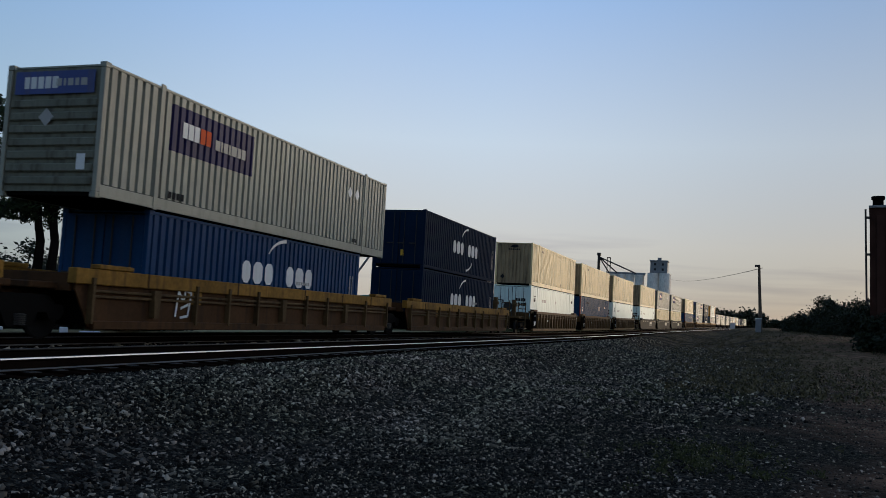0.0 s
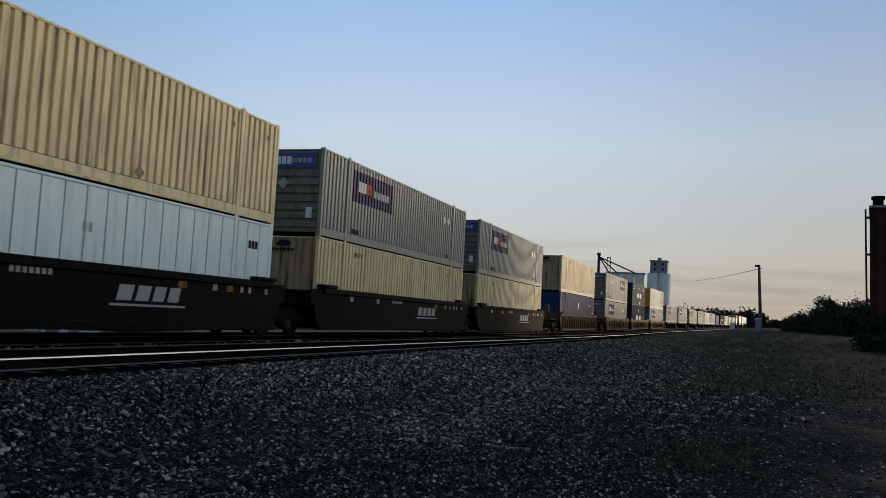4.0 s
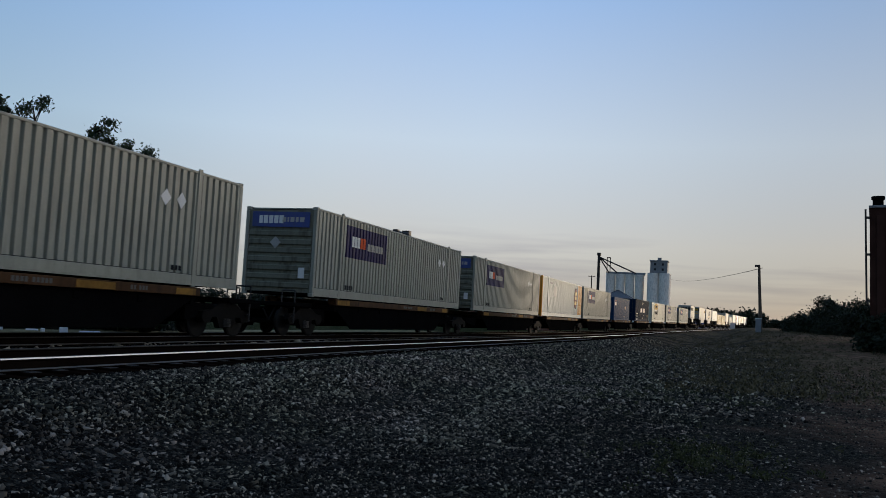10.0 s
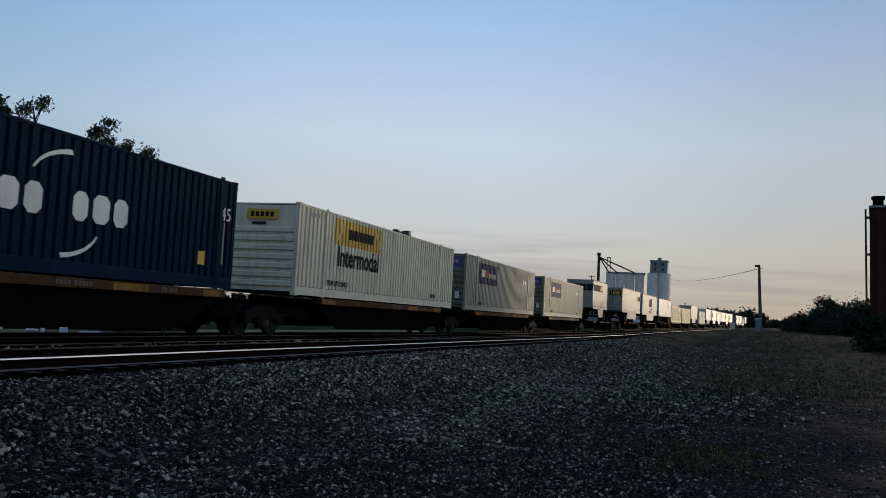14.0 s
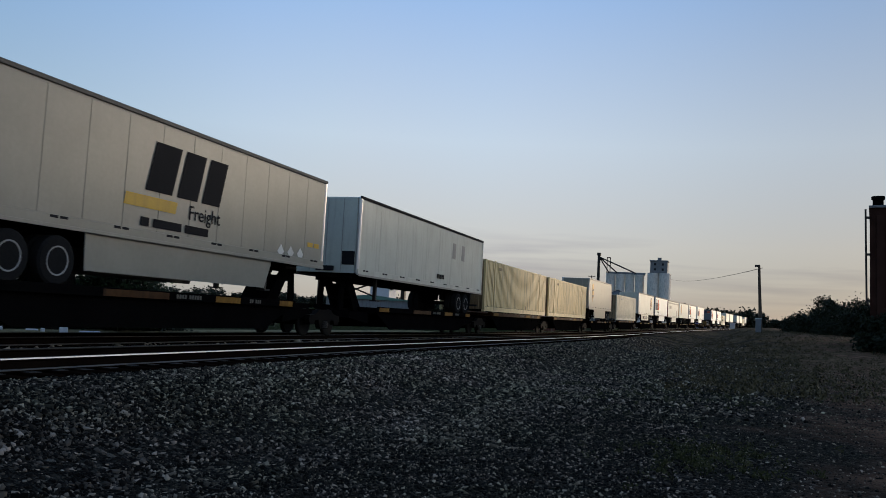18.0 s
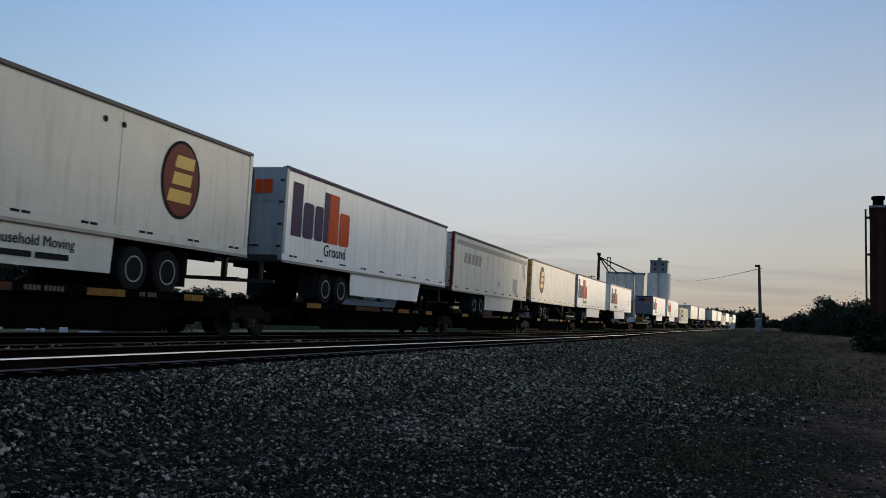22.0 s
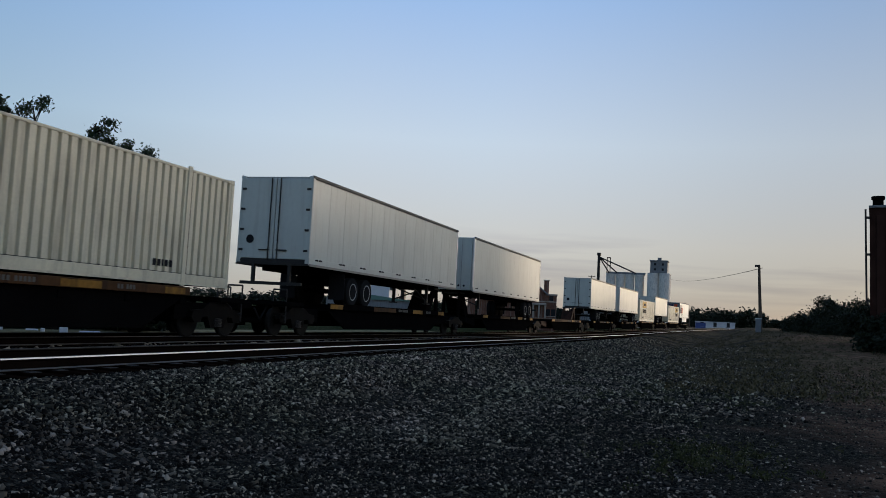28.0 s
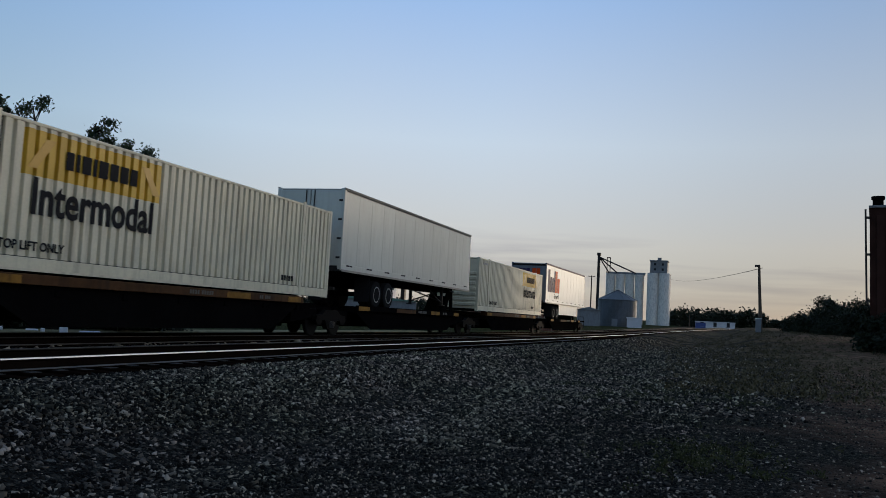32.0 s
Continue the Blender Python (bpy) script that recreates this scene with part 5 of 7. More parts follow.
def courier_box():
    def make():
        c = container(16.15, HC, 2.59, WHITE_OLD, "white 53-foot container with yellow ends and an oval mark", "flat", post=YELLOW, end_paint=YELLOW)
        part("end_panel", corrugated(6.16, 7.95, -1.295 + 0.012, 0.17, HC - 0.09, proud=0.004), YELLOW, c, "yellow end of the side wall")
        oval_logo(c, 2.59, 5.15, 1.65, 0.95)
        part("front_sign", plate(rect(1.3, 0.5), on_front(0, 2.45, 8.07, 0.004)), PALE_GREY, c)
        part("front_sign", plate(rect(0.35, 0.25), on_front(0.2, 0.95, 8.07, 0.004)), PALE_GREY, c)
        part("mark", plate(rect(0.9, 0.8), on_side(-3.6, 1.9, 2.59, 0.004)), PALE_GREY, c)
        bars(c, on_side(-5.0, 2.5, 2.59, 0.004), [0.14] * 6, 0.05, 0.14, PALE_GREY)
        return c
    return box_like("courier", make)


def hunt_box(cx=-3.3):
    def make():
        c = container(16.15, HC, 2.59, CREAM, "cream-white 53-foot container with a yellow sign", "slats")
        intermodal_sign(c, 2.59, cx, 1.95)
        s = part("front_sign", plate(rect(1.1, 0.32), on_front(0, 2.5, 8.07, 0.004)), SIGN_YELLOW, c)
        bars(s, on_front(0, 2.5, 8.07, 0.009), [0.12, 0.12, 0.12, 0.12, 0.12], 0.05, 0.16, DARK)
        bars(c, on_front(0.1, 2.22, 8.07, 0.009), [0.5], 0.05, 0.08, DARK)
        words("TOP LIFT ONLY", 0.24, c, on_side(-5.0, 0.5, 2.59, 0.004), DARK, bold=0.006)
        bars(c, on_side(5.2, 0.5, 2.59, 0.004), [0.12, 0.12, 0.06, 0.12, 0.12], 0.05, 0.16, DARK)
        bars(c, on_side(-6.9, 2.6, 2.59, 0.004), [0.1] * 6, 0.04, 0.12, PALE_GREY)
        return c
    return box_like(("hunt", cx), make)


# stacks in the wells: place, lower box, upper box
roll(ocean_box(12.19, STD, BLUE_M, "blue 40-foot ocean container", 0.95, False, 1.45), 23.1, FLOOR)
roll(grey_box(), 23.14, FLOOR + STD)
for z in (FLOOR, FLOOR + STD):
    roll(ocean_box(12.19, STD, BLUE_D, "dark blue 40-foot ocean container with white marks"), 42.3, z)
for u, low in ((65.83, white_box), (85.28, blue_box), (104.55, white_box), (127.9, white_box), (147.1, tan_box), (166.2, tan_box), (189.65, lambda: blue_box(True))):
    roll(low(), u, FLOOR)
    roll(grey_box() if low is tan_box else tan_box(), u, FLOOR + HC)
roll(grey_box(), 212.82, FLOOR)
roll(grey_box((2.0, 5.85), -4.3), 212.82, FLOOR + HC)
for z in (FLOOR, FLOOR + HC):
    roll(ocean_box(12.19, HC, BLUE_D, "dark blue 40-foot ocean container with white marks", 0.95, True, 1.35, z > 1), 232.1, z)
roll(grey_box(), 251.6, FLOOR)
roll(courier_box(), 251.6, FLOOR + HC)

# spine cars: place, ends, load
SPINES = [(272.7, "coupler", "truck", "box"), (291.3, "", "coupler", "box"), (312.0, "coupler", "truck", "box"), (330.8, "", "truck", "box"), (347.9, "", "truck", "box"), (365.3, "", "truck", "box"),
          (382.6, "", "truck", "box"), (401.2, "", "truck", "box"), (419.6, "", "truck", "box"), (438.0, "", "truck", "box"), (457.4, "", "truck", "box"), (477.6, "", "coupler", "pup"),
          (498.8, "coupler", "truck", "lead"), (517.6, "", "truck", "lead"), (537.0, "", "truck", "tail"), (554.1, "", "truck", "box"), (571.5, "", "truck", "box"), (588.4, "", "coupler", "tail"),
          (607.1, "coupler", "truck", "box"), (626.1, "", "truck", "tail"), (644.2, "", "truck", "lead"), (661.3, "", "truck", "lead"), (678.9, "", "truck", "lead"), (696.3, "", "truck", "lead"),
          (715.7, "", "truck", "tail"), (735.1, "", "coupler", "none"), (754.6, "coupler", "truck", "lead"), (774.0, "", "truck", "tail"), (792.5, "", "coupler", "box"), (813.1, "coupler", "truck", "lead"),
          (832.3, "", "truck", "tail"), (851.3, "", "coupler", "none"), (870.4, "coupler", "truck", "lead"), (889.6, "", "truck", "tail"), (907.8, "", "truck", "box"), (924.7, "", "truck", "lead"),
          (942.4, "", "truck", "box"), (960.0, "", "coupler", "lead")]
for u, a, b, load in SPINES:
    kind = "box" if load == "box" else "none" if load == "none" else "trailer"
    flip = load in ("tail", "pup")
    worn = SILL_OCHRE if 690 < u < 760 else SILL_RED if load == "none" else RUST_O
    key = ("spine", a, b, kind, flip, worn.name)
    if key in _cars:
        car = copy_thing(_cars[key], Matrix())
    else:
        car = _cars[key] = spine_car(a, b, {"box": "dark spine car that carries a container", "none": "empty spine car with a raised hitch", "trailer": "rusty spine car that carries a highway trailer"}[kind], kind, flip, worn)
    roll(car, u, 0.0)

SEAT = 1.245
for u in (272.7, 291.3, 312.05, 330.8, 365.25, 438.0, 457.4):
    roll(grey_box(), u, SEAT)
roll(courier_box(), 347.95, SEAT)
c = box_like("apl", lambda: container(12.19, STD, 2.44, BLUE_M, "blue 40-foot container with white and red marks", "waves"))
bars(c, on_side(-5.0, 1.85, 2.44, 0.004), [0.26, 0.26, 0.22], 0.05, 0.36, LETTER, "company_mark")
part("company_mark", plate(rect(0.9, 0.1), on_side(-4.95, 2.16, 2.44, 0.004)), RED, c)
for x, z in ((-5.4, 0.5), (1.6, 0.45), (2.2, 0.42)):
    part("mark", plate(rect(0.12, 0.12), on_side(x, z, 2.44, 0.004)), LETTER, c)
part("mark", plate(disc(0.22, 0.22, 14), on_side(2.5, 1.5, 2.44, 0.004)), PALE_GREY, c)
part("mark", plate(rect(0.05, 1.3), on_front(-0.85, 1.5, 6.1, 0.01)), PALE_GREY, c)
part("mark", plate([(-0.13, 0), (0.13, 0), (0, 0.24)], on_front(0.3, 1.7, 6.1, 0.01)), SIGN_YELLOW, c)
roll(c, 382.55, SEAT)
c = ocean_box(13.6, HC, BLUE_D, "dark blue 45-foot ocean container with white marks", 0.95, True, 1.45)
words("45", 0.5, c, on_side(6.3, 1.95, 2.44, 0.004), LETTER)
part("placard", plate(rect(0.3, 0.34), on_side(5.3, 0.75, 2.44, 0.004)), SIGN_YELLOW, c)
for k, w in enumerate((1.5, 1.8, 1.2)):
    words(("eco container", "bamboo flooring", "light steel")[k], 0.3, c, on_side(-5.2, 1.0 - 0.36 * k, 2.44, 0.004), LETTER)
roll(c, 401.2, SEAT)
for u, cx in ((419.6, -3.3), (792.5, -3.3), (907.85, -3.3), (942.45, 4.3)):
    roll(hunt_box(cx), u, SEAT)
for u in (554.1, 571.45):
    roll(tan_box(), u, SEAT)
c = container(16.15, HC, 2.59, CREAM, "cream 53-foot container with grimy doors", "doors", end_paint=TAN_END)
bars(c, on_side(-4.6, 2.45, 2.59, 0.004), [0.14, 0.14, 0.2, 0.14, 0.14, 0.14], 0.06, 0.16, PALE_GREY)
part("placard", plate([(0, -0.17), (0.17, 0), (0, 0.17), (-0.17, 0)], on_side(2.3, 0.6, 2.59, 0.004)), PALE_GREY, c)
roll(c, 607.1, SEAT)

# trailers
DECK = 1.022


def put(t, u):
    return roll(t, u, DECK)


t = trailer(8.65, "short grey trailer with a dark band and yellow mark", SILVER, False, 0.16, True, 5.03 - DECK, 2.75, True, panels=8)
band = part("band", plate(rect(5.6, 0.62, -1.5, 0), on_side(0, 3.25, 2.6, 0.004)), DARK, t, "dark band along the side")
freight_letters(band, 0.5, 3.25, 0.8, SIGN_YELLOW, h=0.55)
part("band", plate(rect(2.5, 0.62), on_front(0, 3.25, 4.325, 0.006)), DARK, t)
for x in (-3.3, -1.7, -0.1):
    part("light", boxes((x - 0.25, x + 0.25, -1.315, -1.3, 3.78, 3.9)), PALE_GREY, t)
diamonds(t, 2.6, 0.2, 1.75, 3, PALE_GREY)
roll(t, 475.2, DECK)
t = trailer(16.1, "grey trailer with yellow marks on its doors", SILVER, True, 0.22, True, 5.12 - DECK)
part("band", plate(rect(3.3, 0.55, 0, 0), on_side(6.1, 3.1, 2.6, 0.004)), DARK, t)
freight_letters(t, 5.0, 3.1, 0.7, SIGN_YELLOW, h=0.6)
for y in (0.6, -0.6):
    d_ = part("band", plate(rect(1.1, 0.6), on_front(y, 3.45, 8.05, 0.012)), DARK, t)
    bars(d_, on_front(y, 3.45, 8.05, 0.018), [0.24, 0.2, 0.2], 0.06, 0.42, SIGN_YELLOW, lean=0.2)
bars(t, on_front(-0.75, 2.6, 8.05, 0.012), [0.12, 0.12, 0.12, 0.12], 0.05, 0.2, SIGN_YELLOW)
put(t, 498.8)
t = trailer(16.4, "grey trailer with a large dark company mark", SILVER, True, 0.24, True, 5.07 - DECK)
freight_letters(t, 0.5, 2.9, 2.0, DARK, h=0.58)
part("company_mark", plate(rect(1.9, 0.28, 0, 0, 0.2), on_side(-0.9, 2.05, 2.6, 0.006)), SIGN_YELLOW, t)
words("Freight", 0.5, t, on_side(1.25, 2.0, 2.6, 0.006), DARK)
bars(t, on_side(0.1, 1.6, 2.6, 0.006), [0.3, 1.1, 1.0], 0.15, 0.2, DARK)
diamonds(t, 2.6, 5.3, 1.5, 3, LETTER)
bars(t, on_side(7.4, 1.85, 2.6, 0.006), [0.35, 0.35], 0.1, 0.14, SIGN_YELLOW)
put(t, 517.55)
t = trailer(16.6, "plain white trailer with a bright metal nose", WHITE_OLD, False, 0.2, False, 5.03 - DECK, panels=9, frame_paint=DARK)
for x in (0.9, 2.4):
    part("patch", plate(rect(0.5, 0.75), on_side(x + 2.2, 3.0, 2.6, 0.004)), PALE_GREY, t)
bars(t, on_side(1.2, 1.65, 2.6, 0.004), [0.16, 0.16, 0.16, 0.16, 0.16], 0.05, 0.2, DARK)
part("vent", plate(rect(0.5, 0.5), on_front(-0.9, 1.75, 8.3, 0.01)), DARK, t)
put(t, 536.95)
t = trailer(13.9, "silver trailer with a brown shield", SILVER, False, 0.17, True, 5.05 - DECK, panels=2, frame_paint=PALE_GREY)
sh = part("company_mark", plate([(-0.5, 0.75), (0, 0.85), (0.5, 0.75), (0.5, -0.1), (0.35, -0.5), (0, -0.85), (-0.35, -0.5), (-0.5, -0.1)], on_side(-4.9, 2.75, 2.6, 0.004)), GOLD, t, "brown and gold shield")
part("mark", plate([(-0.43, 0.2), (0.43, 0.38), (0.43, -0.1), (0.3, -0.45), (0, -0.76), (-0.3, -0.45), (-0.43, -0.1)], on_side(-4.9, 2.75, 2.6, 0.009)), BROWN_SIGN, sh)
bars(sh, on_side(-4.9, 2.7, 2.6, 0.014), [0.18, 0.16, 0.18], 0.06, 0.4, GOLD)
put(t, 588.0)


def oval_trailer(label, doors, x, nose=None, **kw):
    t = trailer(16.3, label, WHITE_OLD, doors, 0.25, kw.pop("skirt", True), 5.06 - DECK, nose=nose, **kw)
    oval_logo(t, 2.6, x, 2.75, 1.0)
    return t


t = oval_trailer("white trailer with an oval mark and a lettered skirt", False, 4.9, panels=3)
bars(t, on_side(-2.9, 0.75, 2.6, -0.03), [0.3, 0.28, 0.28, 0.28], 0.06, 0.32, DARK)
o = part("company_mark", plate(disc(0.3, 0.3, 18), on_side(-1.35, 0.75, 2.6, -0.03)), MAROON, t)
words("Household Moving", 0.3, t, on_side(0.4, 0.85, 2.6, -0.03), DARK)
bars(t, on_side(0.4, 0.58, 2.6, -0.03), [1.0, 0.9], 0.1, 0.12, DARK)
for x in (2.1, 2.7):
    part("vent", plate(disc(0.07, 0.07, 10), on_side(x, 3.6, 2.6, 0.004)), DARK, t)
put(t, 626.1)


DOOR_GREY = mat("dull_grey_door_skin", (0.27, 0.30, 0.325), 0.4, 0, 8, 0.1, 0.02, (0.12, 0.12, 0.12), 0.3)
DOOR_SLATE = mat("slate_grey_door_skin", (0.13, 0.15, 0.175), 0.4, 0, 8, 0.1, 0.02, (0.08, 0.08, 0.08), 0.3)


def parcel_trailer(label, doors, wheels=0.24, L=16.0, sign=False):
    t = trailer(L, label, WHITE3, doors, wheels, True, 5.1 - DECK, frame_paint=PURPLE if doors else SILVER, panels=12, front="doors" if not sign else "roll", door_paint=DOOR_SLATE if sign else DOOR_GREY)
    if sign:
        part("door_header", boxes((-L / 2 - 0.03, -L / 2 - 0.004, -1.22, 1.22, 3.86, 3.98)), DARK, t)
    parcel_letters(t, L, -5.0, 2.85, 1.65)
    words("Ground", 0.55, t, on_side(-4.3, 1.75, 2.6, 0.005), DARK)
    if doors:
        bars(t, on_front(0.35, 3.45, L / 2, 0.035), [0.24, 0.24, 0.26], 0.05, 0.42, PURPLE, "company_mark")
        bars(t, on_front(-0.55, 3.45, L / 2, 0.035), [0.26, 0.28], 0.05, 0.42, ORANGE, "company_mark")
        bars(t, on_front(-0.5, 3.05, L / 2, 0.035), [0.1, 0.1, 0.1, 0.1, 0.1], 0.04, 0.12, PALE_GREY)
    else:
        bars(t, on_side(6.0, 2.5, 2.6, 0.004), [0.62, 0.05, 0.38], 0.05, 0.17, PALE_GREY)
        bars(t, on_side(6.0, 2.2, 2.6, 0.004), [0.12, 0.3, 0.4], 0.05, 0.15, PALE_GREY)
    return t


for u, doors, L, sign in ((644.2, True, 15.9, False), (696.3, True, 15.85, False), (715.75, False, 16.6, False), (754.6, True, 15.9, True), (774.0, False, 16.6, False), (960.0, True, 16.4, True)):
    put(parcel_trailer("white trailer with purple and orange company blocks", doors, 0.24, L, sign), u)
t = trailer(16.0, "white panelled trailer with grey marks and red door frame", WHITE_OLD, True, 0.3, True, 5.02 - DECK, red=True, panels=13)
part("band", plate(rect(15.4, 0.24), on_side(0.2, 3.55, 2.6, 0.004)), SOFT_GREY, t, "grey band below the roof")
bars(t, on_side(-4.6, 2.85, 2.6, 0.004), [0.5, 0.5, 0.5, 0.5, 0.5], 0.16, 0.55, SOFT_GREY, "company_mark", 0.3)
part("company_mark", plate([(-0.7, 0.5), (0.3, 0.5), (0.3, -0.1), (0.7, -0.5), (-0.2, -0.5), (-0.7, -0.1)], on_side(5.0, 1.85, 2.6, 0.004)), SOFT_GREY, t)
part("company_mark", plate([(-0.4, 0.6), (0.1, 0.6), (0.5, -0.6), (0.0, -0.3)], on_side(7.0, 2.9, 2.6, 0.004)), SOFT_GREY, t)
part("placard", plate([(0, -0.22), (0.22, 0), (0, 0.22), (-0.22, 0)], on_side(0.9, 1.85, 2.6, 0.004)), SOFT_GREY, t)
put(t, 661.3)
t = oval_trailer("white trailer with a yellow end and an oval mark", True, -4.9, skirt=False, panels=10)
part("yellow_end", boxes((-8.17, -8.16, -1.2, 1.2, 1.4, 3.95)), YELLOW, t, "yellow painted end")
put(t, 678.9)
for u, doors, L, wh in ((813.15, True, 15.9, 0.27), (832.3, False, 16.4, 0.2), (870.45, True, 15.9, 0.3), (889.6, False, 16.0, 0.22), (924.7, True, 15.7, 0.26)):
    t = trailer(L, "plain white panelled trailer", WHITE2, doors, wh, False, 5.1 - DECK)
    if doors:
        part("mark", plate(disc(0.14, 0.14, 14), on_front(0.85, 2.0, L / 2, 0.012)), DARK, t)
    else:
        for k in range(3):
            part("light", plate(disc(0.06, 0.06, 10), on_front(-0.2 - 0.3 * k, 1.5, L / 2, 0.012)), DARK, t)
    put(t, u)


# ---------------------------------------------------------------- the distance
def at(az, d):
    return d * math.cos(radians(az)), d * math.sin(radians(az))


def foot(az, d):
    x, y = at(az, d)
    return x, y, ground_z(x, y)


def elevator():
    e = empty("grain_elevator", "tall white concrete grain elevator with a headhouse", "grain elevator")
    d = 430
    g = foot(4.5, d)[2] - 1
    top = 0.845 + 0.0585 * d
    azs = [7.0, 6.39, 5.78, 5.17]
    for a in azs:
        x, y = at(a, d)
        part("silo", lathe([(2.15, g), (2.15, top - 0.5), (2.3, top - 0.5), (2.3, top)], 20), CONCRETE, e).location = (x, y, 0)
        part("silo", lathe([(2.15, g), (2.15, top - 0.5), (2.3, top - 0.5), (2.3, top)], 20), CONCRETE, e).location = (x + 5, y + 0.4, 0)
    xa, ya = at(7.25, d - 1)
    xb, yb = at(4.84, d - 1)
    gal = bmesh.new()
    v = Vector((xb - xa, yb - ya, 0))
    box(gal, -v.length / 2, v.length / 2, -2.3, 2.3, top + 0.004, top + 1.0)
    gl = part("gallery", gal, CONC_DARK, e, "dark gallery over the silos")
    gl.matrix_basis = Matrix.Translation(((xa + xb) / 2 + 2.5, (ya + yb) / 2, 0)) @ v.to_track_quat("X", "Z").to_matrix().to_4x4()
    x, y = at(3.95, d - 2)
    tw = 0.845 + 0.0605 * d
    for dx, dy in ((-2.2, -2.6), (-2.2, 2.6), (3.0, -2.6), (3.0, 2.6)):
        part("silo", lathe([(2.7, g), (2.7, tw)], 20), CONCRETE, e).location = (x + dx, y + dy, 0)
    hh = part("headhouse", boxes((x - 4.2, x + 4.2, y - 4.0, y + 4.0, tw, 0.845 + 0.0735 * d), bev=0.05), CONC_DARK, e, "grey headhouse with small windows")
    part("roof", boxes((x - 4.5, x + 4.5, y - 4.3, y + 4.3, 0.845 + 0.0735 * d, 0.845 + 0.0735 * d + 0.5), (x - 1.0, x + 1.0, y - 0.9, y + 0.9, 0.845 + 0.0735 * d + 0.5, 0.845 + 0.0735 * d + 2.0)), CONC_DARK, e)
    for k in range(2):
        for j in (-1.8, 1.8):
            part("window", boxes((x - 4.26, x - 4.2, y + j - 0.5, y + j + 0.5, tw + 1.2 + k * 2.4, tw + 2.3 + k * 2.4)), GLASS_D, hh)
    # leg tower and spouts
    leg = bmesh.new()
    xl, yl = at(7.78, d - 6)
    box(leg, xl - 0.6, xl + 0.6, yl - 0.6, yl + 0.6, g, 0.845 + 0.0775 * d)
    box(leg, xl - 0.9, xl + 0.9, yl - 0.9, yl + 0.9, 0.845 + 0.0775 * d, 0.845 + 0.0805 * d)
    part("leg_tower", leg, STEEL, e, "dark bucket-elevator leg")
    sp = bmesh.new()
    for a, el in ((6.6, 0.0595), (7.1, 0.059), (5.4, 0.0595)):
        xs, ys = at(a, d - 3)
        tube(sp, (xl, yl, 0.845 + 0.076 * d), (xs, ys, 0.845 + el * d), 0.32, 6)
    part("spout", sp, STEEL, e, "slanting grain spouts")
    xm, ym = at(7.15, d)
    part("frame", boxes((xm - 0.3, xm + 0.3, ym - 0.9, ym - 0.6, top, 0.845 + 0.0765 * d), (xm - 0.3, xm + 0.3, ym + 0.6, ym + 0.9, top, 0.845 + 0.0765 * d), (xm - 0.3, xm + 0.3, ym - 0.9, ym + 0.9, 0.845 + 0.076 * d, 0.845 + 0.0772 * d)), UNDER, e)


elevator()


def grain_bin():
    b = empty("grain_bin", "round corrugated metal grain bin with a conical roof", "grain bin")
    d, az = 260, 6.5
    x, y, g = foot(az, d)
    r, eave, peak = 5.6, 0.845 + 0.029 * d, 0.845 + 0.0405 * d
    prof = [(r, g - 1)]
    n = 26
    for i in range(n):
        z = g + (eave - g) * i / n
        prof += [(r, z), (r + 0.05, z + (eave - g) / n * 0.5)]
    prof.append((r, eave))
    part("wall", lathe(prof, 36), GALV, b).location = (x, y, 0)
    part("roof", lathe([(r + 0.25, eave - 0.05), (r + 0.25, eave), (0.6, peak - 0.3), (0.6, peak)], 28), GALV, b).location = (x, y, 0)
    for i in range(14):
        a = 2 * math.pi * i / 14
        part("roof_rib", tube(bmesh.new(), (x + (r + 0.2) * math.cos(a), y + (r + 0.2) * math.sin(a), eave + 0.05), (x + 0.6 * math.cos(a), y + 0.6 * math.sin(a), peak - 0.22), 0.07, 5), GALV, b)
    part("door", boxes((x - r - 0.1, x - r + 0.1, y - 0.8, y + 0.8, g, g + 2.1)), CONC_DARK, b)


grain_bin()


def shed(name, label, az, d, w, dep, h, wall, roofm, peak=0.0, turn=0.0, windows=0, cat="building"):
    s = empty(name, label, cat)
    x, y, g = foot(az, d)
    s.matrix_basis = pose(x, y, g - 0.3, 0, 0, az + turn)
    part("wall", boxes((-dep / 2, dep / 2, -w / 2, w / 2, 0, h + 0.3), bev=0.03), wall, s)
    if peak:
        bm = prism([(-w / 2 - 0.3, h + 0.3), (w / 2 + 0.3, h + 0.3), (0, h + 0.3 + peak)], -dep / 2 - 0.3, dep / 2 + 0.3)
        part("roof", bm, roofm, s).rotation_euler = (0, 0, math.pi / 2)
    else:
        part("roof", boxes((-dep / 2 - 0.2, dep / 2 + 0.2, -w / 2 - 0.2, w / 2 + 0.2, h + 0.3, h + 0.55)), roofm, s)
    for i in range(windows):
        yy = -w / 2 + w * (i + 0.5) / windows
        wd = part("window", boxes((-dep / 2 - 0.05, -dep / 2 + 0.02, yy - 0.55, yy + 0.55, 1.4, 3.0)), GLASS_D, s)
        part("sill", boxes((-dep / 2 - 0.12, -dep / 2, yy - 0.65, yy + 0.65, 1.25, 1.4)), CONC_DARK, wd)
    return s


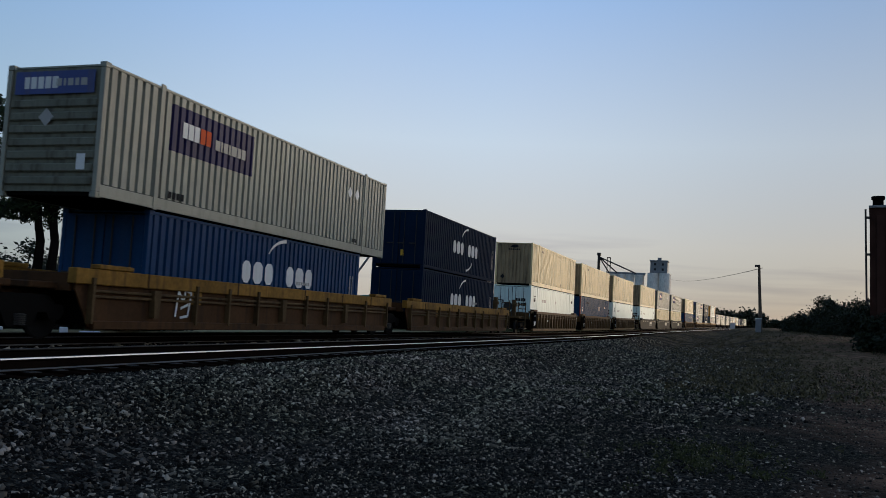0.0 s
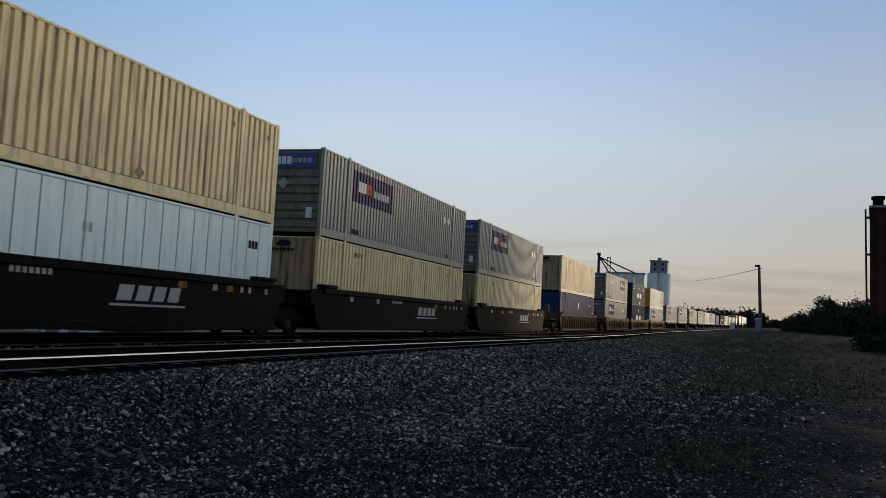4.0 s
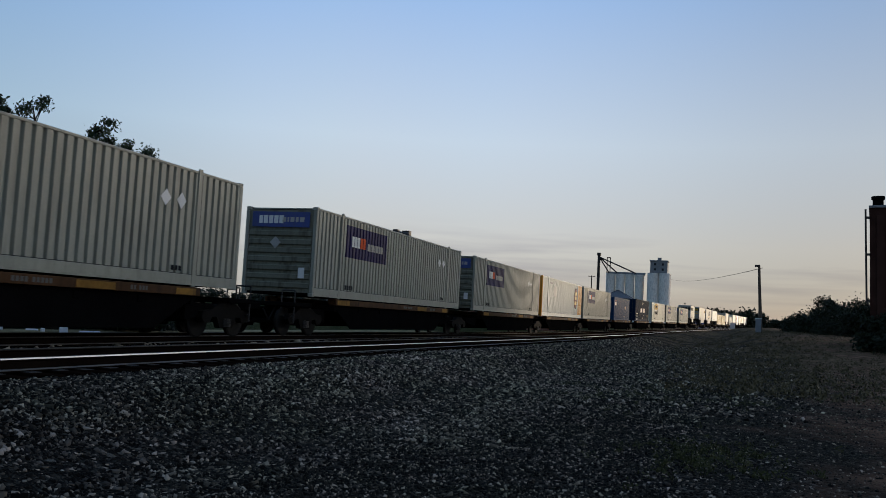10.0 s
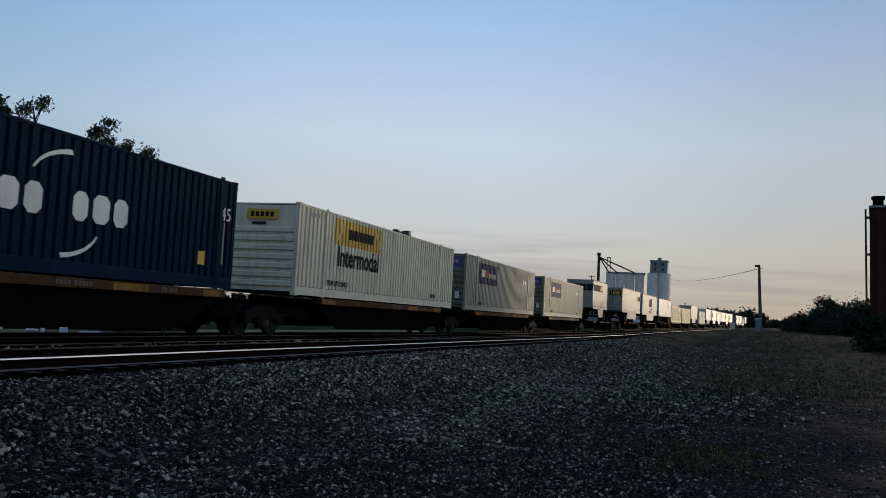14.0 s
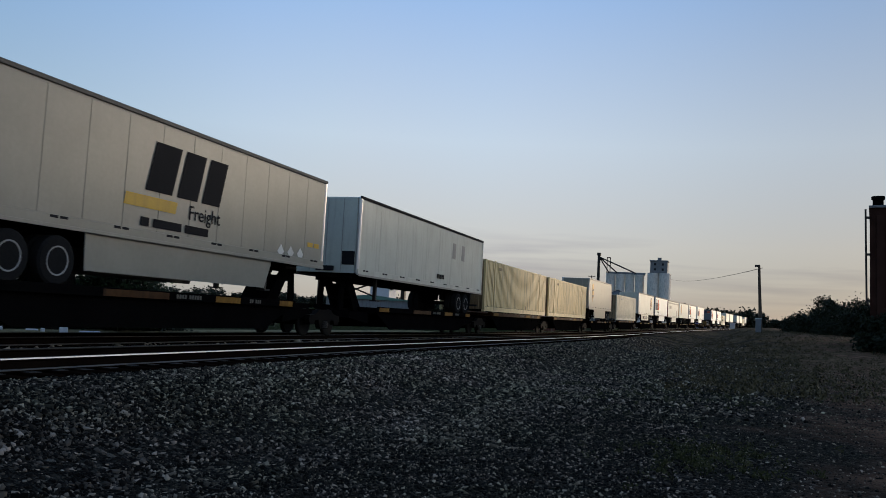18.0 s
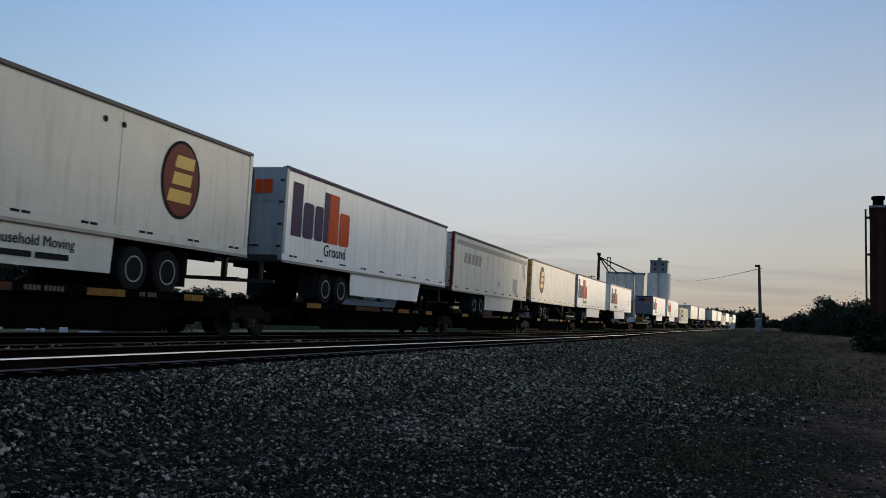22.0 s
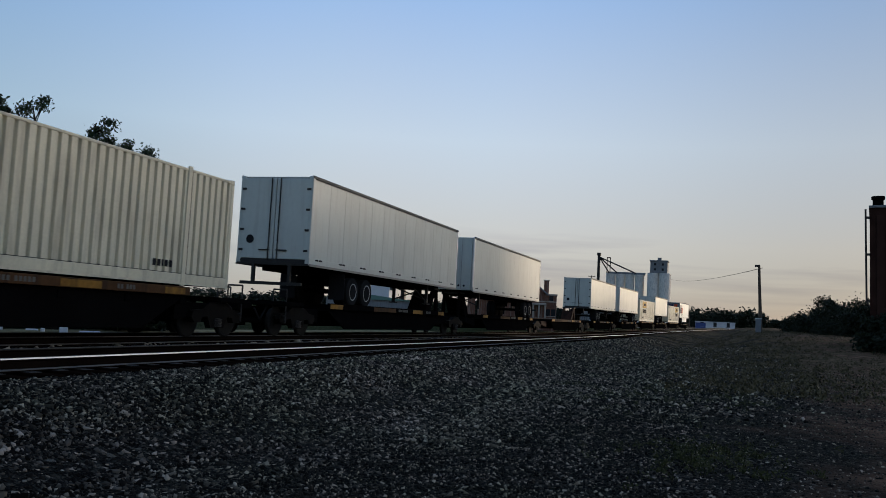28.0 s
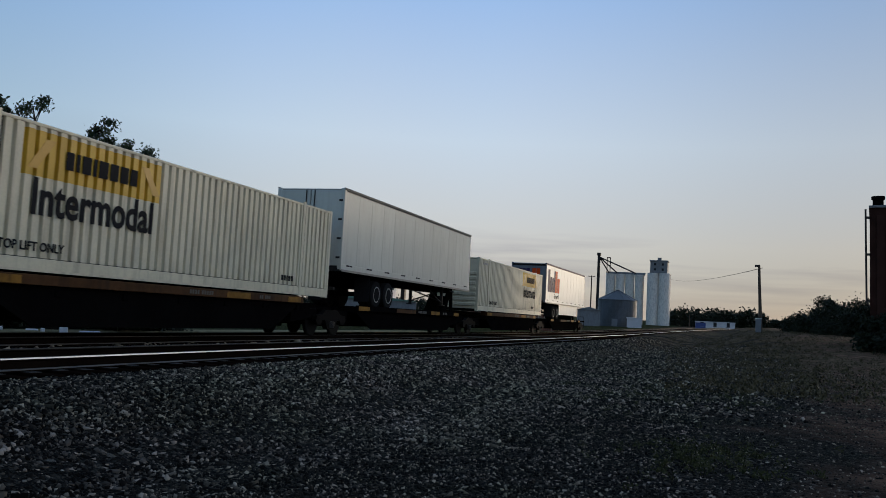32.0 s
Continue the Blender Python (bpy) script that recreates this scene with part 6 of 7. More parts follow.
WHITE_METAL = mat("white_sheet_wall", (0.6, 0.6, 0.62), 0.6, 0, 4, 0.06, 0.03)
BLUE_ROOF = mat("blue_sheet_roof", (0.06, 0.09, 0.25), 0.55, 0, 4, 0.1, 0.03)
RUBBLE = mat("old_brick_wall", (0.16, 0.075, 0.05), 0.9, 0, 4, 0.35, 0.2, (0.3, 0.26, 0.22), 0.5)
GREEN_ROOF = mat("green_sheet_roof", (0.12, 0.22, 0.18), 0.6, 0, 4, 0.1, 0.03)
s = shed("low_building", "low white roadside building with a blue band", 0.45, 330, 13.5, 8, 2.6, WHITE_METAL, WHITE_METAL, 0, 0, 3)
part("blue_band", boxes((-4.06, -4.0, 3.2, 6.7, 0.6, 2.6)), BLUE_ROOF, s)
TRIM_PALE = mat("pale_stone_trim", (0.34, 0.29, 0.24), 0.85, 0, 6, 0.2, 0.1)


def brick_house():
    """A two-storey brick house: a steep gable, a lower wing with a parapet, chimneys, a columned porch."""
    x, y, g = foot(11.65, 130)
    b = empty("brick_house", "old dark brick house with a gable, chimneys and a porch", "house")
    b.matrix_basis = pose(x, y, g - 0.3, 0, 0, 14)
    part("wall", boxes((0, 8, -1.2, 2.9, 0, 5.9)), RUBBLE, b)
    part("wing", boxes((0.6, 7, -2.9, -1.21, 0, 5.5)), RUBBLE, b)
    part("gable", prism([(-1.2, 5.9), (2.9, 5.9), (1.2, 7.7)], -0.1, 0.2), RUBBLE, b).rotation_euler = (0, 0, math.pi / 2)
    for p, q in (((-1.55, 5.75), (1.2, 7.95)), ((3.2, 5.75), (1.2, 7.95))):
        bm = prism([p, q, (q[0], q[1] - 0.22), (p[0], p[1] - 0.22)], -8.3, 0.35)
        part("roof", bm, CONC_DARK, b, "dark slate roof slope").rotation_euler = (0, 0, math.pi / 2)
    part("parapet", boxes((0.5, 7.1, -3.0, -1.15, 5.5, 5.75), bev=0.03), TRIM_PALE, b)
    for yy, z in ((-1.35, 7.7), (2.6, 7.4)):
        ch = part("chimney", boxes((1.0, 1.8, yy - 0.35, yy + 0.35, 5.0, z), bev=0.03), RUBBLE, b)
        part("chimney_cap", boxes((0.93, 1.87, yy - 0.42, yy + 0.42, z, z + 0.14)), TRIM_PALE, ch)
    for z in (2.0, 4.5):
        part("string_course", boxes((-0.06, -0.003, -1.2, 2.9, z, z + 0.16)), TRIM_PALE, b)
        part("string_course", boxes((0.54, 0.597, -2.9, -1.25, z, z + 0.16)), TRIM_PALE, b)
    for yy, z, f in ((2.2, 2.5, 0.0), (-1.7, 2.5, 0.6), (-2.45, 2.5, 0.6), (2.2, 0.6, 0.0), (1.2, 4.8, 0.0), (-2.1, 4.75, 0.6)):
        wd = part("window", boxes((f - 0.04, f + 0.03, yy - 0.3, yy + 0.3, z, z + 1.0)), GLASS_D, b)
        part("sill", boxes((f - 0.1, f - 0.041, yy - 0.38, yy + 0.38, z - 0.12, z - 0.01)), TRIM_PALE, wd)
    porch = part("porch_roof", boxes((-1.5, -0.07, -1.3, 1.5, 4.0, 4.3), bev=0.04), TRIM_PALE, b)
    part("porch_floor", boxes((-1.5, -0.07, -1.3, 1.5, 1.5, 1.75)), TRIM_PALE, b)
    for yy in (-1.15, -0.25, 0.6, 1.35):
        part("column", tube(bmesh.new(), (-1.35, yy, 1.75), (-1.35, yy, 4.0), 0.13, 8), TRIM_PALE, porch)
    part("porch_base", boxes((-1.45, -0.07, -1.25, 1.45, 0, 1.5)), RUBBLE, b)


brick_house()
s = shed("ruined_wall", "low ruined brick wall", 14.2, 130, 6.0, 0.8, 4.0, RUBBLE, RUBBLE, 1.4, 5)
part("chimney", boxes((-0.5, 0.5, 3.4, 4.5, 0, 6.7), bev=0.05), RUBBLE, s, "broken chimney stack")
shed("small_shed", "small grey shed at the foot of the bin", 8.3, 240, 6.0, 6, 4.2, CONC_DARK, CONC_DARK, 0.8)
shed("small_shed", "small white box beside the elevator", 5.4, 250, 4.0, 4, 2.6, WHITE_METAL, WHITE_METAL)
shed("green_roofed_shed", "low shed with a pale green roof", 22.5, 150, 15, 9, 3.3, CONC_DARK, GREEN_ROOF, 0.8)


def feed_mill():
    """The slim legs and bins of a smaller grain plant."""
    f = empty("feed_mill", "slender grain legs with guy pipes beside a small hopper tower", "grain plant")
    d = 175
    g = foot(21, d)[2]
    for a, el, r in ((22.05, 0.094, 0.36), (21.15, 0.097, 0.3), (20.45, 0.096, 0.4)):
        x, y = at(a, d)
        part("leg", boxes((x - r, x + r, y - r, y + r, g - 0.5, 0.845 + el * d), (x - r * 1.8, x + r * 1.8, y - r * 1.8, y + r * 1.8, 0.845 + (el - 0.006) * d, 0.845 + el * d)), STEEL, f)
    x, y = at(21.75, d - 3)
    part("hopper_tower", boxes((x - 2.0, x + 2.0, y - 2.0, y + 2.0, 0.845 + 0.012 * d, 0.845 + 0.049 * d), bev=0.05), WHITE_METAL, f, "square metal hopper")
    x2, y2 = at(21.2, d - 5)
    part("cyclone", lathe([(0.3, 0.845 + 0.026 * d), (1.5, 0.845 + 0.043 * d), (1.5, 0.845 + 0.052 * d)], 14), GALV, f).location = (x2, y2, 0)
    p = bmesh.new()
    top = at(22.05, d)
    for a, el in ((24.0, 0.032), (21.6, 0.06), (20.9, 0.045)):
        q = at(a, d)
        tube(p, (*top, 0.845 + 0.085 * d), (*q, 0.845 + el * d), 0.22, 6)
    top = at(20.45, d)
    for a, el in ((19.3, 0.024), (21.2, 0.03)):
        q = at(a, d)
        tube(p, (*top, 0.845 + 0.07 * d), (*q, 0.845 + el * d), 0.22, 6)
    part("spout", p, GALV, f, "slanting grain spouts")
    part("cross_pipe", tube(tube(bmesh.new(), (*at(22.1, d), 0.845 + 0.091 * d), (*at(21.2, d), 0.845 + 0.0955 * d), 0.16, 6), (*at(21.2, d), 0.845 + 0.0955 * d), (*at(20.5, d), 0.845 + 0.093 * d), 0.16, 6), GALV, f)
    for a, el in ((22.15, 0.083), (22.0, 0.073), (20.5, 0.088)):
        x, y = at(a, d - 1)
        part("distributor", lathe([(0.3, -1.0), (0.9, 0.0), (0.9, 0.7), (0.4, 1.1)], 10), STEEL, f).location = (x, y, 0.845 + el * d)
    for a, b_, ea, eb in ((22.1, 21.6, 0.075, 0.055), (21.9, 21.0, 0.07, 0.05), (21.3, 20.9, 0.06, 0.03), (20.6, 21.0, 0.08, 0.06)):
        part("pipe", tube(bmesh.new(), (*at(a, d - 1), 0.845 + ea * d), (*at(b_, d - 1), 0.845 + eb * d), 0.15, 6), GALV, f)
    b = bmesh.new()
    for k in range(7):
        el = 0.03 + 0.009 * k
        tube(b, (*at(22.05, d), 0.845 + el * d), (*at(20.45, d), 0.845 + (el + 0.004) * d), 0.1, 5)
    part("catwalk", b, UNDER, f)


feed_mill()


def utility_pole(name, label, az, d, el, r=0.14, lean=0.0, arms=0, tilt=0.0):
    x, y, g = foot(az, d)
    p = empty(name, label, "pole")
    h = 0.845 + el * d - g
    p.matrix_basis = pose(x, y, g - 0.4, lean, 0, 0)
    part("shaft", tube(bmesh.new(), (0, 0, 0), (0, 0, h + 0.4), r * 1.25, 10, r * 0.8), WOOD, p)
    for k in range(arms):
        z = h + 0.1 - 0.9 * k
        a = part("crossarm", boxes((-0.06, 0.06, -1.2, 1.2, z - 0.07, z + 0.07)), WOOD, p)
        for yy in (-1.1, -0.5, 0.5, 1.1):
            part("insulator", lathe([(0.03, z + 0.07), (0.06, z + 0.12), (0.04, z + 0.24)], 8), GLASS_D, a).location = (0, yy, 0)
    return p, (x, y, g + h)


pole, pole_top = utility_pole("utility_pole", "leaning wooden pole with one wire", -2.25, 118, 0.0735, 0.19, 0.0)
pole.matrix_basis = pole.matrix_basis @ pose(0, 0, 0, -2.6, 0, 0)
_h = pole_top[2] - pole.matrix_basis.translation.z
part("lamp_arm", boxes((-0.12, 0.12, -0.1, 0.5, _h - 0.15, _h + 0.12), bev=0.03), STEEL, pole, "small fitting at the top")
x, y, g = foot(-2.1, 112)
bx_ = empty("signal_box", "small white trackside cabinet on a post", "cabinet")
bx_.matrix_basis = pose(x, y, g - 0.1)
part("case", boxes((-0.3, 0.3, -0.32, 0.32, 0.0, 1.7), bev=0.03), CONC_DARK, bx_)
part("lid", boxes((-0.34, 0.34, -0.36, 0.36, 1.7, 1.78), bev=0.02), CONCRETE, bx_)
utility_pole("utility_pole", "wooden utility pole with crossarms", 26.0, 170, 0.058, 0.16, arms=2)
utility_pole("utility_pole", "dark utility pole beside the grain bin", 8.2, 300, 0.0555, 0.22, arms=1)
utility_pole("utility_pole", "far thin utility pole", -4.3, 420, 0.0215, 0.2, arms=1)
utility_pole("utility_pole", "short pole at the far trees", 2.0, 300, 0.0165, 0.14)


def wire(a, b, sag, name="overhead_wire", r=0.035):
    bm = bmesh.new()
    pts = [Vector(a).lerp(Vector(b), i / 12) - Vector((0, 0, sag * 4 * (i / 12) * (1 - i / 12))) for i in range(13)]
    for p, q in zip(pts, pts[1:]):
        tube(bm, p, q, r, 5)
    tagged(part(name, bm, DARK, None), "thin dark overhead wire", "wire")


xw, yw = at(3.2, 400)
wire((pole_top[0], pole_top[1], pole_top[2] - 0.3), (xw, yw, 0.845 + 0.055 * 400), 1.2)


# ---------------------------------------------------------------- brick building beside the yard
def brick_tower():
    b = empty("brick_warehouse", "tall dark red brick building with a chimney pipe", "building")
    d = 78.0
    x, y = at(-8.32, d)
    g = ground_z(x, y) - 0.8
    b.matrix_basis = pose(x, y, 0, -1.0, 0, -8.6)
    top = 0.845 + 0.1365 * d
    # the wall runs on unseen to -60, added to shade train and ground
    part("wall", boxes((0, 16, -60, 0, g, top)), BRICK, b)
    for k in range(5):               # shallow piers along the end wall
        part("pier", boxes((-0.12, -0.003, -1.1 - k * 4.2, -0.5 - k * 4.2, g, top - 0.6), bev=0.02), BRICK, b)
    part("coping", boxes((-0.16, 16.1, -60.1, 0.06, top, top + 0.2), bev=0.02), CONC_DARK, b)
    part("chimney_pipe", lathe([(0.42, 0), (0.42, 0.62), (0.52, 0.68), (0.52, 0.9), (0.3, 0.9)], 14), UNDER, b).location = (0.6, -0.62, top + 0.1)
    dp = bmesh.new()
    tube(dp, (-0.1, 0.30, top - 0.1), (-0.1, 0.24, top - 7.6), 0.075, 8)
    tube(dp, (-0.1, 0.24, top - 7.6), (-0.1, 0.02, top - 8.0), 0.075, 8)
    part("conduit", dp, STEEL, b, "upright conduit on brackets")
    for z, w in ((top - 0.8, 0.34), (top - 3.8, 0.31), (top - 7.5, 0.28)):
        part("bracket", boxes((-0.2, -0.06, -0.02, w, z - 0.09, z + 0.09)), STEEL, b)
    return b


brick_tower()


# ---------------------------------------------------------------- trees
def leaf_cloud(bm_pts, n, size, rng, name, material, parent, label=""):
    """Small leaf cards in clumps: bm_pts are clump centres with radii."""
    per = max(1, n // len(bm_pts))
    verts, faces = [], []
    for (c, r) in bm_pts:
        for _ in range(per):
            v = Vector((rng.gauss(0, 1), rng.gauss(0, 1), rng.gauss(0, 0.8)))
            v = Vector(c) + v * r * 0.44
            a = Vector((rng.gauss(0, 1), rng.gauss(0, 1), rng.gauss(0, 1))).normalized()
            b = a.orthogonal().normalized()
            s = size * rng.uniform(0.6, 1.4)
            k = len(verts)
            verts += [v - a * s, v + b * s * 0.5, v + a * s, v - b * s * 0.5]
            faces.append((k, k + 1, k + 2, k + 3))
    me = bpy.data.meshes.new(name)
    me.from_pydata([tuple(v) for v in verts], [], faces)
    me.materials.append(material)
    return part(name, me, None, parent, label)


def limb_path(bm, a, b, r0, r1, rng, wob=0.12, n=4):
    p, q = Vector(a), Vector(b)
    prev = p
    L = (q - p).length
    for i in range(1, n + 1):
        nx = p.lerp(q, i / n) + (Vector((rng.gauss(0, 1), rng.gauss(0, 1), rng.gauss(0, 0.5))) * wob * L / n if i < n else Vector())
        tube(bm, prev, nx, r0 + (r1 - r0) * (i - 1) / n, 7, r0 + (r1 - r0) * i / n)
        prev = nx


def big_tree(az, d, height, seed, label, spread=6.5, leaves=14000, lean=(0, 0), size=0.17, base=0.25):
    rng = random.Random(seed)
    x, y, g = foot(az, d)
    t = empty("tree", label, "tree")
    t.matrix_basis = pose(x, y, g)
    tr = bmesh.new()
    fork = height * base
    limb_path(tr, (0, 0, -0.3), (0.2, 0.1, fork), 0.42, 0.34, rng, 0.05)
    clumps = []
    n = 9
    for i in range(n):
        a = 2 * math.pi * i / n + rng.uniform(-0.3, 0.3)
        up = (0.5, 0.95, 0.7, 1.0, 0.6, 0.85, 0.45, 0.9, 0.75)[i] + rng.uniform(-0.05, 0.05)
        rad = spread * rng.uniform(0.75, 1.0) * (1.2 - 0.62 * up)
        e = Vector((math.cos(a) * rad + lean[0], math.sin(a) * rad + lean[1], fork + (height - fork) * up * 0.92))
        limb = bmesh.new()
        limb_path(limb, (0.2, 0.1, fork * rng.uniform(0.7, 1.0)), Vector((0.2, 0.1, fork)).lerp(e, 0.84), 0.2, 0.04, rng, 0.2, 6)
        for k in range(13):
            f = rng.uniform(0.4, 1.05) if k else 0.88
            c = Vector((0.2, 0.1, fork)).lerp(e, f) + Vector((rng.gauss(0, 1), rng.gauss(0, 1), rng.gauss(0, 0.6))) * spread * 0.14
            limb_path(limb, Vector((0.2, 0.1, fork)).lerp(e, f * 0.8), c, 0.07, 0.02, rng, 0.2, 2)
            clumps.append((c, spread * rng.uniform(0.06, 0.13)))
        part("limb", limb, BARK, t)
    part("trunk", tr, BARK, t)
    leaf_cloud(clumps, leaves, size, rng, "crown", LEAF, t, "uneven leafy crown with gaps")
    return t


def spreading_tree(az, d, stems, seed, label, leaves=30000, size=0.1):
    """A tree of several stems. Each stem: its foot, two bends and the ends of its boughs, as (sideways, height) seen across the line of sight."""
    rng = random.Random(seed)
    x, y, g = foot(az, d)
    t = empty("tree", label, "tree")
    t.matrix_basis = pose(x, y, 0, 0, 0, az)
    clumps = []
    for base, low, high, ends in stems:
        lean = rng.uniform(-0.4, 0.4)
        p0, p1, p2 = Vector((0, base, g - 0.3)), Vector((lean * 0.5, *low)), Vector((lean, *high))
        st = bmesh.new()
        limb_path(st, p0, p1, 0.27, 0.20, rng, 0.05, 3)
        limb_path(st, p1, p2, 0.20, 0.13, rng, 0.10, 4)
        part("trunk", st, BARK, t)
        for k, (es, eh) in enumerate(ends):
            e = Vector((rng.uniform(-1.7, 1.7), es, eh))
            a = p1.lerp(p2, rng.uniform(0.35, 1.0))
            bough = bmesh.new()
            limb_path(bough, a, e, 0.10, 0.025, rng, 0.14, 5)
            for q in range(12):
                f = rng.uniform(0.5, 1.02)
                r = 0.42 if f > 0.8 else 0.3
                c = a.lerp(e, f) + Vector((rng.gauss(0, 0.5), rng.gauss(0, 0.42), rng.gauss(0.02, 0.26)))
                limb_path(bough, a.lerp(e, f * 0.88), c, 0.03, 0.01, rng, 0.15, 2)
                clumps.append((c, r * rng.uniform(0.65, 1.15)))
            part("bough", bough, BARK, t)
    leaf_cloud(clumps, leaves, size, rng, "crown", LEAF, t, "layered airy crown with gaps of sky")
    return t


spreading_tree(42.0, 44, (
    (0.75, (0.65, 3.2), (0.95, 5.8), ((1.45, 9.3), (2.2, 9.4), (2.9, 8.7), (3.2, 7.4), (1.7, 8.1), (0.9, 7.8), (2.4, 6.4), (2.1, 4.9), (2.9, 4.2), (1.3, 4.2))),
    (0.1, (0.05, 3.4), (0.35, 5.7), ((0.5, 7.6), (-0.2, 7.6), (1.0, 6.4), (1.6, 5.4), (-0.3, 5.2), (0.5, 4.6))),
    (-0.3, (-0.55, 3.3), (-1.05, 5.7), ((-1.25, 8.9), (-0.8, 8.1), (-1.9, 8.6), (-2.6, 8.4), (-3.4, 7.9), (-4.3, 7.3), (-3.7, 7.1), (-3.0, 7.3), (-1.9, 7.2), (-1.4, 6.4))),
    (-0.5, (-0.8, 2.6), (-1.5, 4.4), ((-2.4, 6.1), (-3.3, 6.0), (-3.5, 5.2), (-2.6, 5.3), (-1.5, 5.2), (-2.6, 4.4)))), 5, "dark airy tree with several stems behind the tracks", 29000, 0.085)
big_tree(49.6, 42, 11.3, 8, "dark leafy tree behind the tracks", 3.4, 16000, size=0.11)


def bush(az, d, w, h, seed, label, leaves=2500, name="bush", m=None, size=0.3, stems=12):
    rng = random.Random(seed)
    x, y, g = foot(az, d)
    t = empty(name, label, name)
    t.matrix_basis = pose(x, y, g)
    cl = []
    for i in range(stems):
        a = rng.uniform(0, 6.28)
        r = w / 2 * rng.random() ** 0.6
        hh = h * rng.uniform(0.35, 1.0) * (1 - 0.45 * (r / (w / 2)) ** 2)
        c = Vector((math.cos(a) * r, math.sin(a) * r, hh * 0.82))
        st = bmesh.new()
        limb_path(st, (0, 0, -0.2), c, 0.09, 0.03, rng, 0.15, 3)
        part("stem", st, BARK, t)
        cl.append((c, w * rng.uniform(0.1, 0.2)))
        cl.append((Vector((c.x, c.y, c.z * 0.45)), w * 0.17))
    leaf_cloud(cl, leaves, size, rng, "foliage", m or LEAF_D, t)
    return t


bush(38.6, 46, 4.5, 7.3, 11, "lower bushy tree beside the larger one", 32000, "tree", LEAF, 0.1, 26)
for i, (az, d, w, h) in enumerate(((-5.0, 150, 7, 3.0), (-5.6, 140, 8, 4.6), (-6.3, 135, 8, 6.0), (-6.9, 130, 8, 6.1), (-7.5, 125, 8, 5.3), (-8.2, 118, 8, 5.0), (-9.0, 74, 4.2, 3.4), (-10.2, 70, 5, 3.8), (-4.6, 175, 7, 2.6))):
    bush(az, d, w, h * 1.06, 20 + i, "dark rounded tree at the edge of the yard", 9500, "tree", None, 0.17)


def far_woods(name, az0, az1, d, h, n, seed, label):
    rng = random.Random(seed)
    cl = []
    for i in range(n):
        a = az0 + (az1 - az0) * (i + rng.uniform(-0.5, 0.5)) / n
        dd = d * rng.uniform(0.92, 1.1)
        x, y, g = foot(a, dd)
        hh = h * rng.uniform(0.55, 1.0)
        cl.append((Vector((x, y, g + hh * 0.62)), hh * 0.4))
        cl.append((Vector((x, y, g + hh * 0.3)), hh * 0.42))
    ob = leaf_cloud(cl, n * 260, d * 0.0018, rng, name, LEAF_D, None)
    return tagged(ob, label, "woods", "", "stuff")


far_woods("far_woods", -2.3, 3.2, 470, 11, 50, 41, "dark band of far woods along the horizon")
far_woods("far_woods", -4.6, -2.4, 560, 5.5, 30, 44, "low far treeline beyond the pole")
far_woods("far_woods", 10, 40, 420, 8, 90, 42, "low dark far trees beyond the town")
far_woods("far_woods", -60, -9, 300, 12, 90, 43, "dark woods beside the yard")
for az, d, w, h in ((28.7, 190, 5, 5.4), (24.4, 190, 5, 5.2), (23.3, 190, 7, 5.6), (27.6, 200, 5, 4.0)):
    bush(az, d, w, h, int(az * 10), "small round far tree", 1500, "tree", None, 0.35)


# weeds on the dirt
def weeds(n, seed):
    rng = random.Random(seed)
    cl = []
    for i in range(n):
        x = 24 + 110 * rng.random() ** 1.3
        y = rng.uniform(-0.17 * x - 2, 0.035 * x) if i % 3 else rng.uniform(-0.1 * x, 0.06 * x)
        cl.append((Vector((x, y, ground_z(x, y) + 0.05)), rng.uniform(0.12, 0.45)))
    ob = leaf_cloud(cl, n * 26, 0.05, rng, "weeds", WEED, None)
    tagged(ob, "dry low weeds on the dirt", "weeds", "", "stuff")


weeds(1500, 9)


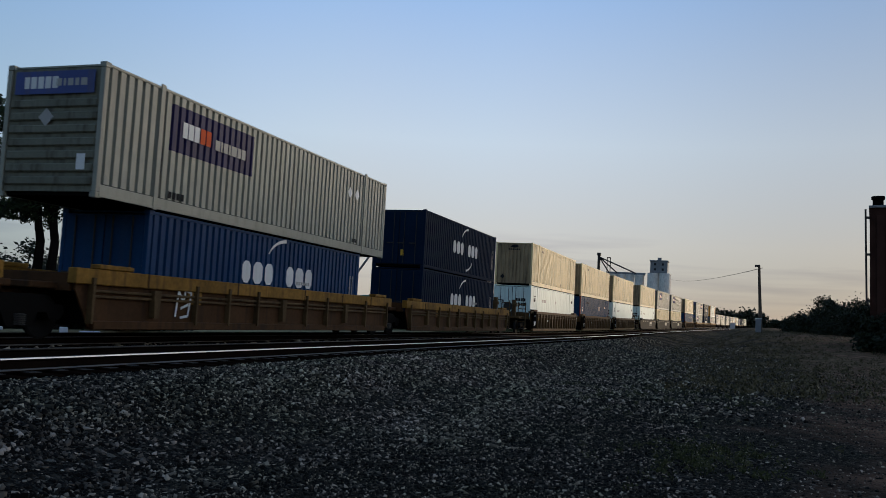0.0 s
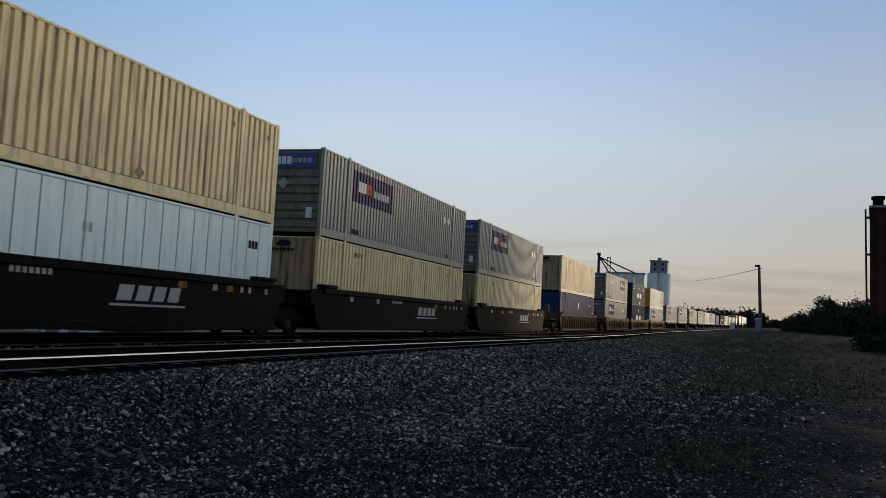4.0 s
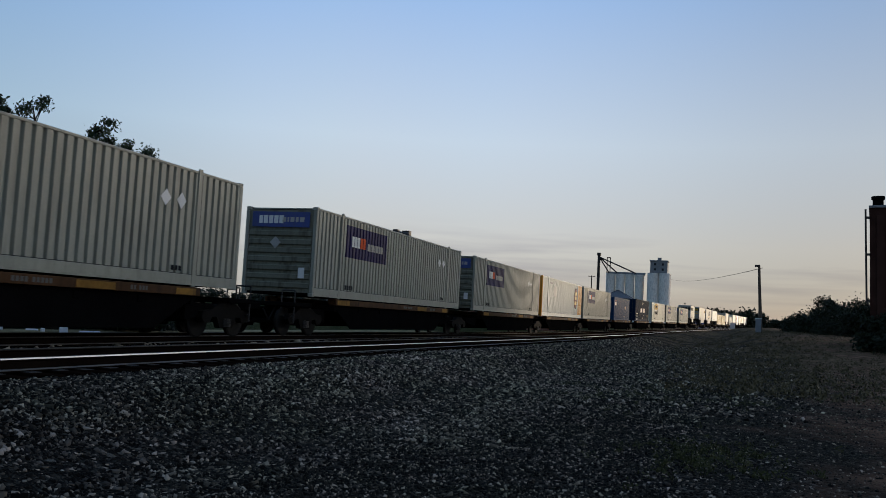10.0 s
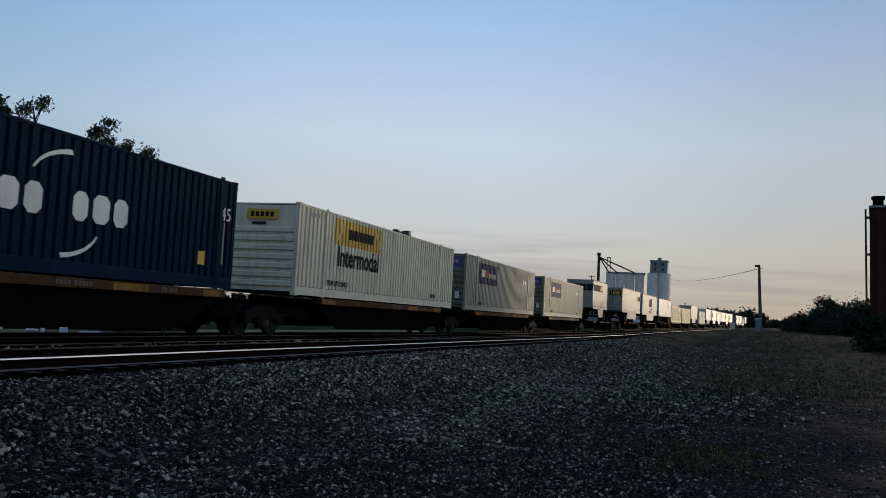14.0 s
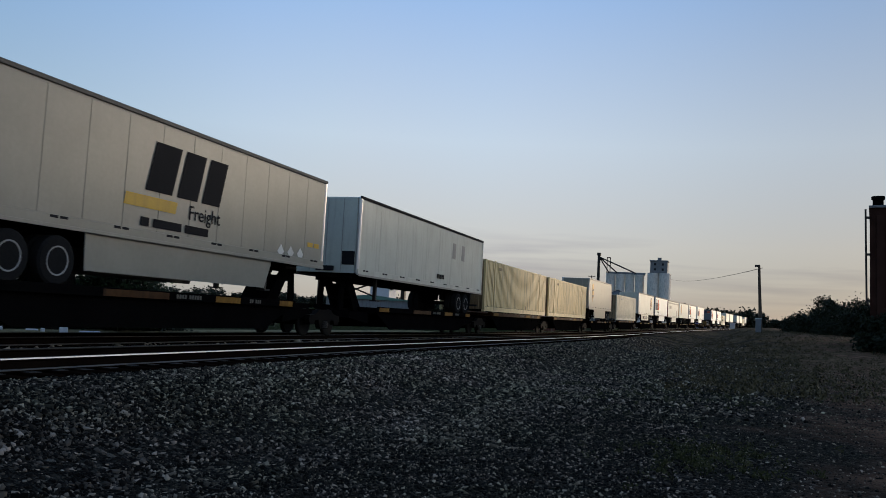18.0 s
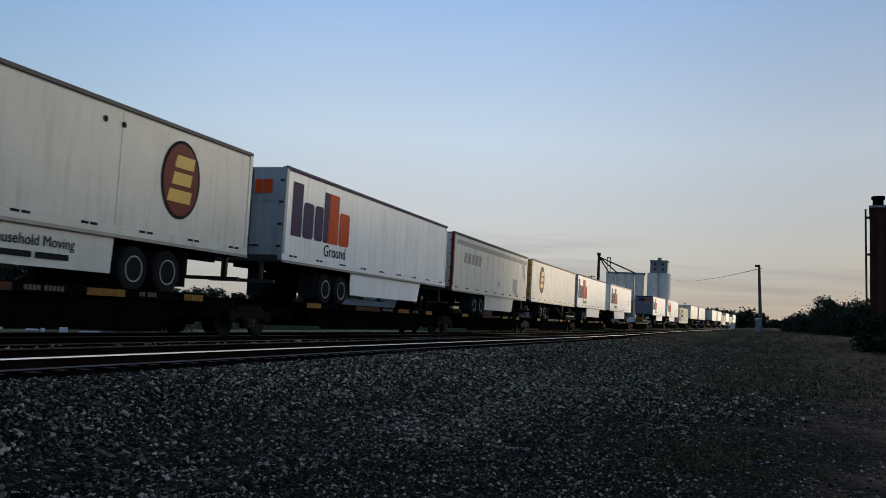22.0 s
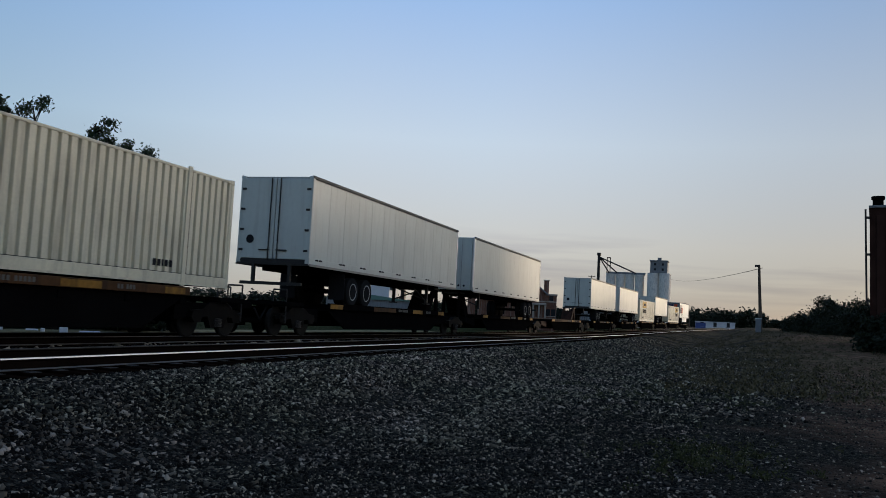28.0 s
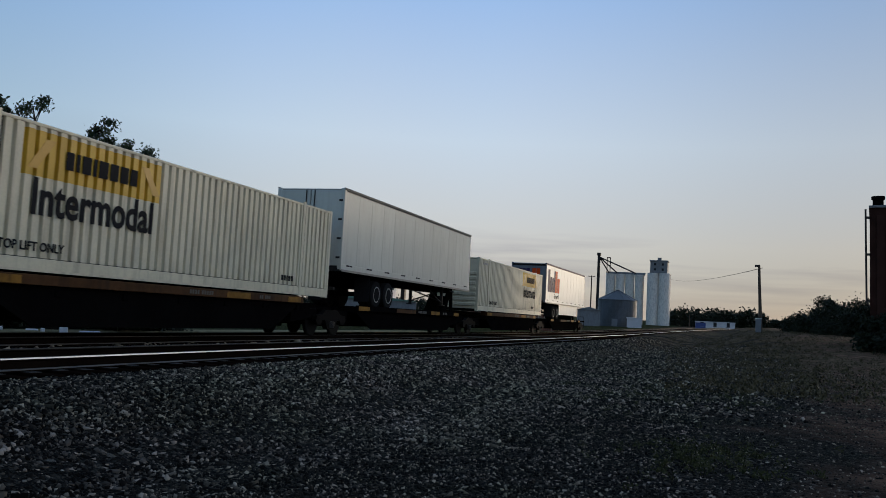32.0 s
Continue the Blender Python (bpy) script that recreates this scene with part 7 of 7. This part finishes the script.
def yard_weeds(cx, cy, spread, n, seed):
    rng = random.Random(seed)
    cl = []
    for i in range(n):
        x, y = rng.gauss(cx, spread), rng.gauss(cy, spread * 0.7)
        cl.append((Vector((x, y, ground_z(x, y) + 0.03)), rng.uniform(0.05, 0.16)))
    ob = leaf_cloud(cl, n * 26, 0.022, rng, "weeds", MOSS, None)
    tagged(ob, "thin olive weeds in the gravel", "weeds", "", "stuff")


MOSS = leaf_mat("olive_weeds", (0.034, 0.036, 0.012))
yard_weeds(12.0, 0.2, 0.9, 120, 61)
yard_weeds(22.0, 1.2, 2.2, 110, 62)
for az, d, w, h in ((46.4, 49, 6, 6.2), (44.4, 50, 6, 5.6), (42.4, 52, 5.5, 4.2), (40.2, 51, 5.5, 3.1), (37.6, 50, 5, 2.6)):
    bush(az, d, w, h, int(az * 10), "low dark bush under the trees", 9500, "bush", None, 0.12)


# pale blocks at the foot of the trees
for az, d, w, h in ((44.6, 41.5, 0.22, 0.3), (42.9, 42, 0.5, 0.22), (42.3, 41, 0.16, 0.3), (41.16, 41.5, 0.34, 0.36), (39.9, 41, 0.55, 0.24), (39.3, 41.4, 0.3, 0.24)):
    x, y, g = foot(az, d)
    bl = empty("concrete_block", "small pale concrete block in the grass", "block")
    bl.matrix_basis = pose(x, y, g - 0.05, 0, 0, az + 4)
    part("body", boxes((-0.15, 0.15, -w / 2, w / 2, 0, h + 0.05), bev=0.03), WHITE_METAL, bl)

# pale road and things beyond the line
r_ = new("road", finish("road", boxes((-30, 140, 27.4, 29.6, -0.95, -0.71)), mat("pale_gravel_path", (0.21, 0.18, 0.11), 0.95, 0, 3, 0.4, 0.2, (0.05, 0.06, 0.03), 0.6, spec=0.0)))
tagged(r_, "narrow pale gravel path beyond the tracks", "road", "", "structure")


# ---------------------------------------------------------------- what moves
def motions():
    for thing, u, z in MOVING:
        rows = []
        for t, lag in LAGS:
            x = u - SPEED * t - lag
            dy, sl = bend(x)
            g = math.degrees(math.atan((rise(x + 1) - rise(x - 1)) / 2))
            rows.append((t, pose(x, TRACK_Y + dy, z + rise(x), 0, -g, math.degrees(math.atan(sl)))))
        walk(thing, rows)


motions()
